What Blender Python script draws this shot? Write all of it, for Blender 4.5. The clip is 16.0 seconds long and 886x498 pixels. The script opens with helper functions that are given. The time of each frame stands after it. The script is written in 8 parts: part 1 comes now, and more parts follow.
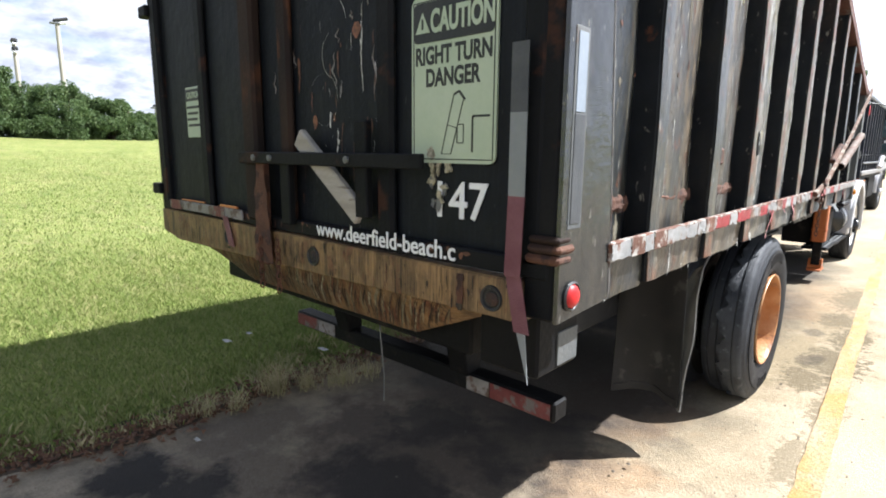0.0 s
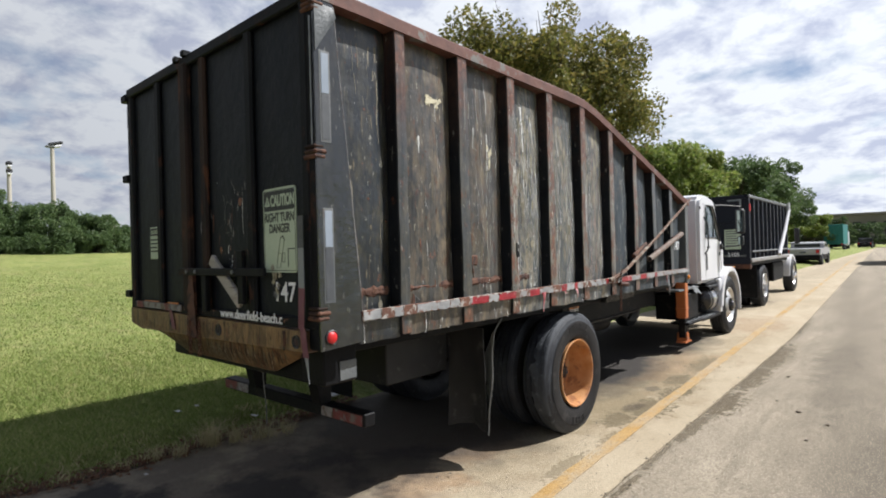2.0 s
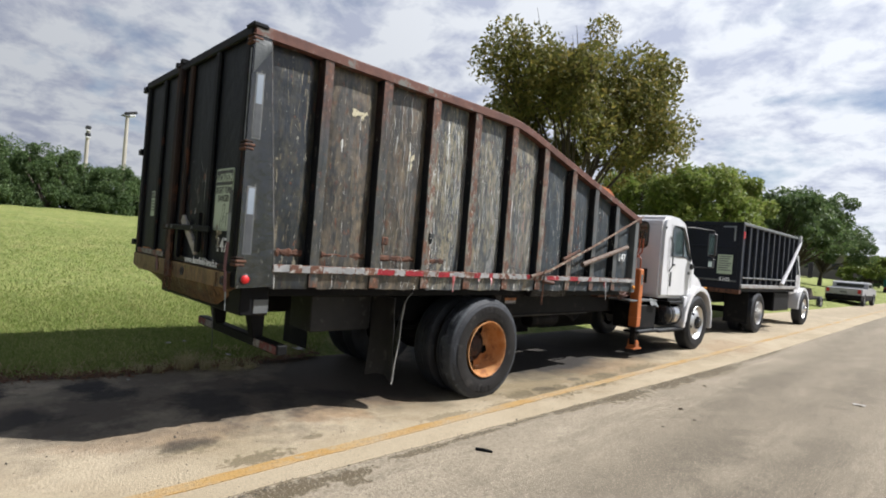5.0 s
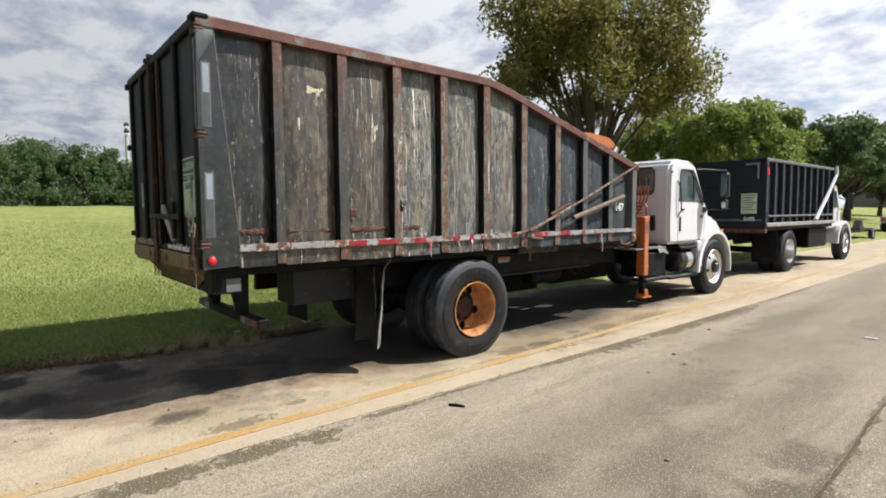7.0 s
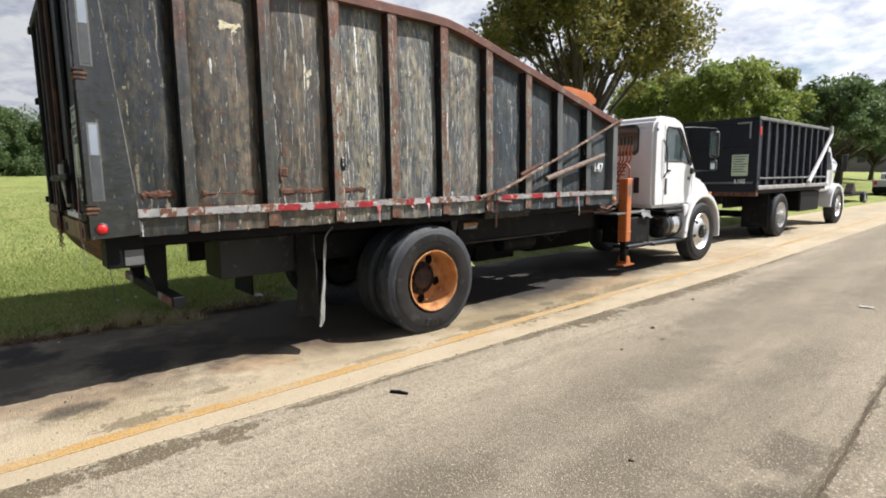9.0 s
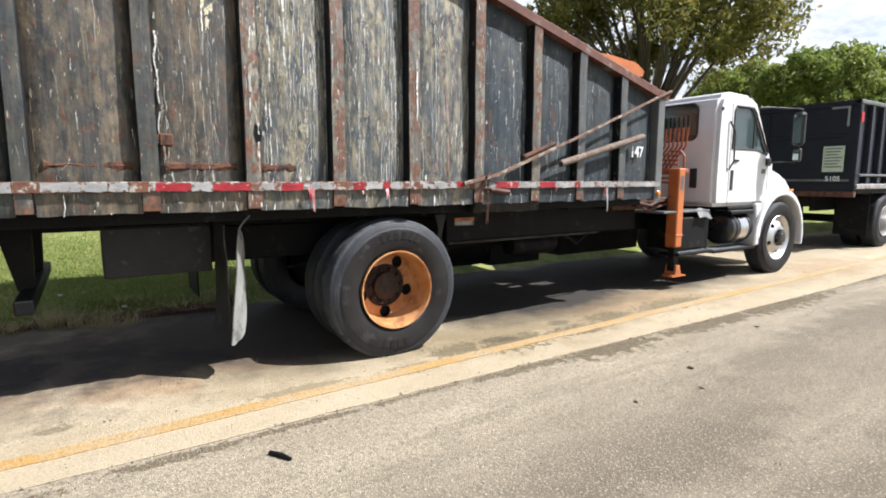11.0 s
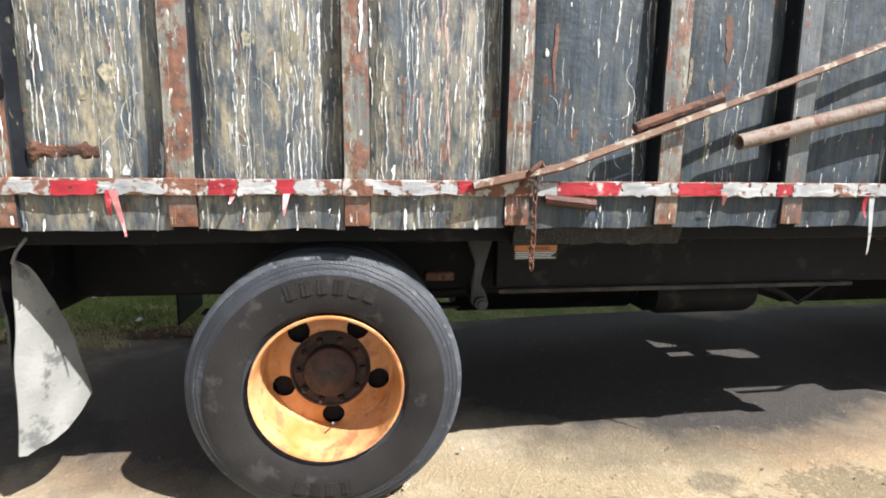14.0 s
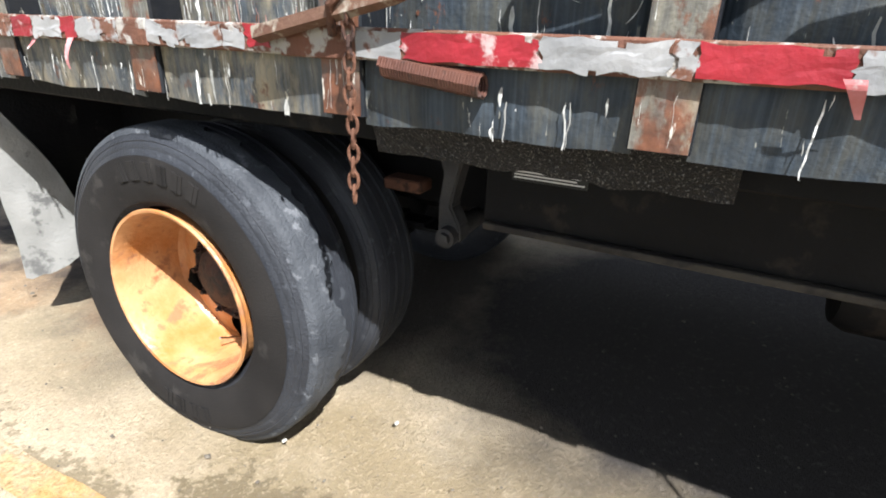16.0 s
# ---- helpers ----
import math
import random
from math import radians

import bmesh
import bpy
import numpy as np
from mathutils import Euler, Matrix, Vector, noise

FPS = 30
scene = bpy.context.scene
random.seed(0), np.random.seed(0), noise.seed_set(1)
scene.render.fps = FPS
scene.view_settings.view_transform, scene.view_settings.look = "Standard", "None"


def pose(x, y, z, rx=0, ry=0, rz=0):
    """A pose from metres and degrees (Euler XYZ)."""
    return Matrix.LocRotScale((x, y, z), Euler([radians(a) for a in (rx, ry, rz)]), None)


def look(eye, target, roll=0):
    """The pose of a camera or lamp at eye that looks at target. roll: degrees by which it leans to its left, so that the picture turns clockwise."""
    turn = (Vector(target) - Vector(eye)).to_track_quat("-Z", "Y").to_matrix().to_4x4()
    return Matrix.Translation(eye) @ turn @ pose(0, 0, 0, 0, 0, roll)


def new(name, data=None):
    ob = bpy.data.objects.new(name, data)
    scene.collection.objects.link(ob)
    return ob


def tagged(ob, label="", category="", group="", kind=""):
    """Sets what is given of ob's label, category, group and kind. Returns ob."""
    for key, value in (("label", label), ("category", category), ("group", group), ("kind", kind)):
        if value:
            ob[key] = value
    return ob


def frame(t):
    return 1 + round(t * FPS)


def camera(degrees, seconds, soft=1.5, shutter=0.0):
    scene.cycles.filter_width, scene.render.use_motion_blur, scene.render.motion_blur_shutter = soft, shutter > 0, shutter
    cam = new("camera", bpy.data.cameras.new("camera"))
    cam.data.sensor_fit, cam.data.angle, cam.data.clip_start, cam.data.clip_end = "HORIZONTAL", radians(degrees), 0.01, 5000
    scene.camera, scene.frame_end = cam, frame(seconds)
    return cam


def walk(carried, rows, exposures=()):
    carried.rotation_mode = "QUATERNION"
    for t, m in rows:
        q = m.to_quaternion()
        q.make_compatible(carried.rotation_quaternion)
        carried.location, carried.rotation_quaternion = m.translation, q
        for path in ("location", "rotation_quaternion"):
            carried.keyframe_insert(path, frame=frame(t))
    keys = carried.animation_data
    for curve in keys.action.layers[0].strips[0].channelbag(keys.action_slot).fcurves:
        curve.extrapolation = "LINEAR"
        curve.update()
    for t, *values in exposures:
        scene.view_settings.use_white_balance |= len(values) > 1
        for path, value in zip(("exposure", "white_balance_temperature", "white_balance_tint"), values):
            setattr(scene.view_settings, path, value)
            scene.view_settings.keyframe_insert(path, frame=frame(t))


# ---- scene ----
cam = camera(79.0, 16.0, 1.9)
PATH = [
    (0, (-0.062, 0.298, 1.505), (-1.396, 1.745, 1.15), 0.5),
    (0.5, (0.309, 0.182, 1.562), (-1.071, 1.622, 1.416), -0.5),
    (1, (0.717, 0.105, 1.59), (-0.671, 1.544, 1.542), 0.2),
    (1.5, (1.098, -0.06, 1.575), (-0.21, 1.453, 1.559), -1.6),
    (2, (1.457, -0.158, 1.564), (0.143, 1.35, 1.572), -1.6),
    (2.5, (1.725, -0.264, 1.571), (0.397, 1.231, 1.557), -1.7),
    (3, (1.887, -0.436, 1.546), (0.596, 1.091, 1.559), -1.2),
    (3.5, (2.024, -0.482, 1.517), (0.726, 1.039, 1.534), 0.2),
    (4, (2.342, -0.442, 1.433), (0.977, 1.017, 1.533), 4.4),
    (6.5, (3.276, 0.301, 1.527), (1.752, 1.588, 1.39), 0.4),
    (7, (3.357, 0.285, 1.495), (1.82, 1.558, 1.359), -0.4),
    (7.5, (3.379, 0.299, 1.482), (1.836, 1.559, 1.297), -1.0),
    (8, (3.241, 0.432, 1.475), (1.687, 1.666, 1.23), -0.7),
    (8.5, (3.184, 0.668, 1.444), (1.689, 1.971, 1.191), -1.1),
    (11, (2.674, 2.286, 1.282), (1.016, 3.374, 1.024), 0.1),
    (11.5, (2.513, 2.677, 1.232), (0.844, 3.742, 0.95), -1.0),
    (12, (2.283, 3.008, 1.238), (0.548, 3.947, 0.908), -0.5),
    (12.5, (1.991, 3.368, 1.277), (0.222, 4.255, 0.985), -0.6),
    (13, (1.708, 3.659, 1.281), (-0.143, 4.364, 1.012), 0.0),
    (13.5, (1.435, 3.974, 1.279), (-0.499, 4.405, 1.011), 0.9),
    (14, (1.199, 4.289, 1.325), (-0.754, 4.584, 1.009), 0.7),
    (14.5, (0.959, 4.591, 1.31), (-0.969, 4.579, 0.778), 1.7),
    (15, (0.697, 4.866, 1.275), (-1.131, 4.577, 0.517), -0.5),
    (15.5, (0.482, 5.242, 1.301), (-1.241, 4.59, 0.522), -1.5),
    (16, (0.159, 5.523, 1.271), (-1.494, 4.7, 0.503), 1.9),
]
EXPOSURES = [(0.0, 1.70, 5940, 10), (1.0, 1.54, 6020, 10), (1.5, 1.12, 6100, 10), (2.0, 0.84, 6120, 10), (2.5, 0.92, 6120, 10), (3.0, 0.84, 6120, 10), (3.5, 0.71, 6120, 10), (4.2, 0.72, 6120, 10), (6.3, 0.89, 6250, 10), (8.7, 1.00, 6320, 10), (11.0, 1.26, 6120, 10), (13.0, 1.43, 6200, 10), (14.5, 1.90, 6170, 10), (16.0, 1.64, 6040, 10)]
walk(cam, [(t, look(eye, target, roll)) for t, eye, target, roll in PATH], EXPOSURES)
# ---- light: sun ahead and to the right, high; bright broken cloud ----
SUN_WAY = Vector((0.53, 0.64, 1.0)).normalized()
SUN_ELEVATION, SUN_ROTATION = math.asin(SUN_WAY.z), math.atan2(SUN_WAY.x, SUN_WAY.y)
sun_data = bpy.data.lights.new("sun", "SUN")
sun_data.energy, sun_data.angle, sun_data.color = 5.4, radians(0.6), (1.0, 0.955, 0.90)
sun = new("sun", sun_data)
sun.matrix_world = look(SUN_WAY * 60, (0, 0, 0))


def build_world():
    world = bpy.data.worlds.new("world")
    scene.world = world
    world.use_nodes = True
    tree = world.node_tree
    nodes, links = tree.nodes, tree.links
    nodes.clear()
    out = nodes.new("ShaderNodeOutputWorld")
    ground = nodes.new("ShaderNodeBackground")
    sky = nodes.new("ShaderNodeTexSky")
    sky.sky_type, sky.sun_disc = "NISHITA", False
    sky.sun_elevation, sky.sun_rotation = SUN_ELEVATION, SUN_ROTATION
    sky.air_density, sky.dust_density, sky.ozone_density = 1.0, 0.6, 1.0
    ground.inputs["Strength"].default_value = 0.05
    links.new(sky.outputs[0], ground.inputs["Color"])
    # cloud layer: the way is laid on a flat sheet overhead
    way = nodes.new("ShaderNodeTexCoord")
    apart = nodes.new("ShaderNodeSeparateXYZ")
    links.new(way.outputs["Generated"], apart.inputs[0])
    up = nodes.new("ShaderNodeMath")
    up.operation = "MAXIMUM"
    up.inputs[1].default_value = 0.0
    links.new(apart.outputs["Z"], up.inputs[0])
    lift = nodes.new("ShaderNodeMath")
    lift.operation = "ADD"
    lift.inputs[1].default_value = 0.30
    links.new(up.outputs[0], lift.inputs[0])
    flat = nodes.new("ShaderNodeVectorMath")
    flat.operation = "DIVIDE"
    links.new(way.outputs["Generated"], flat.inputs[0])
    links.new(lift.outputs[0], flat.inputs[1])
    big = nodes.new("ShaderNodeTexNoise")
    big.inputs["Scale"].default_value, big.inputs["Detail"].default_value = 3.6, 9
    big.inputs["Roughness"].default_value, big.inputs["Distortion"].default_value = 0.52, 0.15
    links.new(flat.outputs[0], big.inputs["Vector"])
    cover = nodes.new("ShaderNodeValToRGB")
    cover.color_ramp.elements[0].position, cover.color_ramp.elements[1].position = 0.24, 0.44
    links.new(big.outputs["Fac"], cover.inputs[0])
    small = nodes.new("ShaderNodeTexNoise")
    small.inputs["Scale"].default_value, small.inputs["Detail"].default_value = 6.5, 9
    small.inputs["Roughness"].default_value, small.inputs["Distortion"].default_value = 0.60, 0.25
    links.new(flat.outputs[0], small.inputs["Vector"])
    tone = nodes.new("ShaderNodeValToRGB")
    tone.color_ramp.elements[0].position, tone.color_ramp.elements[0].color = 0.37, (0.60, 0.63, 0.75, 1)
    tone.color_ramp.elements[1].position, tone.color_ramp.elements[1].color = 0.55, (0.97, 0.98, 1.0, 1)
    links.new(small.outputs["Fac"], tone.inputs[0])
    cloud = nodes.new("ShaderNodeBackground")
    links.new(tone.outputs[0], cloud.inputs["Color"])
    # cloud glows towards the sun
    near = nodes.new("ShaderNodeVectorMath")
    near.operation = "DOT_PRODUCT"
    near.inputs[1].default_value = SUN_WAY
    links.new(way.outputs["Generated"], near.inputs[0])
    glow = nodes.new("ShaderNodeMapRange")
    glow.interpolation_type = "SMOOTHSTEP"
    glow.inputs["From Min"].default_value, glow.inputs["From Max"].default_value = -0.35, 0.85
    glow.inputs["To Min"].default_value, glow.inputs["To Max"].default_value = 0.33, 0.60
    links.new(near.outputs["Value"], glow.inputs["Value"])
    links.new(glow.outputs[0], cloud.inputs["Strength"])
    # the layer looks thick towards the horizon and opens to blue overhead
    thin = nodes.new("ShaderNodeMapRange")
    thin.interpolation_type = "SMOOTHSTEP"
    thin.inputs["From Min"].default_value, thin.inputs["From Max"].default_value = 0.46, 0.80
    thin.inputs["To Min"].default_value, thin.inputs["To Max"].default_value = 1.0, 0.15
    links.new(apart.outputs["Z"], thin.inputs["Value"])
    share = nodes.new("ShaderNodeMath")
    share.operation = "MULTIPLY"
    links.new(cover.outputs[0], share.inputs[0])
    links.new(thin.outputs[0], share.inputs[1])
    mix = nodes.new("ShaderNodeMixShader")
    links.new(share.outputs[0], mix.inputs[0])
    links.new(ground.outputs[0], mix.inputs[1])
    links.new(cloud.outputs[0], mix.inputs[2])
    links.new(mix.outputs[0], out.inputs[0])


build_world()


# ---- materials ----
def shader(name, rough=0.6, metal=0.0, spec=0.4):
    m = bpy.data.materials.new(name)
    m.use_nodes = True
    b = m.node_tree.nodes["Principled BSDF"]
    b.inputs["Roughness"].default_value, b.inputs["Metallic"].default_value = rough, metal
    b.inputs["Specular IOR Level"].default_value = spec
    return m, m.node_tree.nodes, m.node_tree.links, b


def coords(nodes, links, scale=(1, 1, 1), shift=False):
    c = nodes.new("ShaderNodeTexCoord")
    mapping = nodes.new("ShaderNodeMapping")
    mapping.inputs["Scale"].default_value = scale
    links.new(c.outputs["Object"], mapping.inputs["Vector"])
    if shift:
        info = nodes.new("ShaderNodeObjectInfo")
        wide = nodes.new("ShaderNodeMath")
        wide.operation = "MULTIPLY"
        wide.inputs[1].default_value = 37.0
        links.new(info.outputs["Random"], wide.inputs[0])
        links.new(wide.outputs[0], mapping.inputs["Location"])
    return mapping.outputs[0]


def noise_mask(nodes, links, scale, low, high, stretch=(1, 1, 1), detail=5, rough=0.55, shift=False, distort=0.0):
    n = nodes.new("ShaderNodeTexNoise")
    n.inputs["Scale"].default_value, n.inputs["Detail"].default_value = scale, detail
    n.inputs["Roughness"].default_value, n.inputs["Distortion"].default_value = rough, distort
    links.new(coords(nodes, links, stretch, shift), n.inputs["Vector"])
    r = nodes.new("ShaderNodeMapRange")
    r.inputs["From Min"].default_value, r.inputs["From Max"].default_value = low, high
    links.new(n.outputs["Fac"], r.inputs["Value"])
    return r.outputs[0]


def multiply(nodes, links, a, b):
    m = nodes.new("ShaderNodeMath")
    m.operation = "MULTIPLY"
    links.new(a, m.inputs[0])
    if isinstance(b, float):
        m.inputs[1].default_value = b
    else:
        links.new(b, m.inputs[1])
    return m.outputs[0]


def blend(nodes, links, mask, a, b):
    m = nodes.new("ShaderNodeMix")
    m.data_type = "RGBA"
    links.new(mask, m.inputs["Factor"])
    for socket, value in ((m.inputs[6], a), (m.inputs[7], b)):
        if isinstance(value, tuple):
            socket.default_value = (*value, 1)
        else:
            links.new(value, socket)
    return m.outputs[2]


def bumped(nodes, links, bsdf, mask, strength, distance=0.01):
    b = nodes.new("ShaderNodeBump")
    b.inputs["Strength"].default_value, b.inputs["Distance"].default_value = strength, distance
    links.new(mask, b.inputs["Height"])
    links.new(b.outputs[0], bsdf.inputs["Normal"])


def worn(name, base, second, rough=0.6, metal=0.0, scale=4.0, grain=60.0, wear=None, wear_low=0.62, wear_scale=6.0, bump=0.25, spec=0.4, stretch=(1, 1, 1), shift=True):
    """Two tones at a large scale, grain at a small one, and patches of a third colour."""
    m, nodes, links, b = shader(name, rough, metal, spec)
    colour = blend(nodes, links, noise_mask(nodes, links, scale, 0.35, 0.65, stretch, shift=shift), base, second)
    fine = noise_mask(nodes, links, grain, 0.3, 0.7, shift=shift, detail=3)
    dark = tuple(c * 0.72 for c in base)
    colour = blend(nodes, links, multiply(nodes, links, fine, 0.15), colour, dark)
    if wear:
        patch = noise_mask(nodes, links, wear_scale, wear_low, wear_low + 0.06, stretch, detail=8, rough=0.62, shift=shift)
        colour = blend(nodes, links, patch, colour, wear)
    links.new(colour, b.inputs["Base Color"])
    bumped(nodes, links, b, fine, bump, 0.004)
    return m


def scratched_paint(name, dark, light, rust_low=0.60, axis=1, white=(0.2688, 0.256, 0.2112), spec=0.35, chips=0.8, tan=(0.0736, 0.064, 0.0422), tan_part=0.6, rust_part=0.85, head_rust=0.0, foot_rust=0.0, mottle_part=0.5, gloss=0.55):
    """Old slate paint on steel: streaks that run down, tan film, chips, rust; more rust at the head or the foot where asked."""
    m, nodes, links, b = shader(name, gloss, 0.0, spec)
    def over(times, along=1.0):
        s = [1.0, 1.0, along]
        s[axis] = times
        return tuple(s)
    colour = blend(nodes, links, noise_mask(nodes, links, 1.6, 0.32, 0.68, over(10, 0.9), detail=8, rough=0.62, shift=True), dark, light)
    mottle = noise_mask(nodes, links, 11.0, 0.40, 0.68, (1, 1, 0.7), detail=8, rough=0.68, shift=True)
    colour = blend(nodes, links, multiply(nodes, links, mottle, mottle_part), colour, tuple(0.55 * c for c in dark))
    film = noise_mask(nodes, links, 2.1, 0.38, 0.62, over(4.5, 0.8), detail=8, rough=0.66, shift=True, distort=0.3)
    fleck = noise_mask(nodes, links, 16.0, 0.40, 0.58, over(1.5, 0.55), detail=7, rough=0.7, shift=True)
    colour = blend(nodes, links, multiply(nodes, links, multiply(nodes, links, film, fleck), tan_part), colour, tan)
    fine = noise_mask(nodes, links, 2.2, 0.46, 0.76, over(70, 1.6), detail=5, shift=True)
    colour = blend(nodes, links, multiply(nodes, links, fine, 0.35), colour, tuple(min(1, c * 2.2) for c in light))
    rust = noise_mask(nodes, links, 13.0, rust_low, rust_low + 0.05, over(1.3, 0.75), detail=10, rough=0.7, shift=True)
    tint = blend(nodes, links, noise_mask(nodes, links, 30.0, 0.35, 0.65, detail=4, shift=True), (0.050, 0.021, 0.013), (0.135, 0.052, 0.026))
    colour = blend(nodes, links, multiply(nodes, links, rust, rust_part), colour, tint)
    for amount, start, end, scale in ((head_rust, 2.15, 2.9, 7.0), (foot_rust, 1.27, 1.08, 10.0)):
        if amount:
            c = nodes.new("ShaderNodeTexCoord")
            parts = nodes.new("ShaderNodeSeparateXYZ")
            links.new(c.outputs["Object"], parts.inputs[0])
            high = nodes.new("ShaderNodeMapRange")
            high.inputs["From Min"].default_value, high.inputs["From Max"].default_value = start, end
            high.inputs["To Min"].default_value, high.inputs["To Max"].default_value = 0.0, amount
            links.new(parts.outputs["Z"], high.inputs["Value"])
            patch = noise_mask(nodes, links, scale, 0.40, 0.52, (1, 1, 0.5), detail=9, rough=0.68, shift=True)
            colour = blend(nodes, links, multiply(nodes, links, high.outputs[0], patch), colour, tint)
    chip = noise_mask(nodes, links, 34.0, 0.66, 0.69, over(1.7, 0.45), detail=4, rough=0.6, shift=True)
    colour = blend(nodes, links, multiply(nodes, links, chip, chips), colour, white)
    links.new(colour, b.inputs["Base Color"])
    bumped(nodes, links, b, noise_mask(nodes, links, 6.0, 0.3, 0.7, detail=9, rough=0.6, shift=True), 0.4, 0.012)
    return m


def splashed_paint(name, a, mid_colour, c):
    """Dried paint whose tone changes from drip to drip."""
    m, nodes, links, b = shader(name, 0.6, 0, 0.35)
    geo = nodes.new("ShaderNodeNewGeometry")
    ramp = nodes.new("ShaderNodeValToRGB")
    ramp.color_ramp.elements[0].color, ramp.color_ramp.elements[1].color = (*a, 1), (*c, 1)
    ramp.color_ramp.elements.new(0.55).color = (*mid_colour, 1)
    links.new(geo.outputs["Random Per Island"], ramp.inputs[0])
    colour = blend(nodes, links, noise_mask(nodes, links, 60, 0.40, 0.65, detail=5), ramp.outputs[0], a)
    links.new(colour, b.inputs["Base Color"])
    return m


SLATE = (0.010, 0.0155, 0.022), (0.039, 0.050, 0.062)
PANEL = scratched_paint("panel_paint", *SLATE, 0.62, tan=(0.085, 0.080, 0.060), tan_part=0.55, chips=0.6, spec=0.22)
PANEL_REAR = scratched_paint("panel_paint_olive", (0.0045, 0.0065, 0.0095), (0.017, 0.021, 0.026), 0.61, tan=(0.055, 0.048, 0.030), tan_part=0.95, chips=0.6, spec=0.5, gloss=0.30)
PANEL_BROWN = scratched_paint("panel_paint_browned", (0.014, 0.016, 0.018), (0.056, 0.053, 0.049), 0.575, rust_part=0.55, tan=(0.135, 0.104, 0.067), tan_part=0.95, chips=0.8, white=(0.30, 0.28, 0.22), spec=0.45, gloss=0.34)
PANEL_WORN = scratched_paint("panel_paint_scraped", (0.014, 0.020, 0.027), (0.060, 0.070, 0.079), 0.60, tan=(0.250, 0.212, 0.140), tan_part=0.95, white=(0.36, 0.34, 0.28), chips=0.9, spec=0.4, gloss=0.40)
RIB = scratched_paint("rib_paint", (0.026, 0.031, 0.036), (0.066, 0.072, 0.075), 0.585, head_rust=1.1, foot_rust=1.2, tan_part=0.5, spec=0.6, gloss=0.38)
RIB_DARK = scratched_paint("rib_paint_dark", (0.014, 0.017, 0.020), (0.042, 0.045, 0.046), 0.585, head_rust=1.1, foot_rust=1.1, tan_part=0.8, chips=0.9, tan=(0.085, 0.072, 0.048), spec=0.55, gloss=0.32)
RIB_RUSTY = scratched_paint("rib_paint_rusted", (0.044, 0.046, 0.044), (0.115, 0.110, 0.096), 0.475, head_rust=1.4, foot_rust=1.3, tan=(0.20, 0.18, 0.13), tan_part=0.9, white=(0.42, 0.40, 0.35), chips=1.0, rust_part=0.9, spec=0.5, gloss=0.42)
# shade on the ribs' flanks, put into a paint far darker than their faces
RIB_SIDE_SHADE = scratched_paint("rib_side_shade_paint", (0.0035, 0.0045, 0.0070), (0.010, 0.012, 0.015), 0.66, chips=0.5, tan_part=0.1, head_rust=0.35, spec=0.2)
DRIP_WHITE = splashed_paint("dried_white_drips", (0.20, 0.20, 0.185), (0.50, 0.50, 0.47), (0.74, 0.74, 0.71))
DRIP_PINK = splashed_paint("dried_pink_drips", (0.21, 0.12, 0.10), (0.38, 0.24, 0.20), (0.42, 0.36, 0.32))
DRIP_TAN = splashed_paint("tan_smears", (0.075, 0.062, 0.042), (0.135, 0.12, 0.085), (0.20, 0.18, 0.13))
DRIP_CREAM = splashed_paint("cream_scuffs", (0.11, 0.10, 0.065), (0.22, 0.20, 0.135), (0.36, 0.33, 0.24))
DRIP_RUST = splashed_paint("rust_runs", (0.055, 0.024, 0.014), (0.11, 0.045, 0.025), (0.18, 0.072, 0.036))
DRIP_DARK = splashed_paint("grime_runs", (0.010, 0.008, 0.007), (0.022, 0.016, 0.011), (0.045, 0.028, 0.016))
RAIL_WORN = worn("side_rail_rust", (0.115, 0.047, 0.026), (0.07, 0.030, 0.018), 0.8, 0, 8, 70, (0.26, 0.245, 0.22), 0.51, 18, 0.5)
RAIL_RUST = worn("top_rail_rust", (0.062, 0.0215, 0.0140), (0.112, 0.042, 0.027), 0.75, 0, 7, 70, (0.1088, 0.1024, 0.0928), 0.58, 7)
DOOR = scratched_paint("door_paint", (0.0050, 0.0064, 0.0088), (0.0080, 0.0100, 0.0130), 0.66, 0, white=(0.19, 0.19, 0.18), spec=0.12, chips=0.12, tan=(0.014, 0.013, 0.011), tan_part=0.3)
GATE_RUST = worn("gate_rust_stain", (0.012, 0.010, 0.010), (0.030, 0.018, 0.013), 0.7, 0, 4, 60, (0.062, 0.028, 0.016), 0.52, 5, spec=0.09, stretch=(1, 1, 0.4))
DOOR_FRAME = worn("door_frame_paint", (0.0042, 0.005, 0.0063), (0.0095, 0.0097, 0.0102), 0.6, 0, 3, 60, (0.030, 0.0145, 0.010), 0.585, 5, spec=0.09)
CORNER = scratched_paint("corner_plate_paint", (0.0032, 0.0045, 0.0065), (0.0095, 0.0118, 0.0145), 0.65, chips=0.35, tan_part=0.25, spec=0.8, gloss=0.20)
SILL = scratched_paint("sill_paint", (0.026, 0.015, 0.009), (0.195, 0.122, 0.056), 0.55, 0, white=(0.22, 0.16, 0.09), chips=0.5, tan=(0.20, 0.12, 0.052), tan_part=0.9, rust_part=0.7, mottle_part=0.9)
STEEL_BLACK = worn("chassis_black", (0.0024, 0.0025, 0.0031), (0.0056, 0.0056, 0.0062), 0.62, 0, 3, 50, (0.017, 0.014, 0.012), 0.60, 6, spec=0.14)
HANGER = worn("greasy_casting", (0.020, 0.020, 0.021), (0.042, 0.041, 0.040), 0.6, 0, 9, 60, (0.034, 0.03, 0.027), 0.56, 12, 0.4, spec=0.3)
STEEL_GREY = worn("grey_steel", (0.064, 0.0704, 0.0736), (0.1088, 0.112, 0.1088), 0.55, 0, 3, 60, (0.0768, 0.0384, 0.0224), 0.62, 7)
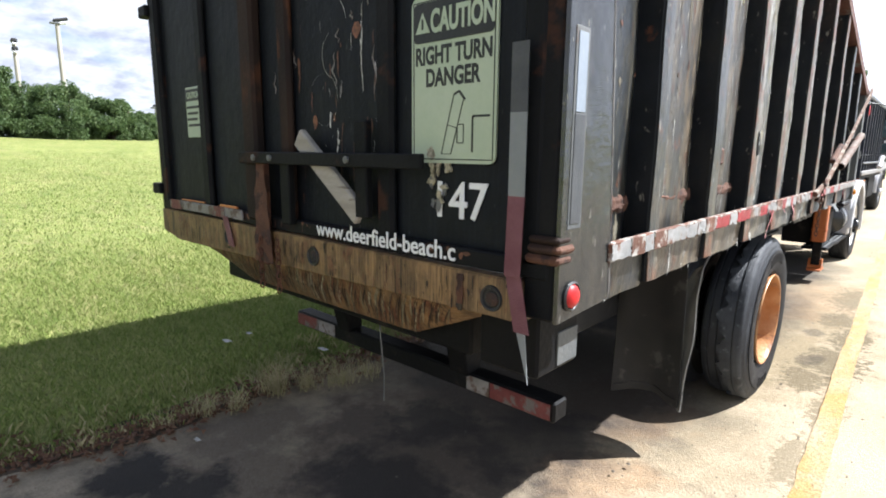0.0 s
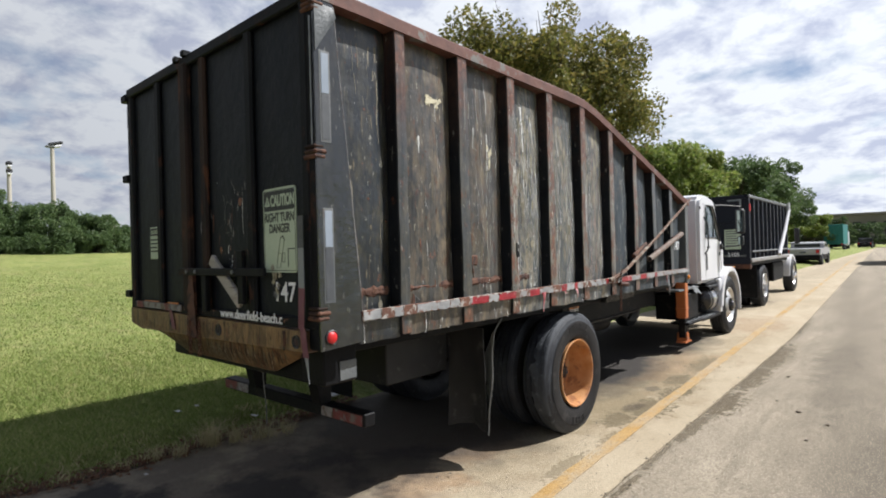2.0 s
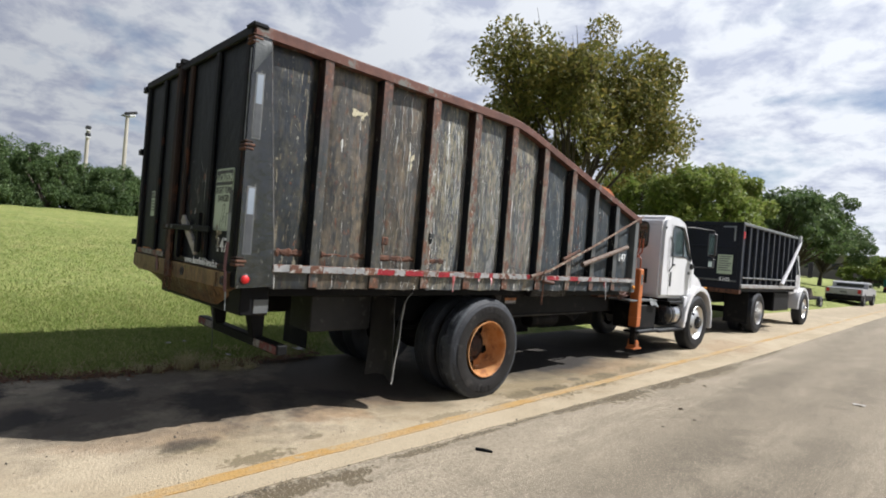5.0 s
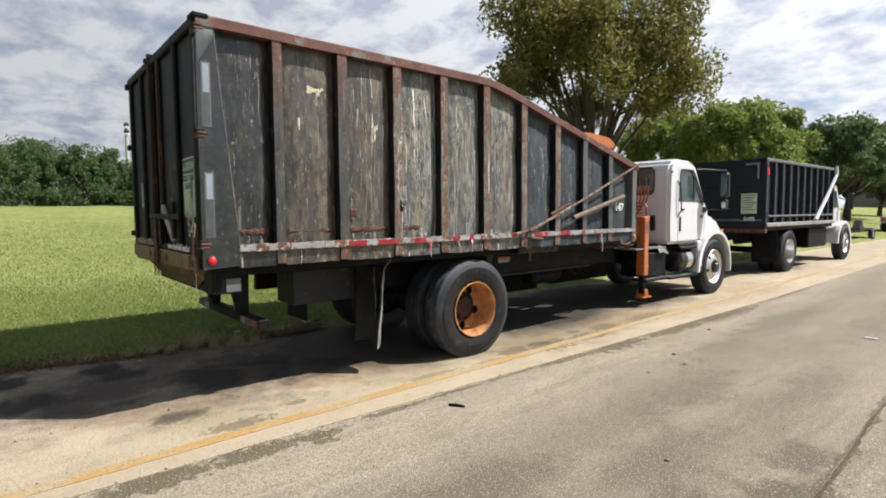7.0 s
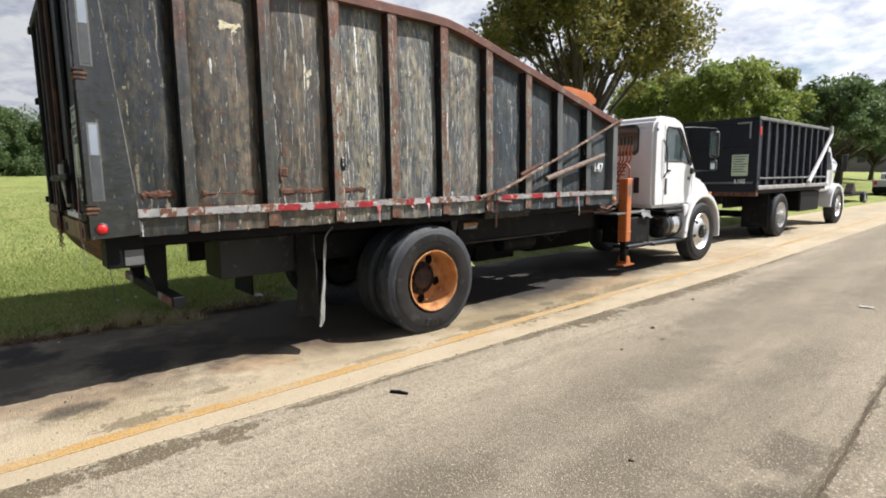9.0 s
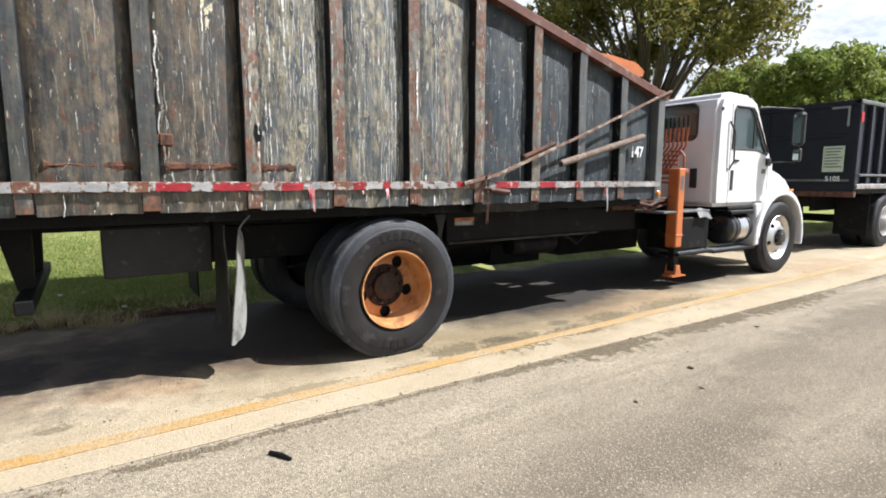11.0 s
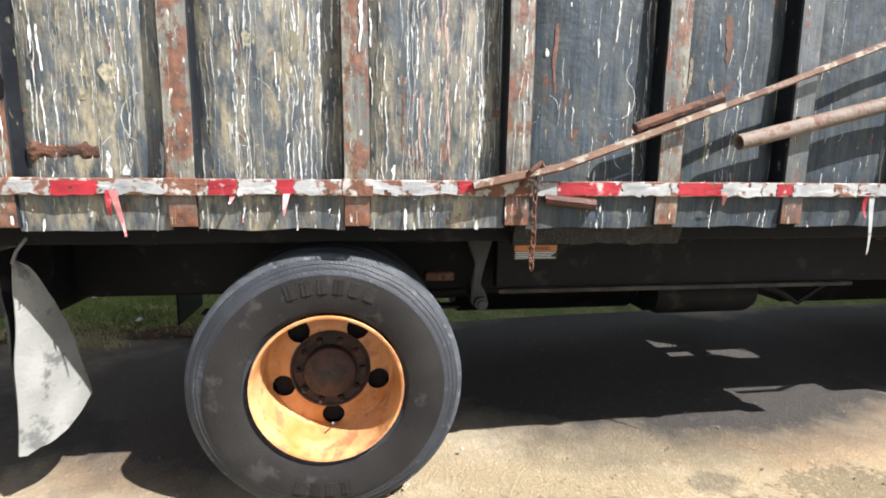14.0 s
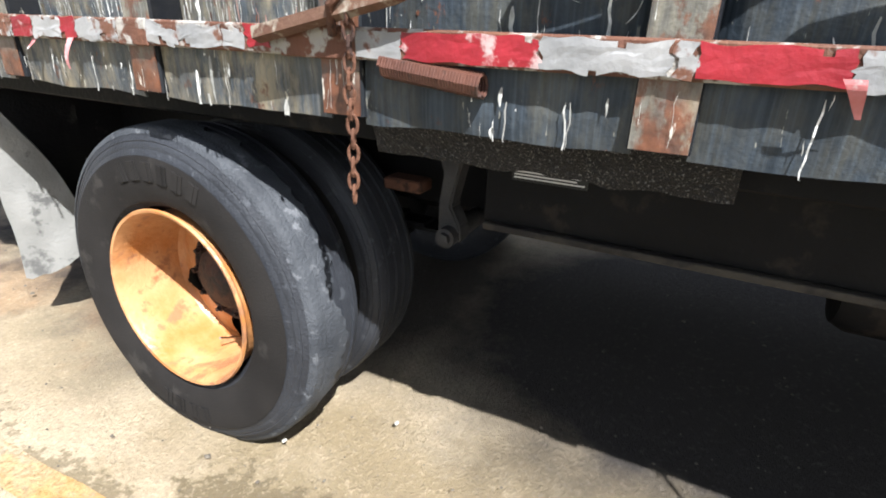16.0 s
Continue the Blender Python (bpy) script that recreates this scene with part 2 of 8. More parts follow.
RUST = worn("bare_rust", (0.0544, 0.0218, 0.0115), (0.096, 0.041, 0.0218), 0.85, 0, 10, 90, (0.0256, 0.0115, 0.0077), 0.53, 14, 0.5)
RUST_PALE = worn("weathered_pipe", (0.095, 0.068, 0.052), (0.155, 0.12, 0.095), 0.75, 0, 9, 90, (0.085, 0.036, 0.02), 0.53, 12, 0.4)
FLANGE = worn("dirty_flange", (0.026, 0.023, 0.019), (0.044, 0.039, 0.031), 0.8, 0, 5, 90, (0.014, 0.012, 0.011), 0.47, 4, 0.4)
STAY = worn("stay_bar_rust", (0.075, 0.034, 0.020), (0.13, 0.075, 0.048), 0.75, 0, 7, 90, (0.22, 0.19, 0.15), 0.53, 12, 0.3)
SPRING_RUST = worn("spring_rust", (0.055, 0.022, 0.015), (0.095, 0.038, 0.024), 0.6, 0, 10, 90, (0.035, 0.02, 0.015), 0.55, 14, 0.3)
WOOD_PALE = worn("pale_plank", (0.2176, 0.1984, 0.1664), (0.2944, 0.2752, 0.2432), 0.75, 0, 5, 60, (0.128, 0.1088, 0.0832), 0.62, 8, 0.4, stretch=(1, 1, 6))
TAPE_WHITE = worn("white_tape", (0.17, 0.172, 0.172), (0.31, 0.306, 0.298), 0.45, 0, 7, 80, (0.105, 0.046, 0.028), 0.54, 14, 0.15)
TAPE_RED = worn("red_tape", (0.15, 0.0065, 0.012), (0.26, 0.014, 0.022), 0.42, 0, 9, 80, (0.36, 0.26, 0.25), 0.60, 12, 0.15)
TAPE_DIRTY_RED = worn("dirty_red_tape", (0.0832, 0.0141, 0.0141), (0.128, 0.032, 0.0288), 0.6, 0, 14, 80, (0.1024, 0.0896, 0.0832), 0.52, 16, 0.4)
TAPE_DIRTY_WHITE = worn("dirty_white_tape", (0.128, 0.1216, 0.1152), (0.2112, 0.1984, 0.192), 0.6, 0, 14, 80, (0.0768, 0.0512, 0.0384), 0.52, 16, 0.4)
TAPE_MAUVE = worn("faded_mauve_webbing", (0.095, 0.028, 0.038), (0.14, 0.055, 0.065), 0.6, 0, 12, 200, (0.20, 0.15, 0.15), 0.62, 14)
TAPE_PALE = worn("pale_reflector", (0.17, 0.20, 0.24), (0.23, 0.26, 0.30), 0.35, 0, 5, 80, (0.12, 0.14, 0.16), 0.62, 9, 0.1)
TAPE_DARK = worn("grey_mesh_tape", (0.0352, 0.0384, 0.0435), (0.0576, 0.0608, 0.064), 0.5, 0, 12, 220)
TAPE_GREY = worn("faded_tape", (0.128, 0.144, 0.1504), (0.1728, 0.1856, 0.192), 0.45, 0, 5, 80)
RUBBER = worn("tyre_rubber", (0.012, 0.0135, 0.017), (0.026, 0.029, 0.035), 0.6, 0, 5, 120, (0.042, 0.046, 0.053), 0.60, 24, 0.35, spec=0.35)
TREAD = worn("scuffed_tread_rubber", (0.020, 0.023, 0.028), (0.050, 0.055, 0.062), 0.65, 0, 7, 120, (0.085, 0.090, 0.098), 0.58, 20, 0.5, spec=0.3)
SIDEWALL = worn("tyre_sidewall", (0.0085, 0.0078, 0.0075), (0.017, 0.0155, 0.0145), 0.8, 0, 4, 140, (0.026, 0.024, 0.022), 0.60, 7, 0.2, spec=0.2)
RIM_ORANGE = worn("rim_orange", (0.34, 0.130, 0.034), (0.46, 0.25, 0.115), 0.38, 0, 7, 60, (0.25, 0.115, 0.055), 0.54, 9, 0.35)
HUB_RUST = worn("hub_rust", (0.020, 0.0105, 0.008), (0.044, 0.019, 0.012), 0.75, 0, 14, 90, (0.012, 0.010, 0.009), 0.52, 18, 0.5)
ORANGE = worn("crane_orange", (0.32, 0.0864, 0.0205), (0.384, 0.1216, 0.0352), 0.5, 0, 4, 70, (0.192, 0.0832, 0.0448), 0.63, 9)
GRAPPLE = worn("grapple_red", (0.2176, 0.048, 0.0192), (0.2816, 0.0768, 0.032), 0.55, 0, 6, 70, (0.1024, 0.0448, 0.0256), 0.6, 9)
WHITE_PAINT = worn("cab_white", (0.50, 0.498, 0.512), (0.545, 0.542, 0.548), 0.32, 0, 2, 40, (0.468, 0.4368, 0.4134), 0.68, 4, 0.05, spec=0.5)
BLACK_PLASTIC = worn("black_plastic", (0.0115, 0.0115, 0.0128), (0.0192, 0.0192, 0.0205), 0.5, 0, 8, 90)
CHROME = worn("polished_metal", (0.62, 0.62, 0.63), (0.72, 0.72, 0.72), 0.22, 1.0, 3, 60, (0.5, 0.47, 0.43), 0.66, 8, 0.05)
ALU = worn("dull_aluminium", (0.5, 0.5, 0.5), (0.62, 0.62, 0.61), 0.38, 0.9, 6, 60, (0.35, 0.3, 0.25), 0.62, 8, 0.1)
FLAP_DUST = worn("dusty_black_rubber", (0.005, 0.005, 0.006), (0.013, 0.0125, 0.0125), 0.6, 0, 5, 80, (0.040, 0.038, 0.036), 0.60, 8, 0.2)
MUD_FLAP = worn("dusty_mud_flap", (0.1536, 0.1536, 0.144), (0.2176, 0.2176, 0.2048), 0.8, 0, 5, 80, (0.0832, 0.0832, 0.08), 0.58, 7, 0.3)
TAR = worn("tarred_rubber", (0.002, 0.002, 0.0023), (0.005, 0.005, 0.0058), 0.5, 0, 12, 160, (0.13, 0.13, 0.125), 0.575, 230, 0.9, spec=0.3)
TANK_BLACK = worn("glossy_black", (0.012, 0.012, 0.013), (0.02, 0.02, 0.021), 0.2, 0, 4, 60, (0.05, 0.045, 0.04), 0.62, 6, 0.1, spec=0.6)
PICKUP_GREY = worn("pale_grey_paint", (0.30, 0.30, 0.31), (0.36, 0.36, 0.37), 0.35, 0, 2, 40, (0.2, 0.19, 0.18), 0.66, 4, 0.05)
NAVY = worn("navy_box_paint", (0.0014, 0.0026, 0.0075), (0.0030, 0.0046, 0.0110), 0.5, 0, 2, 50, (0.010, 0.011, 0.015), 0.64, 6, spec=0.2)
NAVY_SIDE = scratched_paint("navy_side_paint", (0.0045, 0.0070, 0.0150), (0.0150, 0.0200, 0.0330), 0.63, tan_part=0.25, chips=0.5)
SIGN_FACE = worn("sign_face", (0.2944, 0.3584, 0.256), (0.3456, 0.4032, 0.3008), 0.45, 0, 5, 60, (0.2176, 0.2304, 0.1728), 0.70, 8, 0.05)
INK = worn("black_ink", (0.0077, 0.0102, 0.009), (0.0128, 0.0141, 0.0128), 0.5, 0, 10, 60)
INK_WHITE = worn("white_lettering", (0.5616, 0.5772, 0.585), (0.624, 0.6318, 0.6396), 0.5, 0, 20, 90, (0.234, 0.234, 0.234), 0.70, 30, 0.05)
LABEL_ORANGE = worn("label_orange", (0.3968, 0.1344, 0.032), (0.4352, 0.1664, 0.0448), 0.5, 0, 10, 60)
YELLOW_GREEN = worn("refuse_truck_green", (0.224, 0.2304, 0.0384), (0.2752, 0.2688, 0.0576), 0.5, 0, 2, 20, (0.0384, 0.0768, 0.032), 0.55, 3)
TEAL = worn("teal_paint", (0.0128, 0.1216, 0.1216), (0.0192, 0.1536, 0.1504), 0.5, 0, 1, 20)
BUILDING = worn("far_wall", (0.128, 0.1152, 0.1056), (0.1664, 0.1504, 0.1376), 0.8, 0, 0.2, 3)
DARK_GLASS = worn("dark_window", (0.0128, 0.0154, 0.0179), (0.0192, 0.0218, 0.0243), 0.12, 0, 1, 20)
BARK = worn("bark", (0.048, 0.0371, 0.0288), (0.0768, 0.0608, 0.048), 0.9, 0, 8, 40, (0.1024, 0.0896, 0.0768), 0.62, 10, 0.7, stretch=(1, 1, 0.3))
CONCRETE_POLE = worn("concrete_pole", (0.2944, 0.2688, 0.2304), (0.3456, 0.32, 0.2816), 0.8, 0, 1, 20)
DEBRIS = worn("grit", (0.064, 0.0544, 0.0416), (0.1216, 0.1056, 0.0832), 0.9, 0, 30, 90)
SPLASH_CREAM = worn("cream_splash", (0.40, 0.36, 0.24), (0.50, 0.46, 0.33), 0.6, 0, 20, 90, (0.20, 0.16, 0.10), 0.58, 30)
LITTER = worn("white_litter", (0.30, 0.29, 0.26), (0.42, 0.41, 0.38), 0.6, 0, 20, 90, (0.16, 0.13, 0.09), 0.58, 40)


def lamp_red():
    m, nodes, links, b = shader("red_lens", 0.42, 0, 0.35)
    colour = blend(nodes, links, noise_mask(nodes, links, 60, 0.3, 0.7), (0.36, 0.008, 0.010), (0.44, 0.016, 0.016))
    links.new(colour, b.inputs["Base Color"])
    return m


def lamp_amber():
    m, nodes, links, b = shader("amber_lens", 0.2, 0, 0.6)
    colour = blend(nodes, links, noise_mask(nodes, links, 60, 0.3, 0.7), (0.512, 0.1664, 0.0128), (0.5504, 0.2112, 0.0192))
    links.new(colour, b.inputs["Base Color"])
    return m


def window_glass():
    m, nodes, links, b = shader("cab_glass", 0.04, 0, 0.6)
    b.inputs["Base Color"].default_value = (0.20, 0.27, 0.27, 1)
    b.inputs["Transmission Weight"].default_value = 0.9
    b.inputs["IOR"].default_value = 1.45
    return m


def mirror_glass():
    m, nodes, links, b = shader("mirror", 0.03, 1.0, 0.5)
    b.inputs["Base Color"].default_value = (0.32, 0.38, 0.36, 1)
    return m


RED_LENS, AMBER_LENS, GLASS, MIRROR = lamp_red(), lamp_amber(), window_glass(), mirror_glass()


def leaf_material(name, a, b_colour, c):
    m, nodes, links, b = shader(name, 0.55, 0, 0.35)
    geo = nodes.new("ShaderNodeNewGeometry")
    ramp = nodes.new("ShaderNodeValToRGB")
    ramp.color_ramp.elements[0].color, ramp.color_ramp.elements[1].color = (*a, 1), (*c, 1)
    mid = ramp.color_ramp.elements.new(0.5)
    mid.color = (*b_colour, 1)
    links.new(geo.outputs["Random Per Island"], ramp.inputs[0])
    clump = noise_mask(nodes, links, 0.7, 0.35, 0.65, detail=3)
    colour = blend(nodes, links, multiply(nodes, links, clump, 0.5), ramp.outputs[0], a)
    links.new(colour, b.inputs["Base Color"])
    thin = nodes.new("ShaderNodeBsdfTranslucent")
    links.new(colour, thin.inputs["Color"])
    both = nodes.new("ShaderNodeMixShader")
    both.inputs[0].default_value = 0.46
    links.new(b.outputs[0], both.inputs[1])
    links.new(thin.outputs[0], both.inputs[2])
    links.new(both.outputs[0], nodes["Material Output"].inputs[0])
    return m


LEAF_OLIVE = leaf_material("leaves_olive", (0.082, 0.092, 0.022), (0.165, 0.160, 0.040), (0.27, 0.21, 0.055))
LEAF_BRIGHT = leaf_material("leaves_bright", (0.100, 0.150, 0.028), (0.185, 0.235, 0.050), (0.29, 0.30, 0.090))
LEAF_DARK = leaf_material("leaves_dark", (0.032, 0.0563, 0.0192), (0.0544, 0.0896, 0.0307), (0.096, 0.128, 0.0448))
LEAF_MID = leaf_material("leaves_oak", (0.052, 0.085, 0.030), (0.088, 0.135, 0.048), (0.145, 0.185, 0.070))
LEAF_HEDGE = leaf_material("leaves_hedge", (0.050, 0.085, 0.030), (0.085, 0.135, 0.045), (0.135, 0.180, 0.065))
BLADE = leaf_material("grass_blades", (0.130, 0.185, 0.040), (0.225, 0.275, 0.075), (0.39, 0.38, 0.165))
BLADE_DRY = leaf_material("dry_grass", (0.33, 0.28, 0.15), (0.48, 0.41, 0.25), (0.28, 0.29, 0.10))
LEAF_LITTER = leaf_material("leaf_litter", (0.110, 0.052, 0.027), (0.175, 0.085, 0.045), (0.26, 0.165, 0.095))


def lawn_material():
    m, nodes, links, b = shader("lawn", 0.9, 0, 0.15)
    colour = blend(nodes, links, noise_mask(nodes, links, 0.5, 0.35, 0.65, detail=6), (0.170, 0.215, 0.050), (0.260, 0.285, 0.088))
    colour = blend(nodes, links, noise_mask(nodes, links, 7.0, 0.42, 0.70, detail=7, rough=0.65), colour, (0.320, 0.310, 0.125))
    weeds = noise_mask(nodes, links, 2.6, 0.50, 0.64, (0.6, 1.0, 1), detail=8, rough=0.66)
    colour = blend(nodes, links, multiply(nodes, links, weeds, 0.6), colour, (0.105, 0.150, 0.034))
    colour = blend(nodes, links, multiply(nodes, links, noise_mask(nodes, links, 26.0, 0.50, 0.70, detail=5), 0.7), colour, (0.095, 0.140, 0.032))
    straw = noise_mask(nodes, links, 1.6, 0.56, 0.70, (0.5, 1.0, 1), detail=8, rough=0.66)
    colour = blend(nodes, links, multiply(nodes, links, straw, 0.65), colour, (0.285, 0.240, 0.120))
    links.new(colour, b.inputs["Base Color"])
    bumped(nodes, links, b, noise_mask(nodes, links, 30.0, 0.3, 0.7, detail=6), 0.8, 0.06)
    return m


def spot_mask(nodes, links, spots, rough, ragged=1.6, edge=(1.1, 0.55)):
    """Stains and painted shade with soft uneven edges: (x, y, across, along, strength) each."""
    n = nodes.new("ShaderNodeTexNoise")
    n.inputs["Scale"].default_value, n.inputs["Detail"].default_value, n.inputs["Roughness"].default_value = rough, 8, 0.68
    c = coords(nodes, links)
    links.new(c, n.inputs["Vector"])
    total = None
    for x, y, rx, ry, strength in spots:
        m = nodes.new("ShaderNodeMapping")
        m.vector_type = "POINT"
        m.inputs["Location"].default_value = (-x / rx, -y / ry, 0)
        m.inputs["Scale"].default_value = (1 / rx, 1 / ry, 0)
        links.new(c, m.inputs["Vector"])
        d = nodes.new("ShaderNodeVectorMath")
        d.operation = "LENGTH"
        links.new(m.outputs[0], d.inputs[0])
        s = nodes.new("ShaderNodeMath")
        s.operation = "MULTIPLY_ADD"
        s.inputs[1].default_value, s.inputs[2].default_value = ragged, -0.5 * ragged
        links.new(n.outputs["Fac"], s.inputs[0])
        e = nodes.new("ShaderNodeMath")
        e.operation = "ADD"
        links.new(d.outputs["Value"], e.inputs[0])
        links.new(s.outputs[0], e.inputs[1])
        r = nodes.new("ShaderNodeMapRange")
        r.inputs["From Min"].default_value, r.inputs["From Max"].default_value = edge
        r.inputs["To Max"].default_value = strength
        links.new(e.outputs[0], r.inputs["Value"])
        if total is None:
            total = r.outputs[0]
        else:
            g = nodes.new("ShaderNodeMath")
            g.operation = "MAXIMUM"
            links.new(total, g.inputs[0])
            links.new(r.outputs[0], g.inputs[1])
            total = g.outputs[0]
    return total


def band_mask(nodes, links, x, half, rough, lean=0.0, gap=0.0, soft=0.0, crisp=0.0):
    """A streak along y at x, broken up by noise; lean: how far it runs aside for each metre."""
    c = nodes.new("ShaderNodeTexCoord")
    parts = nodes.new("ShaderNodeSeparateXYZ")
    links.new(c.outputs["Object"], parts.inputs[0])
    n = nodes.new("ShaderNodeTexNoise")
    n.inputs["Scale"].default_value, n.inputs["Detail"].default_value, n.inputs["Roughness"].default_value = rough, 7, 0.65
    links.new(coords(nodes, links, (1, 0.35, 1)), n.inputs["Vector"])
    tilt = nodes.new("ShaderNodeMath")
    tilt.operation = "MULTIPLY_ADD"
    tilt.inputs[1].default_value = -lean
    links.new(parts.outputs["Y"], tilt.inputs[0])
    links.new(parts.outputs["X"], tilt.inputs[2])
    off = nodes.new("ShaderNodeMath")
    off.operation = "SUBTRACT"
    off.inputs[1].default_value = x
    links.new(tilt.outputs[0], off.inputs[0])
    size = nodes.new("ShaderNodeMath")
    size.operation = "ABSOLUTE"
    links.new(off.outputs[0], size.inputs[0])
    part_of = nodes.new("ShaderNodeMath")
    part_of.operation = "MULTIPLY"
    part_of.inputs[1].default_value = 1 / half
    links.new(size.outputs[0], part_of.inputs[0])
    s = nodes.new("ShaderNodeMath")
    s.operation = "MULTIPLY_ADD"
    s.inputs[1].default_value, s.inputs[2].default_value = 3.4 + 3 * gap, -1.7 - 0.5 * gap
    links.new(n.outputs["Fac"], s.inputs[0])
    e = nodes.new("ShaderNodeMath")
    e.operation = "ADD"
    links.new(part_of.outputs[0], e.inputs[0])
    links.new(s.outputs[0], e.inputs[1])
    r = nodes.new("ShaderNodeMapRange")
    r.inputs["From Min"].default_value, r.inputs["From Max"].default_value = 1.0 + soft, 0.45 - 0.5 * soft + 0.45 * crisp
    links.new(e.outputs[0], r.inputs["Value"])
    return r.outputs[0]


def pavement_material(name, a, b_colour, stain, oil, grain_scale, seed_shift, spots=(), rust_spots=(), bands=(), track_shade_bands=(), streaks=(), grain=0.6, blots=(), silt=()):
    m, nodes, links, b = shader(name, 0.88, 0, 0.2)
    s = (1, 0.8, 1)
    colour = blend(nodes, links, noise_mask(nodes, links, 0.55 + seed_shift, 0.32, 0.68, s, detail=8), a, b_colour)
    colour = blend(nodes, links, multiply(nodes, links, noise_mask(nodes, links, 2.7, 0.52, 0.72, (1, 0.45, 1), detail=8, rough=0.65), 0.55), colour, stain)
    colour = blend(nodes, links, multiply(nodes, links, noise_mask(nodes, links, 5.5, 0.66, 0.72, (1, 0.6, 1), detail=9, rough=0.7), 0.6), colour, oil)
    # tyre tracks on the asphalt; on the concrete, shade painted as a band
    for x, half, lean, strength in track_shade_bands:
        colour = blend(nodes, links, multiply(nodes, links, band_mask(nodes, links, x, half, 2.2, lean, 0.0, 0.7), strength), colour, tuple((0.30 if spots else 0.36) * c for c in a))
    for scale, low, high, stretch, strength, factor in streaks:
        colour = blend(nodes, links, multiply(nodes, links, noise_mask(nodes, links, scale, low, high, stretch, detail=9, rough=0.68, distort=0.2), strength), colour, factor if isinstance(factor, tuple) else tuple(factor * c for c in a))
    if blots:
        colour = blend(nodes, links, spot_mask(nodes, links, blots, 3.5, 3.2, (1.1, 0.5)), colour, tuple(0.30 * c for c in a))
    if rust_spots:
        colour = blend(nodes, links, spot_mask(nodes, links, OLIVE_SPOTS, 3.6, 2.4, (1.2, 0.45)), colour, (0.175, 0.135, 0.075))
        colour = blend(nodes, links, spot_mask(nodes, links, rust_spots, 3.0, 3.0), colour, (0.2304, 0.1376, 0.0704))
    for x, half, lean, strength in bands:
        colour = blend(nodes, links, multiply(nodes, links, band_mask(nodes, links, x, half, 6.5, lean, 0.4, 0.0, 1.0), strength), colour, (0.070, 0.056, 0.034))
    if silt:
        colour = blend(nodes, links, spot_mask(nodes, links, silt, 16.0 if spots else 11.0, 3.9, (1.0, 0.80)), colour, (0.125, 0.099, 0.058) if spots else (0.092, 0.072, 0.043))
    colour = blend(nodes, links, multiply(nodes, links, noise_mask(nodes, links, grain_scale, 0.48, 0.66, detail=4, rough=0.7), grain), colour, tuple(c * (0.34 if grain > 0.9 else 0.46) for c in a))
    colour = blend(nodes, links, multiply(nodes, links, noise_mask(nodes, links, grain_scale * 0.8, 0.57, 0.64, detail=3, rough=0.7), grain * (0.6 if grain > 0.9 else 0.35)), colour, tuple(min(1, c * 1.8) for c in b_colour))
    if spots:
        # shade under the truck, painted into the concrete as near-black patches
        colour = blend(nodes, links, spot_mask(nodes, links, UNDER_SHADE_SPOTS, 2.0, 0.5, (1.05, 0.70)), colour, (0.024, 0.022, 0.021))
        # oily brown stains and painted shade in one, round the truck's tail
        colour = blend(nodes, links, spot_mask(nodes, links, TAIL_STAIN_SHADE_SPOTS, 2.6, 2.6, (1.25, 0.35)), colour, (0.058, 0.046, 0.037))
        crumbs = noise_mask(nodes, links, 42.0, 0.55, 0.66, detail=6, rough=0.7)
        colour = blend(nodes, links, multiply(nodes, links, crumbs, 0.22), colour, (0.17, 0.150, 0.130))
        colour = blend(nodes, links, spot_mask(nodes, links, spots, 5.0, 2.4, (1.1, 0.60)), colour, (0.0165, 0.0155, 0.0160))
    links.new(colour, b.inputs["Base Color"])
    bumped(nodes, links, b, noise_mask(nodes, links, grain_scale * 0.8, 0.3, 0.7, detail=6, rough=0.7), 0.6, 0.012)
    return m


LAWN = lawn_material()
# oil blotches; the spot at y 15.5 darkens the lane below the second truck
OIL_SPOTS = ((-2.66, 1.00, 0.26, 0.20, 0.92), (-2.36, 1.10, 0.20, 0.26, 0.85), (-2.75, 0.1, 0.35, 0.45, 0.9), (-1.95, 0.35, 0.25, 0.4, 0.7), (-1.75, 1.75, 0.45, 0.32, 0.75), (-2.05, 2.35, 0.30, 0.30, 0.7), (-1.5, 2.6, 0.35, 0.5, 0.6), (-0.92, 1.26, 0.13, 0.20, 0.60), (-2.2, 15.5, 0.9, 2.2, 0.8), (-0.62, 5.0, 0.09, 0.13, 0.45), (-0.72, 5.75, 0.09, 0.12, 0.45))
# under the truck: its shade laid into the lane's colour
UNDER_SHADE_SPOTS = ((-2.15, 3.6, 1.40, 1.3, 0.88), (-2.25, 6.2, 1.52, 2.1, 0.97), (-2.2, 8.6, 1.4, 2.2, 0.94))
# at the tail: dripped stains, widened to carry the shade there too
TAIL_STAIN_SHADE_SPOTS = ((-1.9, 2.0, 1.05, 1.1, 0.92), (-2.3, -0.5, 0.9, 1.0, 0.8), (-1.85, 0.8, 0.75, 0.9, 0.85), (-2.6, 1.6, 0.5, 0.7, 0.75), (-2.1, 1.2, 1.2, 1.3, 0.70))
SILT_SPOTS = ((-0.50, 5.05, 0.22, 0.38, 1.0), (-0.45, 5.75, 0.14, 0.42, 1.0), (-0.60, 4.55, 0.16, 0.24, 0.9), (-0.62, 6.3, 0.14, 0.30, 0.9), (-0.45, 1.55, 0.10, 0.24, 0.8), (-0.62, 2.05, 0.05, 0.10, 0.7), (-0.45, 3.3, 0.08, 0.30, 0.6), (-0.85, 1.25, 0.12, 0.18, 0.6), (-0.60, 7.3, 0.18, 0.6, 0.8), (-0.40, 4.05, 0.09, 0.30, 0.7))
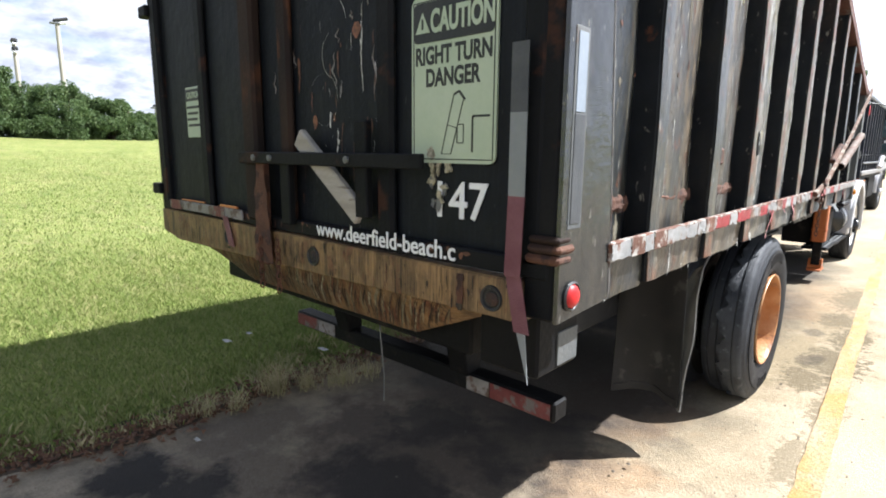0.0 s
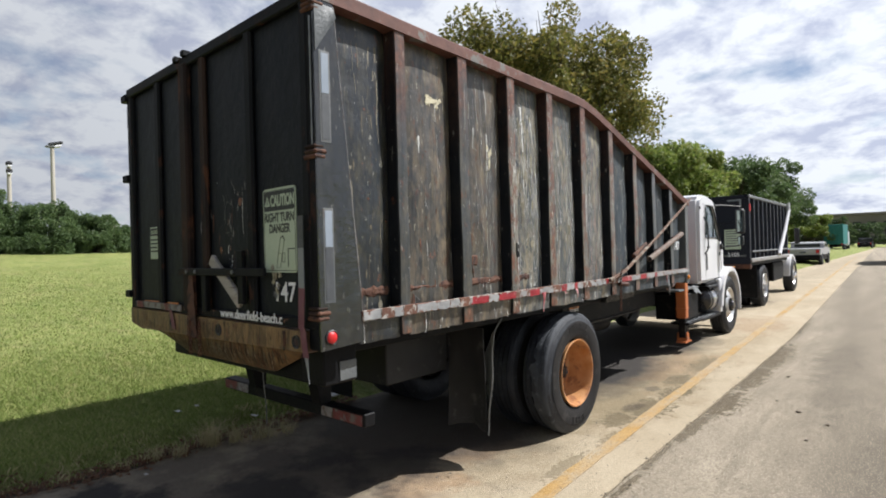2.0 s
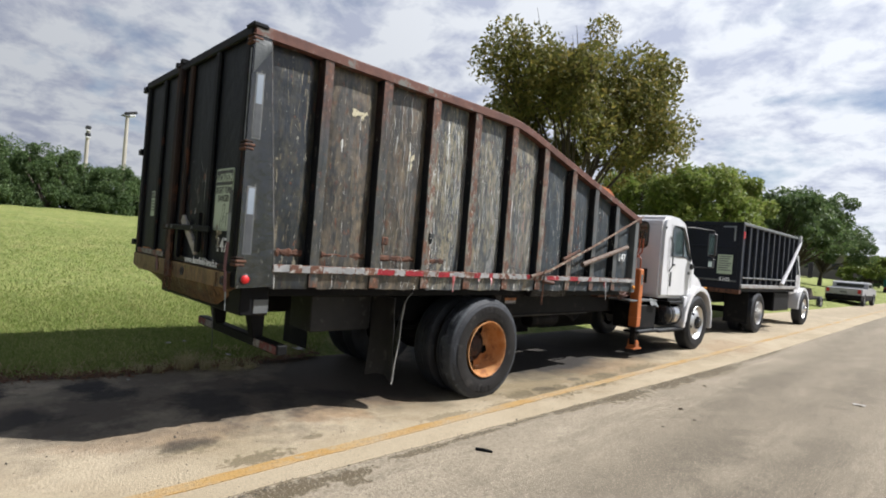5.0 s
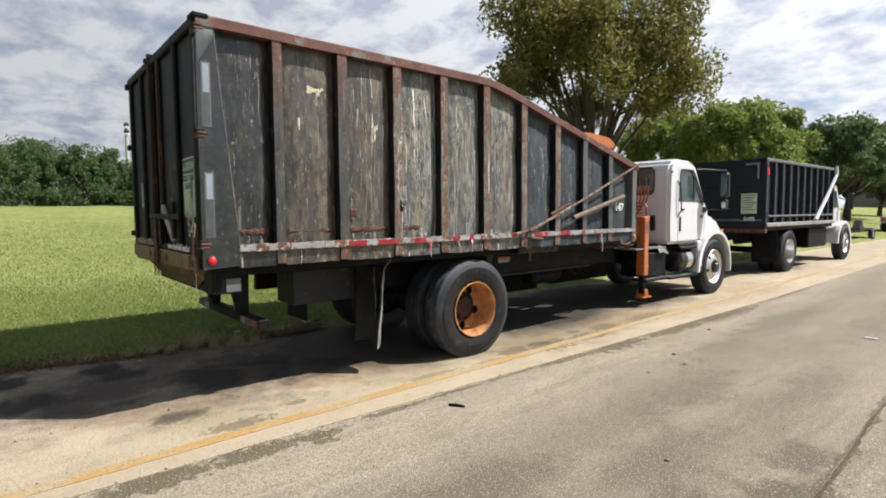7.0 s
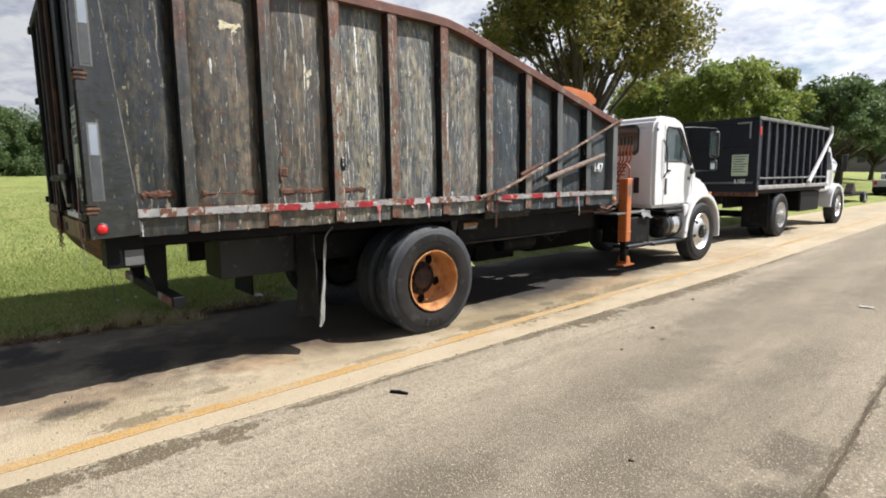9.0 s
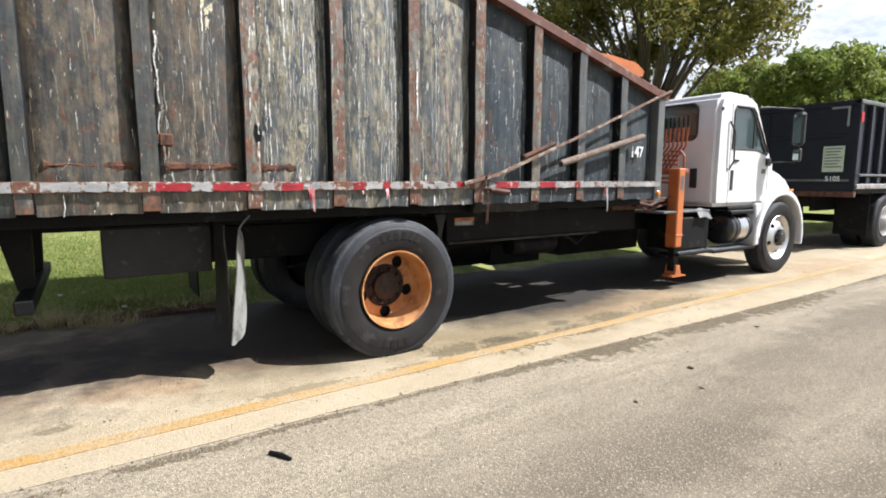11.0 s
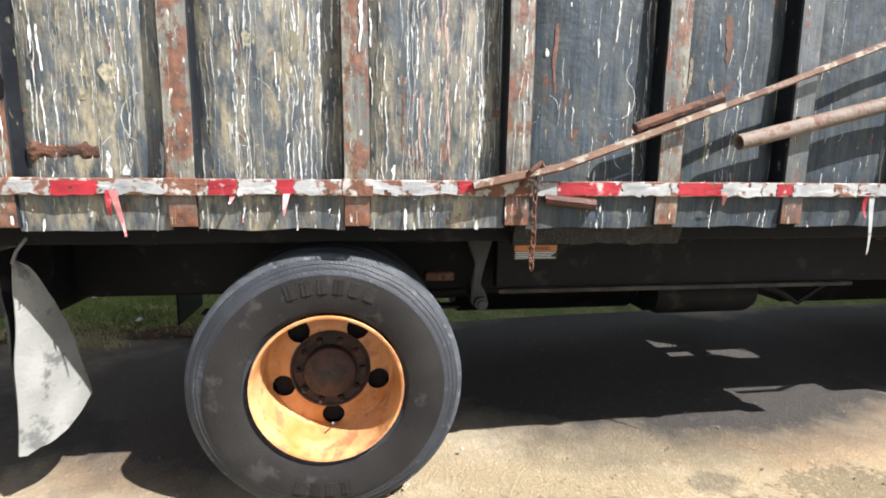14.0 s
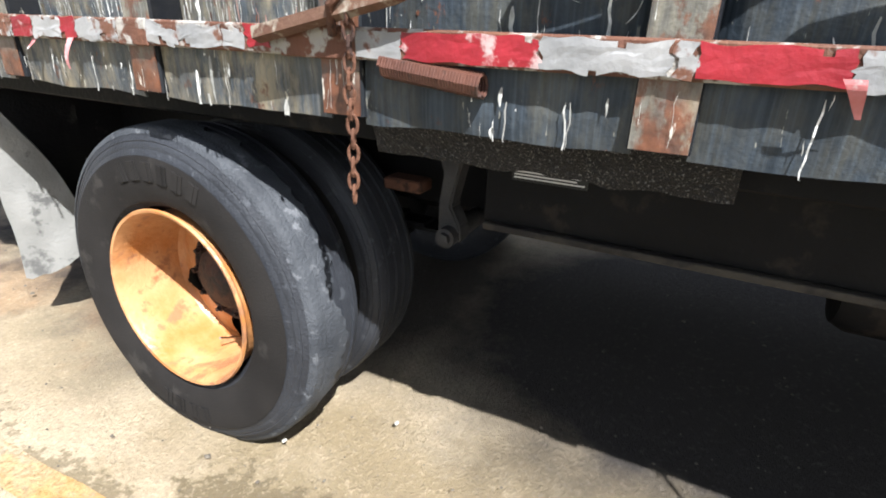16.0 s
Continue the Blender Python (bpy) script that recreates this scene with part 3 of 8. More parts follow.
SEAM_SILT = ((0.05, 0.1, 0.13, 0.55, 1.0), (0.06, 0.9, 0.15, 0.36, 1.0), (0.07, 1.45, 0.11, 0.34, 1.0), (0.09, 1.88, 0.07, 0.22, 1.0), (0.20, 1.86, 0.06, 0.10, 0.9), (0.04, 2.55, 0.045, 0.32, 0.9), (0.02, 3.2, 0.03, 0.40, 0.9), (0.00, 3.9, 0.025, 0.4, 0.8), (0.02, 4.7, 0.06, 0.5, 0.9), (0.05, 5.6, 0.15, 0.6, 1.0), (0.05, 6.9, 0.14, 0.8, 1.0), (0.04, 8.3, 0.18, 1.1, 1.0), (-0.1, 11.0, 0.12, 1.6, 0.8))
OLIVE_SPOTS = ((-0.80, 5.0, 0.50, 1.0, 0.8), (-0.70, 6.2, 0.45, 0.9, 0.65), (-1.0, 5.6, 0.45, 0.9, 0.7), (-0.9, 3.3, 0.4, 0.7, 0.4), (-0.8, 1.5, 0.35, 0.5, 0.35), (-0.8, 7.6, 0.5, 0.9, 0.5), (-0.6, 9.2, 0.4, 1.2, 0.4))
RUST_SPOTS = ((-1.10, 2.45, 0.28, 0.40, 0.60), (-1.4, 3.4, 0.5, 0.6, 0.6), (-1.15, 1.3, 0.25, 0.8, 0.40), (-0.9, 7.0, 0.4, 1.2, 0.45), (-0.8, 11.5, 0.6, 1.5, 0.4))
# the band at x -2.10 is painted shade along the lane beneath the trucks
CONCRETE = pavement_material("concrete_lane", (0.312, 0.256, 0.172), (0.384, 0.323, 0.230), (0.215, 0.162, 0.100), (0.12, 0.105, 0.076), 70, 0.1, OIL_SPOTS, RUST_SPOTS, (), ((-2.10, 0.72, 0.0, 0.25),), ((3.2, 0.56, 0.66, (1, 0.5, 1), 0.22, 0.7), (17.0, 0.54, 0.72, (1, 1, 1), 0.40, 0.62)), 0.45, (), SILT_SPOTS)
ROAD_BLOTS = ((2.42, 3.35, 0.22, 0.40, 0.95), (2.30, 3.95, 0.20, 0.30, 0.85), (2.15, 2.4, 0.34, 0.7, 0.9), (1.75, 3.4, 0.26, 0.8, 0.45), (1.30, 4.6, 0.22, 0.9, 0.5), (0.85, 6.4, 0.20, 1.2, 0.45), (0.70, 8.4, 0.26, 1.6, 0.55), (1.9, 5.6, 0.2, 0.9, 0.4), (1.3, 2.2, 0.30, 0.7, 0.55), (2.9, 2.2, 0.4, 1.0, 0.5), (1.7, 10.5, 0.4, 2.5, 0.4))
ASPHALT = pavement_material("worn_asphalt", (0.285, 0.240, 0.176), (0.350, 0.300, 0.226), (0.190, 0.158, 0.117), (0.09, 0.078, 0.066), 105, -0.1, (), (), ((2.70, 0.05, -0.055, 0.75),), ((1.55, 0.44, -0.075, 0.68), (2.15, 0.34, -0.06, 0.52)), ((1.6, 0.46, 0.62, (1, 0.10, 1), 0.45, 0.52), (5.0, 0.49, 0.62, (1, 0.07, 1), 0.45, 0.52), (0.8, 0.48, 0.66, (1, 0.5, 1), 0.35, 0.60), (10.0, 0.52, 0.64, (1, 0.5, 1), 0.4, 0.50), (34.0, 0.49, 0.60, (1, 1, 1), 0.6, 0.40)), 0.95, ROAD_BLOTS, SEAM_SILT)
SOIL = pavement_material("soil", (0.064, 0.048, 0.032), (0.1024, 0.0768, 0.0544), (0.0512, 0.0384, 0.0256), (0.032, 0.0256, 0.0192), 50, 0.3)
YELLOW_LINE = pavement_material("yellow_line", (0.33, 0.195, 0.062), (0.36, 0.240, 0.100), (0.34, 0.25, 0.13), (0.28, 0.22, 0.14), 60, 0.9, (), (), (), (), ((1.1, 0.44, 0.60, (1, 0.5, 1), 0.85, (0.33, 0.285, 0.21)), (9.0, 0.55, 0.62, (1, 0.4, 1), 0.7, (0.31, 0.27, 0.20)), (24.0, 0.56, 0.64, (1, 0.7, 1), 0.6, (0.22, 0.185, 0.13))))


# ---- mesh helpers ----
def part(name, bm, material, parent=None, label="", smooth=False):
    """Links a bmesh, built in the world's metres, as one mesh object under its thing or part."""
    data = bpy.data.meshes.new(name)
    at = parent.matrix_world.translation if parent else Vector()
    if parent:
        bm.transform(Matrix.Translation(-at))
    bm.to_mesh(data)
    bm.free()
    if smooth:
        for p in data.polygons:
            p.use_smooth = True
        data.set_sharp_from_angle(angle=radians(38))
    data.materials.append(material)
    ob = new(name, data)
    if parent:
        ob.parent = parent
        ob.matrix_world = Matrix.Translation(at)
    return tagged(ob, label)


def thing(name, at, label, category, group="", kind=""):
    ob = new(name)
    ob.empty_display_size = 0.2
    ob.location = at
    ob.matrix_world = Matrix.Translation(at)
    return tagged(ob, label, category, group, kind)


def box(bm, x0, x1, y0, y1, z0, z1, bevel=0.0, m=None):
    made = bmesh.ops.create_cube(bm, size=1)["verts"]
    bmesh.ops.transform(bm, verts=made, matrix=Matrix.LocRotScale(((x0 + x1) / 2, (y0 + y1) / 2, (z0 + z1) / 2), None, (abs(x1 - x0), abs(y1 - y0), abs(z1 - z0))))
    if bevel:
        edges = list({e for v in made for e in v.link_edges})
        made = bmesh.ops.bevel(bm, geom=edges, offset=bevel, segments=1, affect="EDGES")["verts"]
    if m:
        bmesh.ops.transform(bm, verts=list(made), matrix=m)
    return bm


def boxed(x0, x1, y0, y1, z0, z1, bevel=0.0, m=None):
    return box(bmesh.new(), x0, x1, y0, y1, z0, z1, bevel, m)


def tube(bm, points, radii, n=10, caps=True):
    """A round bar along points, with a radius at each."""
    rings, points = [], [Vector(p) for p in points]
    side = None
    for k, p in enumerate(points):
        way = (points[min(k + 1, len(points) - 1)] - points[max(k - 1, 0)]).normalized()
        if side is None:
            side = way.orthogonal().normalized()
        side = (side - way * side.dot(way)).normalized()
        other = way.cross(side)
        r = radii[k] if isinstance(radii, (list, tuple)) else radii
        rings.append([bm.verts.new(p + r * (math.cos(a) * side + math.sin(a) * other)) for a in (2 * math.pi * j / n for j in range(n))])
    for a, b in zip(rings, rings[1:]):
        for j in range(n):
            bm.faces.new((a[j], a[(j + 1) % n], b[(j + 1) % n], b[j]))
    if caps:
        bm.faces.new(rings[0][::-1])
        bm.faces.new(rings[-1])
    return bm


def lathe(bm, profile, n=48, centre=(0, 0, 0), closed=False, axis="x"):
    """Turns (radius, along) round an axis through centre."""
    rings, c = [], Vector(centre)
    for r, along in profile:
        ring = []
        for j in range(n):
            a = 2 * math.pi * j / n
            u, v = r * math.cos(a), r * math.sin(a)
            ring.append(bm.verts.new(c + (Vector((along, u, v)) if axis == "x" else Vector((u, along, v)) if axis == "y" else Vector((u, v, along)))))
        rings.append(ring)
    pairs = list(zip(rings, rings[1:])) + ([(rings[-1], rings[0])] if closed else [])
    for a, b in pairs:
        for j in range(n):
            bm.faces.new((a[j], a[(j + 1) % n], b[(j + 1) % n], b[j]))
    bmesh.ops.recalc_face_normals(bm, faces=bm.faces)
    return bm


def prism(bm, outline, axis, a, b, bevel=0.0):
    """A flat outline drawn out along an axis. The outline lies in the two other axes, in xyz order."""
    def spot(p, w):
        return Vector((w, p[0], p[1])) if axis == "x" else Vector((p[0], w, p[1])) if axis == "y" else Vector((p[0], p[1], w))
    low = [bm.verts.new(spot(p, a)) for p in outline]
    high = [bm.verts.new(spot(p, b)) for p in outline]
    bm.faces.new(low)
    bm.faces.new(high[::-1])
    for k in range(len(outline)):
        j = (k + 1) % len(outline)
        bm.faces.new((low[k], high[k], high[j], low[j]))
    bmesh.ops.recalc_face_normals(bm, faces=bm.faces)
    if bevel:
        bmesh.ops.bevel(bm, geom=bm.edges[:], offset=bevel, segments=2, affect="EDGES", clamp_overlap=True)
    return bm


def rounded(x0, x1, z0, z1, r):
    """The outline of a rectangle with round corners."""
    out = []
    for cx, cz, start in ((x1 - r, z1 - r, 0), (x0 + r, z1 - r, 90), (x0 + r, z0 + r, 180), (x1 - r, z0 + r, 270)):
        out += [(cx + r * math.cos(radians(start + 22.5 * k)), cz + r * math.sin(radians(start + 22.5 * k))) for k in range(5)]
    return out


def grid_sheet(nu, nv, spot, thick=None):
    """A sheet whose points come from spot(u, v) with u, v from 0 to 1; thick: a way by which it is given a back."""
    bm = bmesh.new()
    rows = [[bm.verts.new(spot(i / nu, j / nv)) for j in range(nv + 1)] for i in range(nu + 1)]
    faces = [bm.faces.new((rows[i][j], rows[i + 1][j], rows[i + 1][j + 1], rows[i][j + 1])) for i in range(nu) for j in range(nv)]
    if thick is not None:
        got = bmesh.ops.extrude_face_region(bm, geom=faces)
        bmesh.ops.translate(bm, verts=[g for g in got["geom"] if isinstance(g, bmesh.types.BMVert)], vec=thick)
        bmesh.ops.recalc_face_normals(bm, faces=bm.faces)
    return bm


def lettering(text, size, m, depth=0.0015, squeeze=1.0, bold=0.012):
    """Raised letters as a bmesh: the text's own plane is xy before m."""
    curve = bpy.data.curves.new("letters", "FONT")
    curve.body, curve.size, curve.extrude = text, size, depth
    curve.align_x = "CENTER"
    curve.offset = size * bold
    ob = new("letters", curve)
    bpy.context.view_layer.update()
    mesh = bpy.data.meshes.new_from_object(ob.evaluated_get(bpy.context.evaluated_depsgraph_get()))
    bm = bmesh.new()
    bm.from_mesh(mesh)
    bm.transform(m @ Matrix.Diagonal((squeeze, 1, 1, 1)))
    bpy.data.objects.remove(ob)
    bpy.data.curves.remove(curve)
    bpy.data.meshes.remove(mesh)
    return bm


BACK = Matrix.Rotation(radians(90), 4, "X")  # letters that face -y
SIDE = Matrix.Rotation(radians(90), 4, "Z") @ Matrix.Rotation(radians(90), 4, "X")  # letters that face +x


def scatter_mesh(name, verts, faces, material, label, category, kind="stuff", parent=None):
    data = bpy.data.meshes.new(name)
    data.from_pydata(verts, [], faces)
    data.materials.append(material)
    ob = new(name, data)
    if parent:
        ob.parent = parent
    return tagged(ob, label, category, "", kind)


# ---- the setting: ground, lanes, line ----
def rise(x, y):
    """The lawn climbs gently away from the lane, then runs level."""
    if x > -3.0:
        return -0.12 if x < 9 else -0.12 + 0.02 * min(x - 9, 40)
    d = -3.0 - x
    wave = 0.05 * noise.noise((x * 0.25, y * 0.25, 0.0)) * min(1, d / 3)
    return -0.12 + 0.165 * min(1, d / 0.45) + 2.15 * (1 - (1 - min(d, 38) / 38) ** 1.25) + wave


def make_ground():
    xs = [-900, -300, -120, -80, -60, -50, -41] + [-38 + 1.0 * k for k in range(30)] + [-8 + 0.25 * k for k in range(21)] + [-2.5, 3, 9, 14, 20, 30, 50, 120, 300, 900]
    ys = [-900, -300, -100, -50, -30, -20, -14] + [-10 + 0.5 * k for k in range(50)] + [15 + 2.0 * k for k in range(35)] + [90, 110, 140, 200, 300, 900]
    verts = [(x, y, rise(x, y)) for x in xs for y in ys]
    n = len(ys)
    faces = [(i * n + j, (i + 1) * n + j, (i + 1) * n + j + 1, i * n + j + 1) for i in range(len(xs) - 1) for j in range(n - 1)]
    ob = scatter_mesh("ground", verts, faces, LAWN, "mown lawn of green and straw-coloured grass, rising to the side of the lane", "lawn", "structure")
    for p in ob.data.polygons:
        p.use_smooth = True


def seam(y):
    """The joint between the concrete lane and the asphalt."""
    return -0.03 if y < 10 else -0.03 - 0.03 * (y - 10)


def lane_edge(y):
    """The ragged edge of the lawn."""
    # deep bay round y 6.6 hides lawn that would show too bright in shade
    return -3.02 + 0.10 * noise.noise((y * 1.3, 2.0, 0)) + 0.05 * noise.noise((y * 5.0, 7.0, 0)) - 0.012 * max(0, y - 6) - 0.04 * max(0, y - 28) - 0.14 * math.exp(-(((y - 0.3) / 0.6) ** 2)) - 0.32 * min(1, max(0, (y - 3.0) / 1.4)) - 1.35 * math.exp(-(((y - 6.6) / 2.3) ** 4))


def hollow(x, y):
    """The lane has sunk a little under the truck's rear wheels."""
    return -0.04 * max(0, min(1, (-0.45 - x) / 0.4)) * math.exp(-(((y - 3.9) / 1.7) ** 2)) if x < 0 else 0.0


def ribbon(name, left, right, y0, y1, step, z, material, label, category, thick=0.05, across=1):
    """A strip along the lane from left(y) to right(y)."""
    n = max(2, int((y1 - y0) / step))
    def spot(u, v):
        y = y0 + u * (y1 - y0)
        x = left(y) * (1 - v) + right(y) * v
        return Vector((x, y, z + hollow(x, y)))
    bm = grid_sheet(n, across, spot, Vector((0, 0, -thick)))
    ob = part(name, bm, material, None, label)
    return tagged(ob, label, category, "", "structure")


def line_x(y):
    return -0.255 - 0.034 * (y - 0.5) + 0.012 * noise.noise((y * 0.9, 4.0, 0))


make_ground()


def chipped(y, side):
    """How far the slab's edge has crumbled back from the joint."""
    return 0.003 + 0.028 * max(0.0, noise.noise((y * 3.1, side, 4)) - 0.05) + 0.016 * max(0.0, noise.noise((y * 11.0, side, 9)))


ribbon("pavement", lane_edge, lambda y: seam(y) - chipped(y, 1), -30, 130, 0.07, 0.0, CONCRETE, "stained pale concrete parking lane beside the lawn, shade painted in under the truck", "pavement", 0.05, 14)


def crack(y, side):
    """The broken edges of the joint that runs down the road."""
    return 2.50 - 0.055 * (y - 3.75) + 0.045 * max(0, y - 12) + 0.012 * noise.noise((y * 1.1, 3, 0)) + side * (0.006 + 0.016 * abs(noise.noise((y * 5.0, side, 8))) + 0.012 * noise.noise((y * 13.0, side, 2)))


ribbon("road", lambda y: seam(y) + chipped(y, 2), lambda y: crack(y, -1), -30, 130, 0.06, 0.0, ASPHALT, "sun-bleached grey-brown asphalt road with dark tyre tracks", "road")
ribbon("road_shoulder", lambda y: crack(y, 1), lambda y: 8.5, -30, 130, 0.06, -0.004, ASPHALT, "second strip of worn asphalt past a dark open joint", "road")
ribbon("joint_soil", lambda y: seam(y) - 0.1, lambda y: seam(y) + 0.1, -30, 130, 0.5, -0.012, SOIL, "dark soil in the joint of the pavement", "joint")
ribbon("joint_soil", lambda y: crack(y, -1) - 0.08, lambda y: crack(y, 1) + 0.08, -30, 130, 0.5, -0.010, SOIL, "black tar and dirt in the joint of the road", "joint")
ribbon("lane_line", lambda y: line_x(y) - 0.055 + 0.012 * noise.noise((y * 6, 1, 0)), lambda y: line_x(y) + 0.055 + 0.012 * noise.noise((y * 6, 3, 0)), -20, 60, 0.08, 0.0035, YELLOW_LINE, "faded worn yellow painted line on the concrete lane", "road line", 0.003)
ribbon("lane_soil", lambda y: lane_edge(y) - 0.45, lambda y: lane_edge(y) + 0.03, -14, 30, 0.2, 0.003, SOIL, "bare brown soil along the edge of the lawn", "soil", 0.03)


def pebble_field():
    """Crumbs of grit and small stones on lane and road."""
    rng = np.random.default_rng(5)
    verts, faces = [], []
    for k in range(4200):
        y = rng.uniform(-2, 12)
        u = rng.random()
        x = seam(y) + abs(rng.normal(0, 0.09)) - 0.02 if u < 0.40 else rng.uniform(-1.2, 3.2) if u < 0.7 else rng.uniform(-2.9, -0.3)
        s = min(0.013, 0.0027 * math.exp(abs(rng.normal(0, 0.6))))
        base = len(verts)
        turn = rng.uniform(0, 6.28)
        for j in range(4):
            a = turn + j * math.pi / 2
            verts.append((x + s * math.cos(a) * rng.uniform(0.7, 1.2), y + s * math.sin(a) * rng.uniform(0.7, 1.2), 0.001))
        verts.append((x, y, 0.002 + s * rng.uniform(0.5, 0.9)))
        faces += [(base + j, base + (j + 1) % 4, base + 4) for j in range(4)]
    scatter_mesh("gravel", verts, faces, DEBRIS, "loose grit and small stones on the lane and the road", "gravel")


pebble_field()


def grass_field():
    """Blades in the near lawn, thinner further off."""
    rng = np.random.default_rng(8)
    for name, count, x0, x1, y0, y1, high, wide, material, label in (
        ("grass", 190000, -7.8, -2.95, -2.6, 6.5, 0.030, 0.0030, BLADE, "short green lawn grass beside the lane"),
        ("grass", 190000, -26.0, -4.6, -9.0, 22.0, 0.032, 0.0085, BLADE, "short green lawn grass further up the slope"),
        ("dry_grass", 2600, -3.45, -2.80, -2.4, 5.5, 0.045, 0.0016, BLADE_DRY, "dry straw-coloured stalks along the edge of the lawn"),
    ):
        x = rng.uniform(x0, x1, count)
        y = rng.uniform(y0, y1, count)
        if name == "dry_grass":
            centres = rng.uniform((x0, y0), (x1 - 0.12, y1), (170, 2))
            pick = rng.integers(0, 170, count)
            x, y = centres[pick, 0] + rng.normal(0, 0.06, count), centres[pick, 1] + rng.normal(0, 0.07, count)
        if x0 < -20:
            keep = rng.random(count) < np.clip((x - x0) / 14.0, 0, 1) ** 1.6 * np.clip((x1 - x) / 2.6, 0, 1) * np.clip((y - y0) / 4, 0, 1) * np.clip((y1 - y) / 8, 0, 1)
            x, y, count = x[keep], y[keep], int(keep.sum())
        elif name == "grass":
            keep = rng.random(count) < np.clip((x - x0) / 3.0, 0, 1) * np.clip((y - y0) / 1.5, 0, 1) * np.clip((y1 - y) / 1.5, 0, 1)
            x, y, count = x[keep], y[keep], int(keep.sum())
        edge = np.array([lane_edge(v) for v in y])
        keep = x < edge - (0.02 if name == "dry_grass" else np.abs(rng.normal(0, 0.12, count)))
        x, y = x[keep], y[keep]
        n = len(x)
        z = np.array([max(rise(a, b), 0.0) for a, b in zip(x, y)])
        turn, lean = rng.uniform(0, 2 * np.pi, n), rng.uniform(0, 2 * np.pi, n)
        h = high * rng.uniform(0.5, 1.5, n)
        bend = h * rng.uniform(0.2, 0.9, n)
        w = wide * rng.uniform(0.6, 1.3, n)
        a = np.c_[x - w * np.cos(turn), y - w * np.sin(turn), z - 0.01]
        b = np.c_[x + w * np.cos(turn), y + w * np.sin(turn), z - 0.01]
        c = np.c_[x + 0.35 * bend * np.cos(lean) + 0.7 * w * np.cos(turn), y + 0.35 * bend * np.sin(lean) + 0.7 * w * np.sin(turn), z + 0.6 * h]
        d = np.c_[x + bend * np.cos(lean), y + bend * np.sin(lean), z + h]
        verts = np.stack([a, b, c, d], 1).reshape(-1, 3).tolist()
        faces = [(4 * k, 4 * k + 1, 4 * k + 2, 4 * k + 3) for k in range(n)]
        scatter_mesh(name, verts, faces, material, label, "grass")
    # dead leaves along the edge
    count = 3400
    y = rng.uniform(-2.2, 3.6, count)
    x = np.array([lane_edge(v) for v in y]) + rng.normal(-0.06, 0.09, count)
    verts, faces = [], []
    for k in range(count):
        s, a, t = rng.uniform(0.012, 0.034), rng.uniform(0, 6.28), rng.uniform(-0.012, 0.012)
        z = max(rise(x[k], y[k]), 0.004) + 0.012
        base = len(verts)
        for j, (u, v) in enumerate(((-1, 0), (0, -0.5), (1, 0), (0, 0.5))):
            verts.append((x[k] + s * (u * math.cos(a) - v * math.sin(a)), y[k] + s * (u * math.sin(a) + v * math.cos(a)), z + t * (1 if j % 2 else -1)))
        faces.append((base, base + 1, base + 2, base + 3))
    scatter_mesh("dead_leaves", verts, faces, LEAF_LITTER, "brown dead leaves gathered along the edge of the lawn", "leaves")


grass_field()


def straw_tufts():
    """Clumps of long dry grass that arch out over the edge of the lane."""
    rng = random.Random(31)
    verts, faces = [], []
    for cx, cy, spread, high, count in ((-3.02, 1.93, 0.07, 0.17, 260), (-2.93, 2.12, 0.06, 0.12, 130), (-2.84, 2.32, 0.10, 0.11, 200), (-2.80, 2.52, 0.07, 0.09, 110), (-3.03, 1.50, 0.05, 0.10, 120), (-2.97, 1.66, 0.05, 0.09, 110), (-3.05, 1.30, 0.05, 0.07, 70), (-3.12, 0.9, 0.10, 0.05, 60), (-3.3, 3.3, 0.12, 0.08, 110), (-3.4, 4.1, 0.15, 0.07, 120)):
        for k in range(count):
            x, y = cx + rng.gauss(0, spread * 0.6), cy + rng.gauss(0, spread * 0.6)
            z = max(rise(x, y), 0.0)
            a, h = rng.uniform(0, 6.28), 1.35 * high * rng.uniform(0.45, 1.15)
            out, w = h * rng.uniform(0.3, 1.1), rng.uniform(0.0014, 0.0027)
            base = len(verts)
            for j in range(4):
                t = j / 3
                r, zz = out * t ** 1.6, z - 0.005 + h * (t - 0.32 * t ** 3 * out / h)
                q = w * (1 - 0.8 * t)
                for e in (-1, 1):
                    verts.append((x + r * math.cos(a) - e * q * math.sin(a), y + r * math.sin(a) + e * q * math.cos(a), zz))
            faces += [(base + 2 * j, base + 2 * j + 1, base + 2 * j + 3, base + 2 * j + 2) for j in range(3)]
    scatter_mesh("dry_grass", verts, faces, BLADE_DRY, "arching clumps of dry straw-coloured grass at the corner of the lawn", "grass")


straw_tufts()


def loose_stick():
    bm = tube(bmesh.new(), [(0.245, 2.912, 0.010), (0.30, 2.946, 0.012), (0.355, 2.975, 0.009)], [0.011, 0.013, 0.009], 7)
    tagged(part("stick", bm, STEEL_BLACK, None), "short dark stick lying on the asphalt road", "stick")


loose_stick()


def litter_scrap(at, s, seed, material, name, label):
    rng = random.Random(seed)
    bm = grid_sheet(4, 3, lambda u, v: Vector(at) + Vector(((u - 0.5) * s, (v - 0.5) * s * 0.5, 0.006 + 0.09 * s * rng.random())), Vector((0, 0, -0.002)))
    tagged(part(name, bm, material, None), label, "litter")


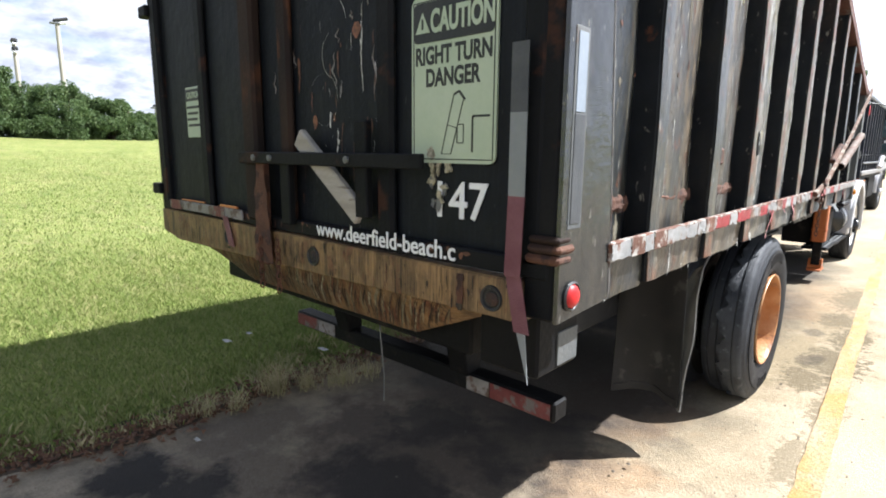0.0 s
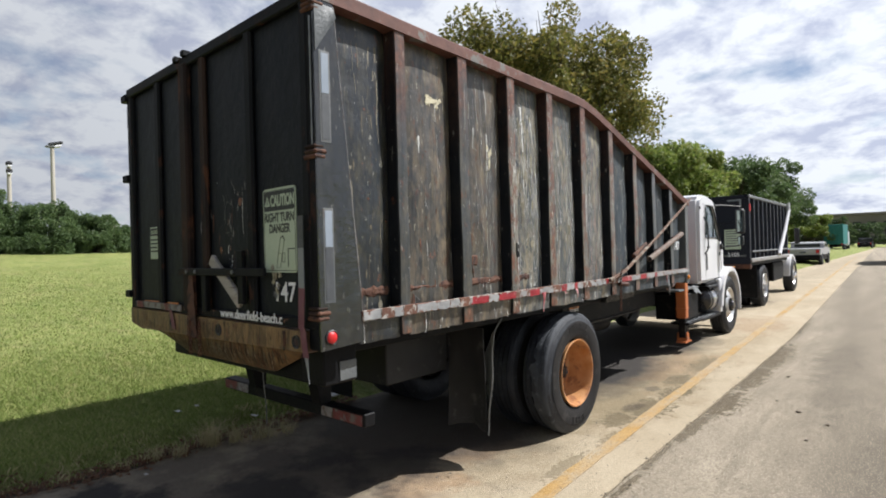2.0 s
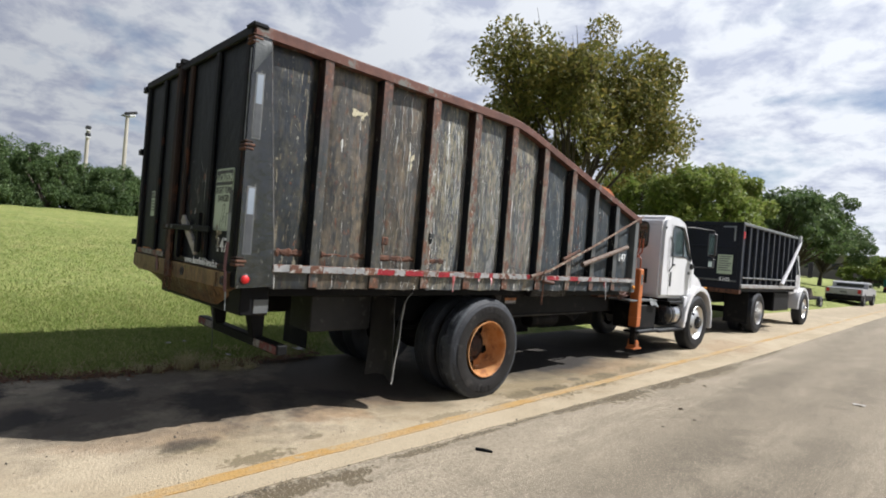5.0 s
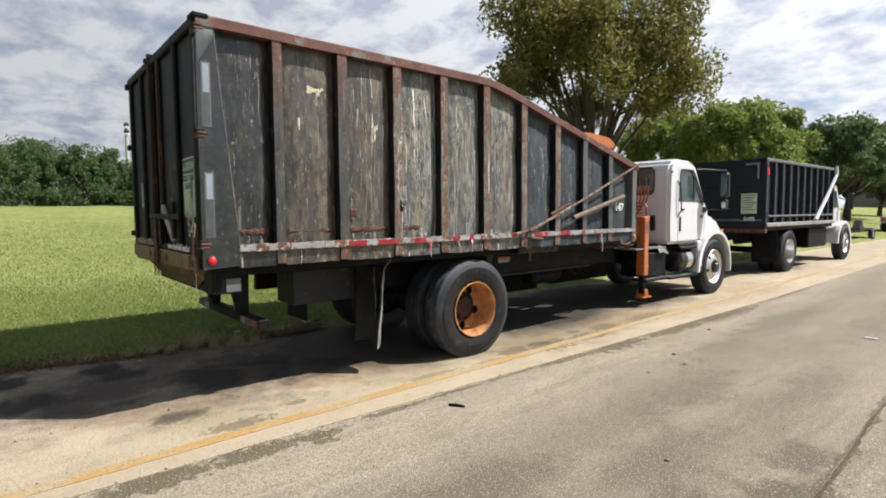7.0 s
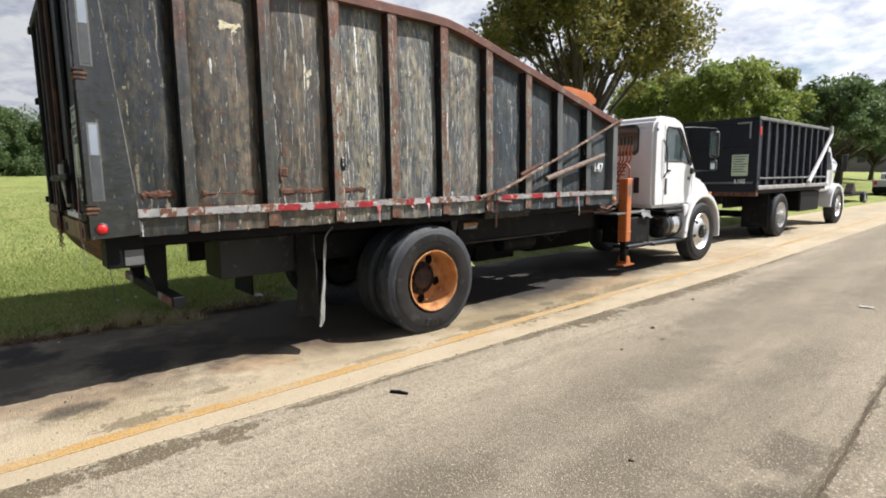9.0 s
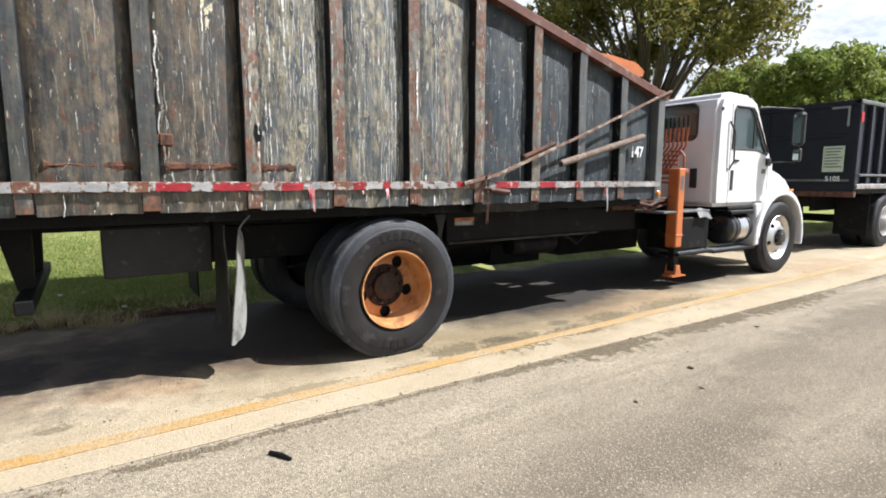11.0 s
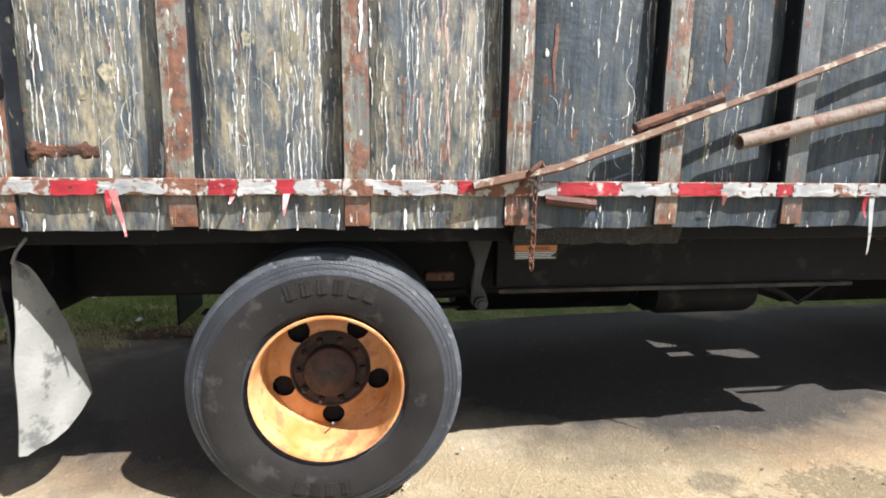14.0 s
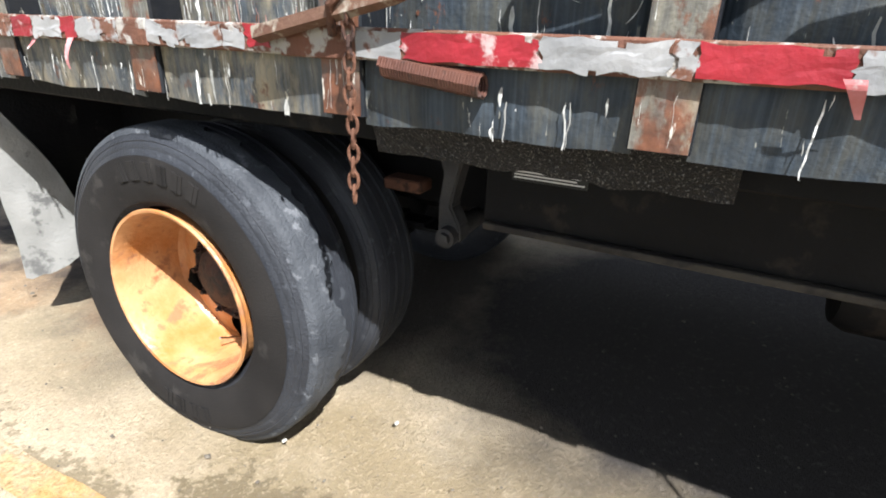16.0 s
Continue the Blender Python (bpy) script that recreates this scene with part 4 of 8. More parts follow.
SCRAP = "crumpled white scrap of litter lying in the grass"
for k, (x, y, s) in enumerate(((-3.74, 1.98, 0.085), (-3.78, 2.17, 0.06), (-3.30, 2.50, 0.085), (-3.3, 3.4, 0.2), (-2.77, 1.34, 0.045))):
    litter_scrap((x, y, rise(x, y) + 0.03 if x < -3 else 0.0), s, k, LITTER, "litter", SCRAP)
litter_scrap((1.79, 8.0, 0.004), 0.12, 9, LITTER, "litter", "flat white scrap of litter on the asphalt road")
for k, (x, y, s) in enumerate(((0.642, 5.646, 0.028), (0.887, 5.373, 0.018), (0.80, 4.856, 0.017), (0.35, 7.1, 0.025), (1.8, 3.3, 0.018), (-1.10, 4.74, 0.012), (-0.85, 4.465, 0.011))):
    bm = bmesh.new()
    bmesh.ops.create_icosphere(bm, subdivisions=1, radius=s, matrix=Matrix.LocRotScale((x, y, s * 0.25), None, (1, 0.7, 0.35)))
    for v in bm.verts:
        v.co += 0.3 * s * noise.noise_vector(v.co * 30) * 0.5
    tagged(part("clod", bm, LITTER if s < 0.0125 else SOIL, None), "small clod lying on the pavement", "clod")


# ---- plants ----
def leaf_cloud(rng, centres, radii, count, size):
    """Leaves as small folded quads round clump centres."""
    pick = rng.integers(0, len(centres), count)
    way = rng.normal(size=(count, 3))
    way /= np.linalg.norm(way, axis=1)[:, None]
    r = radii[pick] * rng.uniform(0.25, 1.0, count) ** 0.5
    p = centres[pick] + way * r[:, None]
    a = rng.normal(size=(count, 3))
    a /= np.linalg.norm(a, axis=1)[:, None]
    b = np.cross(a, rng.normal(size=(count, 3)))
    b /= np.linalg.norm(b, axis=1)[:, None]
    s = size * rng.uniform(0.6, 1.3, count)[:, None]
    fold = np.cross(a, b) * s * 0.25
    quad = np.stack([p - a * s, p - b * s * 0.45 + fold, p + a * s, p + b * s * 0.45 + fold], 1).reshape(-1, 3)
    return quad.tolist(), [(4 * k, 4 * k + 1, 4 * k + 2, 4 * k + 3) for k in range(count)]


def make_tree(x, y, crown_z, rx, rz, leaves, size, material, label, seed, clumps=70, lean=0.0, trunk_r=0.16, low=-0.55):
    rng = np.random.default_rng(seed)
    base = rise(x, y)
    root = thing("tree", (x, y, base), label, "tree", "trees by the lane")
    bm = bmesh.new()
    fork = base + (crown_z - base) * 0.42
    tube(bm, [(x, y, base - 0.1), (x + 0.05, y, base + 0.5 * (fork - base)), (x + lean, y + 0.05, fork)], [trunk_r * 1.25, trunk_r, trunk_r * 0.85], 10)
    centres, radii = [], []
    for k in range(clumps):
        way = rng.normal(size=3)
        way /= np.linalg.norm(way)
        if way[2] < low:
            way[2] = -way[2]
        d = rng.uniform(0.45, 1.0) ** 0.6
        lump = 1 + 0.45 * noise.noise((way[0] * 1.7 + seed, way[1] * 1.7, way[2] * 1.7))
        c = np.array([x + lean, y, crown_z]) + way * d * lump * np.array([rx, rx, rz])
        centres.append(c)
        radii.append(rng.uniform(0.13, 0.24) * rx)
    for k in range(min(clumps, 34)):
        c = centres[k]
        start = Vector((x + lean, y + 0.05, fork - rng.uniform(0, 0.25) * (fork - base)))
        mid = start.lerp(Vector(c), 0.5) + Vector(rng.normal(0, 0.12 * rx * 0.5, 3)) + Vector((0, 0, 0.1 * rz))
        r = trunk_r * rng.uniform(0.22, 0.48)
        tube(bm, [start, start.lerp(mid, 0.5), mid, mid.lerp(Vector(c), 0.6), c], [r, r * 0.8, r * 0.55, r * 0.35, r * 0.12], 6, False)
        for j in range(2):
            twig = Vector(c) + Vector(rng.normal(0, 0.13 * rx, 3))
            tube(bm, [mid.lerp(Vector(c), 0.4 + 0.3 * j), mid.lerp(Vector(c), 0.8).lerp(twig, 0.5), twig], [r * 0.35, r * 0.22, r * 0.08], 5, False)
    part("trunk", bm, BARK, root, smooth=True)
    verts, faces = leaf_cloud(rng, np.array(centres), np.array(radii), leaves, size)
    data = bpy.data.meshes.new("crown")
    data.from_pydata([(a - x, b - y, c - base) for a, b, c in verts], [], faces)
    data.materials.append(material)
    crown = new("crown", data)
    crown.parent = root
    return root


make_tree(-10.0, 19.0, 6.75, 4.35, 3.4, 46000, 0.10, LEAF_OLIVE, "olive-brown broadleaf tree with open limbs on the lawn", 3, 135, 0.3, 0.24, -0.42)
make_tree(-8.6, 30.0, 4.7, 3.2, 2.3, 24000, 0.12, LEAF_BRIGHT, "bright yellow-green tree beyond the parked trucks", 5, 90, 0.2, 0.14)
make_tree(-13.5, 33.0, 5.0, 3.9, 2.4, 16000, 0.14, LEAF_BRIGHT, "bright green tree on the lawn further along", 6, 80, 0.1, 0.15)
OAK = "dark green spreading oak on the lawn further along the lane"
for k, (x, y, z, r, v) in enumerate(((-9.0, 46, 4.6, 4.2, 2.9), (-10.2, 57, 5.4, 4.6, 3.4), (-16.5, 52, 4.6, 4.6, 2.7), (-12.5, 66, 5.6, 5.0, 3.3), (-17, 72, 4.8, 5.0, 2.9), (-13.0, 82, 5.0, 4.4, 3.2), (-20, 62, 4.8, 5.0, 2.9))):
    make_tree(x, y, z, r, v, 17000, 0.16, LEAF_MID, OAK, 20 + k, 80, 0.2, 0.22, -0.35)
make_tree(-9.4, 92, 3.0, 3.0, 2.2, 6000, 0.2, LEAF_BRIGHT, "pale green bushy tree far along the lane", 41, 50)
for k, (x, y, z, r, v) in enumerate(((2.5, 128, 2.4, 5, 2.6), (-4, 134, 2.2, 5, 2.4), (9, 118, 2.8, 5, 3.0), (-11, 128, 2.6, 4.5, 2.6), (8.2, 64, 3.6, 2.6, 2.7))):
    make_tree(x, y, z, r, v, 5000, 0.26, LEAF_DARK, "dark far tree at the end of the lane", 50 + k, 50)


def hedge():
    """The bank of dense bushes behind the lawn."""
    rng = np.random.default_rng(77)
    for k, (x, y, r, h) in enumerate(((-38, -9, 3.4, 3.6), (-39, -3.5, 3.2, 3.9), (-38, 1.2, 3.0, 3.7), (-38.5, 5.2, 2.9, 3.5), (-37.5, 8.6, 2.4, 2.8), (-37.2, 11.0, 1.9, 2.1), (-43, -6, 4.0, 4.1), (-43, 2, 4.0, 4.0), (-40, 13.4, 1.7, 1.5), (-41, 16.2, 1.8, 1.7), (-40, 19.5, 1.7, 1.4))):
        base = rise(x, y)
        root = thing("bush", (x, y, base), "dense dark green bush at the back of the lawn", "bush", "bank of bushes")
        bm = bmesh.new()
        for j in range(5):
            a = 1.25 * j + k
            tube(bm, [(x, y, base - 0.1), (x + 0.3 * r * math.cos(a), y + 0.3 * r * math.sin(a), base + 0.45 * h), (x + 0.55 * r * math.cos(a), y + 0.55 * r * math.sin(a), base + 0.8 * h)], [0.10, 0.07, 0.03], 6)
        part("stem", bm, BARK, root, smooth=True)
        centres, radii = [], []
        for j in range(120):
            a, u = rng.uniform(0, 6.28), rng.uniform(0.0, 1.0) ** 1.35
            wide = r * (1.0 - 0.55 * u ** 2.2)
            d = rng.uniform(0.75, 1.05) if u < 0.3 else rng.uniform(0.55, 1.0)
            centres.append((d * wide * math.cos(a), d * wide * math.sin(a), -0.02 * h + u * h))
            radii.append(rng.uniform(0.10, 0.26) * r)
        verts, faces = leaf_cloud(rng, np.array(centres), np.array(radii), 30000, 0.088)
        data = bpy.data.meshes.new("foliage")
        data.from_pydata(verts, [], faces)
        data.materials.append(LEAF_HEDGE)
        ob = new("foliage", data)
        ob.parent = root


hedge()


# ---- far poles and building ----
def light_pole(x, y, top, label, stacked=False):
    base = rise(x, y)
    root = thing("light_pole", (x, y, base), label, "light pole")
    part("pole", tube(bmesh.new(), [(x, y, base - 0.2), (x, y, base + 0.5 * (top - base)), (x, y, top)], [0.22, 0.20, 0.17], 10), CONCRETE_POLE, root, smooth=True)
    if stacked:
        for k in range(2):
            head = part("lamp_head", boxed(x - 0.22, x + 0.36, y - 0.24, y + 0.24, top - 0.32 - 0.75 * k, top + 0.10 - 0.75 * k, 0.10), BLACK_PLASTIC, root)
            part("lamp_face", boxed(x + 0.20, x + 0.40, y - 0.20, y + 0.17, top - 0.50 - 0.75 * k, top - 0.32 - 0.75 * k, 0.04), WHITE_PAINT, head, "pale lamp face")
        return
    tip = Matrix.Translation((x, y, top)) @ Matrix.Rotation(radians(16), 4, "X") @ Matrix.Translation((-x, -y, -top))
    head = part("lamp_head", boxed(x - 0.25, x + 0.25, y - 0.25, y + 1.0, top + 0.12, top + 0.40, 0.10, tip), BLACK_PLASTIC, root)
    part("lamp_face", boxed(x - 0.2, x + 0.2, y + 0.1, y + 0.75, top - 0.16, top + 0.12, 0.08, tip), WHITE_PAINT, head, "pale lamp face")
    part("bracket", boxed(x - 0.25, x + 0.25, y - 0.55, y + 0.2, top - 0.10, top + 0.06, 0.04), STEEL_GREY, root)


light_pole(-62, 14.6, 12.9, "tall concrete light pole behind the bushes")
light_pole(-66, 11.9, 11.6, "tall concrete pole with stacked lamp heads behind the bushes", True)
light_pole(-70, 25.5, 6.4, "smaller light pole behind the bushes")


def far_building():
    root = thing("building", (-8, 190, 0), "long low brown building far beyond the end of the lane", "building")
    part("wall", boxed(-40, 34, 186, 200, 0, 8.2), BUILDING, root)
    part("roof", boxed(-40.5, 34.5, 185.6, 200.4, 8.2, 8.9, 0.1), BUILDING, root)
    part("roof_house", boxed(12, 20, 190, 196, 8.9, 10.6), BUILDING, root)
    window = None
    for k in range(22):
        x = -37 + 3.3 * k
        ob = part("window", boxed(x, x + 1.8, 185.85, 186.02, 4.6, 6.4), DARK_GLASS, root)


far_building()


# ---- wheels ----
def tyre_profile(radius, half, bead):
    """(radius, along) round a tyre's section, with four tread grooves."""
    prof = [(bead, half * 0.72), (bead + 0.02, half * 0.86), (bead + 0.45 * (radius - bead), half * 1.0), (bead + 0.72 * (radius - bead), half * 0.96), (radius - 0.052, half * 0.915), (radius - 0.049, half * 0.908), (radius - 0.046, half * 0.912), (radius - 0.034, half * 0.87), (radius - 0.031, half * 0.855), (radius - 0.028, half * 0.862), (radius - 0.012, half * 0.79), (radius - 0.013, half * 0.765), (radius - 0.006, half * 0.755)]
    tread = []
    for k in (0.52, 0.17, -0.17, -0.52):
        w = half * 0.045
        tread += [(radius, half * k + w), (radius - 0.010, half * k + w * 0.6), (radius - 0.010, half * k - w * 0.6), (radius, half * k - w)]
    tail = [(r, -a) for r, a in reversed(prof)]
    return prof + [(radius - 0.003, half * 0.72)] + tread + [(radius - 0.003, -half * 0.72)] + tail


def holed_disc(bm, profile, holes, hole_r, hole_at, n=100):
    """A turned disc with round hand holes cut through it."""
    lathe(bm, profile, n)
    centres = [(hole_at * math.cos(a), hole_at * math.sin(a)) for a in (2 * math.pi * (k + 0.778) / holes for k in range(holes))]
    gone = []
    for f in bm.faces:
        if any(all(math.hypot(v.co.y - cy, v.co.z - cz) < hole_r for v in f.verts) for cy, cz in centres):
            gone.append(f)
    bmesh.ops.delete(bm, geom=gone, context="FACES")
    for v in bm.verts:
        for cy, cz in centres:
            d = math.hypot(v.co.y - cy, v.co.z - cz)
            if 1e-6 < d < hole_r:
                v.co.y, v.co.z = cy + (v.co.y - cy) * hole_r / d, cz + (v.co.z - cz) * hole_r / d
    return bm


def fine_steps(profile, steps):
    out = []
    for (a, b), (c, d) in zip(profile, profile[1:]):
        out += [(a + (c - a) * k / steps, b + (d - b) * k / steps) for k in range(steps)]
    return out + [profile[-1]]


def shift_to(bm, at, flip=False):
    if flip:
        bmesh.ops.scale(bm, vec=(-1, 1, 1), verts=bm.verts)
        bmesh.ops.reverse_faces(bm, faces=bm.faces)
    bmesh.ops.translate(bm, verts=bm.verts, vec=at)
    return bm


NUTS = {}


def wheel(parent, at, deep, rim_mat, disc_mat, hub_mat, radius=0.515, half=0.138, flip=False, lettered=False, sag=0.0):
    """One wheel, its axle along x and its outside to +x. deep: a dish that goes in, as on the outer of a pair."""
    at = Vector(at)
    if deep:
        prof = [(0.287, 0.122), (0.292, 0.131), (0.289, 0.139), (0.281, 0.137), (0.275, 0.120), (0.271, 0.085), (0.267, 0.030), (0.261, -0.03), (0.255, -0.085)]
        disc = fine_steps([(0.255, -0.085), (0.244, -0.104), (0.215, -0.100), (0.185, -0.092), (0.160, -0.090)], 6)
        hole, ring = 0.046, 0.206
    else:
        prof = [(0.300, 0.102), (0.306, 0.110), (0.300, 0.116), (0.287, 0.108), (0.270, 0.080), (0.258, 0.05)]
        disc = fine_steps([(0.258, 0.05), (0.235, 0.072), (0.18, 0.105), (0.145, 0.118), (0.11, 0.118)], 6)
        hole, ring = 0.030, 0.205
    rim = part("wheel", shift_to(lathe(bmesh.new(), prof, 72), at, flip), rim_mat, parent, smooth=True)
    bm = lathe(bmesh.new(), tyre_profile(radius, half, 0.292), 96, closed=True)
    for v in bm.verts:
        if v.co.z < -radius + sag:
            v.co.z = -radius + sag
            v.co.x *= 1.02
        a = math.atan2(v.co.z, v.co.y)
        r = math.hypot(v.co.y, v.co.z)
        if r > radius - 0.035 and abs(v.co.x) > half * 0.7:  # scuffed shoulder
            k = 1 - 0.010 * max(0, noise.noise((a * 4, v.co.x * 5, at.y)))
            v.co.y, v.co.z = v.co.y * k, v.co.z * k
    part("tyre", shift_to(bm, at, flip), RUBBER, rim, "worn black tyre", True)
    if lettered:  # the retread's cap, torn away towards the inner wheel
        cap = bmesh.new()
        rows = []
        for k in range(181):
            a = 2 * math.pi * k / 180
            low = radius - 0.0 if math.sin(a) > -0.96 else radius - sag - 0.004
            edge = half * (0.02 + 0.34 * noise.noise((4.5 * math.cos(a), 4.5 * math.sin(a), 3)) + 0.26 * noise.noise((17 * math.cos(a), 17 * math.sin(a), 5)))
            loop = []
            for v, (r, x) in enumerate(((0.0, None), (0.014, None), (0.013, 0.30), (0.006, 0.42), (0.012, 0.46), (0.010, 0.66), (0.003, 0.75), (-0.012, 0.80))):
                x = edge if x is None else max(edge + 0.002 * v, half * x)
                loop.append(cap.verts.new((x, (low + r) * math.cos(a), max(-radius + sag - 0.001, (low + r) * math.sin(a)))))
            rows.append(loop)
        for p, q in zip(rows, rows[1:]):
            for v in range(7):
                cap.faces.new((p[v], q[v], q[v + 1], p[v + 1]))
        part("tread_cap", shift_to(cap, at, flip), TREAD, rim, "scuffed tread cap with a torn ragged edge", True)
    band = [(0.312, half * 0.90), (0.345, half * 0.985), (0.39, half * 1.022), (0.425, half * 1.022), (0.448, half * 1.0)]
    part("sidewall", shift_to(lathe(bmesh.new(), band, 96), at, flip), SIDEWALL, rim, "dusty brown-grey tyre sidewall", True)
    part("disc", shift_to(holed_disc(bmesh.new(), disc, 5, hole, ring), at, flip), disc_mat, rim, smooth=True)
    part("drum", shift_to(lathe(bmesh.new(), [(0.245, -0.15), (0.245, -0.125), (0.02, -0.125)], 40), at, flip), STEEL_BLACK, rim, smooth=True)
    if deep:
        hub_prof = [(0.166, -0.094), (0.166, -0.082), (0.158, -0.078), (0.150, -0.088), (0.108, -0.086), (0.104, -0.045), (0.094, -0.036), (0.07, -0.034), (0.055, -0.022), (0.02, -0.018), (0.001, -0.018)]
    else:
        hub_prof = [(0.118, 0.116), (0.112, 0.122), (0.082, 0.122), (0.078, 0.165), (0.065, 0.180), (0.02, 0.184), (0.001, 0.184)]
    part("hub", shift_to(lathe(bmesh.new(), hub_prof, 40), at, flip), hub_mat, rim, smooth=True)
    x0, x1 = (-0.088, -0.056) if deep else (0.118, 0.150)
    nut_ring = 0.132 if deep else 0.100
    key = (hub_mat.name, deep, flip)
    if key not in NUTS:
        bm = tube(bmesh.new(), [(x0, 0, 0), (x1, 0, 0)], 0.014, 6)
        tube(bm, [(x1, 0, 0), (x1 + 0.014, 0, 0)], 0.008, 6)
        shift_to(bm, (0, 0, 0), flip)
        NUTS[key] = bpy.data.meshes.new("lug_nut")
        bm.to_mesh(NUTS[key])
        bm.free()
        NUTS[key].materials.append(hub_mat)
    for k in range(10):
        a = 2 * math.pi * k / 10
        nut = new("lug_nut", NUTS[key])
        nut.parent = rim
        nut.matrix_world = Matrix.Translation(at + Vector((0, nut_ring * math.cos(a), nut_ring * math.sin(a))))
    if deep:
        part("valve", shift_to(tube(bmesh.new(), [(-0.08, 0.02, -0.235), (-0.03, 0.012, -0.215), (0.0, 0.01, -0.20)], 0.004, 6), at, flip), CHROME, rim)
    if lettered:  # raised maker's marks, as plain blocks
        for start, count in ((66, 6), (254, 4)):
            for k in range(count):
                m = Matrix.Rotation(radians(start + k * 8.4), 4, "X") @ Matrix.Translation((half * 1.012, 0.405, 0))
                bm = box(bmesh.new(), -0.002, 0.004, -0.027, 0.027, -0.019, 0.019, 0, m)
                box(bm, -0.002, 0.0060, -0.027, 0.027, -0.006, 0.003, 0, m)
                part("raised_mark", shift_to(bm, at, flip), SIDEWALL, rim)
    return rim


# ---- the dump truck in front ----
X, XL = -0.72, -3.16  # outer faces of the ribs
REAR, FRONT = 1.42, 7.15
LOW, TOP, TOP_FRONT, BEND = 1.10, 2.90, 2.14, 4.36
RIBS = (1.97, 2.53, 3.09, 3.644, 4.223, 4.806, 5.40, 5.94, 6.50)
truck = thing("dump_truck", (-1.94, 5.5, 0), "old slate-grey dump truck with rusted ribbed box and white cab", "truck", "parked trucks")


def rim_z(y):
    """The height of the box's upper edge."""
    if y <= BEND:
        return TOP - 0.01 * (y - REAR) / (BEND - REAR)
    return TOP - 0.01 - (TOP - 0.01 - TOP_FRONT) * (y - BEND) / (FRONT - BEND)


def pressed(u, y, z, seed):
    """How far a sheet between two ribs is pressed outwards by old loads."""
    v = min(1, max(0, (z - LOW - 0.02) / (rim_z(y) - 0.05 - LOW)))
    bulge = 0.022 * math.sin(math.pi * u) * max(0, math.sin(math.pi * min(1, v * 1.02))) ** 0.6
    edge = max(0.0, 1 - min(u, 1 - u) / 0.22)
    return bulge - 0.042 * edge * edge + 0.008 * noise.noise((y * 3 + seed, z * 2.2, seed)) + 0.004 * noise.noise((y * 9, z * 7, seed))


def side_panel(y0, y1, x, out, seed):
    """Sheet steel between two ribs."""
    def spot(u, v):
        y = y0 + (y1 - y0) * u
        z = LOW + 0.012 * noise.noise((y * 4, 3, 0)) * (1 - v) + 0.01 + (rim_z(y) - 0.04 - LOW) * v
        return Vector((x + out * pressed(u, y, z, seed), y, z))
    return grid_sheet(20, 44, spot, Vector((-out * 0.006, 0, 0)))


def drips(parent, material, count, y0, y1, face_x, low, high, seed, runs=6, long=0.075, curls=0, label="dried drips and scrapes of paint", broad=1.0, rear=False):
    """Thin runs of dried paint on an upright face; face_x(y, z) is where the face lies."""
    rng = random.Random(seed)
    centres = [rng.uniform(y0, y1) for _ in range(runs)]
    verts, faces = [], []
    at = parent.matrix_world.translation
    for k in range(count + curls):
        curl = k >= count
        y = rng.uniform(y0, y1) if rng.random() < 0.45 else rng.gauss(rng.choice(centres), 0.03)
        z = rng.uniform(low, high)
        length = min(0.75, long * math.exp(rng.gauss(-0.25, 1.1)))
        wide = 0.0015 * broad * math.exp(rng.gauss(-0.1, 0.65)) * (2.6 if rng.random() < 0.12 else 1)
        if curl:
            radius, start, sweep, wide = rng.uniform(0.03, 0.10), rng.uniform(0, 6.28), rng.uniform(1.2, 3.0), 0.0012
        n = 9 if curl else max(3, int(length / 0.016))
        base, made = len(verts), 0
        phase = rng.uniform(0, 50)
        for j in range(n + 1):
            u = j / n
            if curl:
                py, pz = y + radius * math.cos(start + sweep * u), z + radius * math.sin(start + sweep * u)
            else:
                pz = z - length * u
                py = y + 0.013 * noise.noise((pz * 8, phase, 0)) + 0.005 * noise.noise((pz * 45, phase, 4))
            w = wide * (0.55 + 0.75 * abs(noise.noise((pz * 40, phase, 9)))) * (1.5 - 0.9 * u if not curl else 1) * (0.3 if j in (0, n) else 1)
            py = min(max(py, y0 + 0.004), y1 - 0.004)
            pz = min(max(pz, low - 0.02), high)
            x = face_x(py, pz)
            verts += [(py - w - at.x, x - at.y, pz - at.z), (py + w - at.x, x - at.y, pz - at.z)] if rear else [(x - at.x, py - w - at.y, pz - at.z), (x - at.x, py + w - at.y, pz - at.z)]
            made += 1
        faces += [(base + 2 * j, base + 2 * j + 1, base + 2 * j + 3, base + 2 * j + 2) for j in range(made - 1) if curl or noise.noise((verts[base + 2 * j][2] * 11, phase, 2)) < 0.18]
    data = bpy.data.meshes.new("dried_paint")
    data.from_pydata(verts, [], faces)
    data.materials.append(material)
    ob = new("dried_paint", data)
    ob.parent = parent
    ob.matrix_world = Matrix.Translation(at)
    return tagged(ob, label, "", "", "stuff")


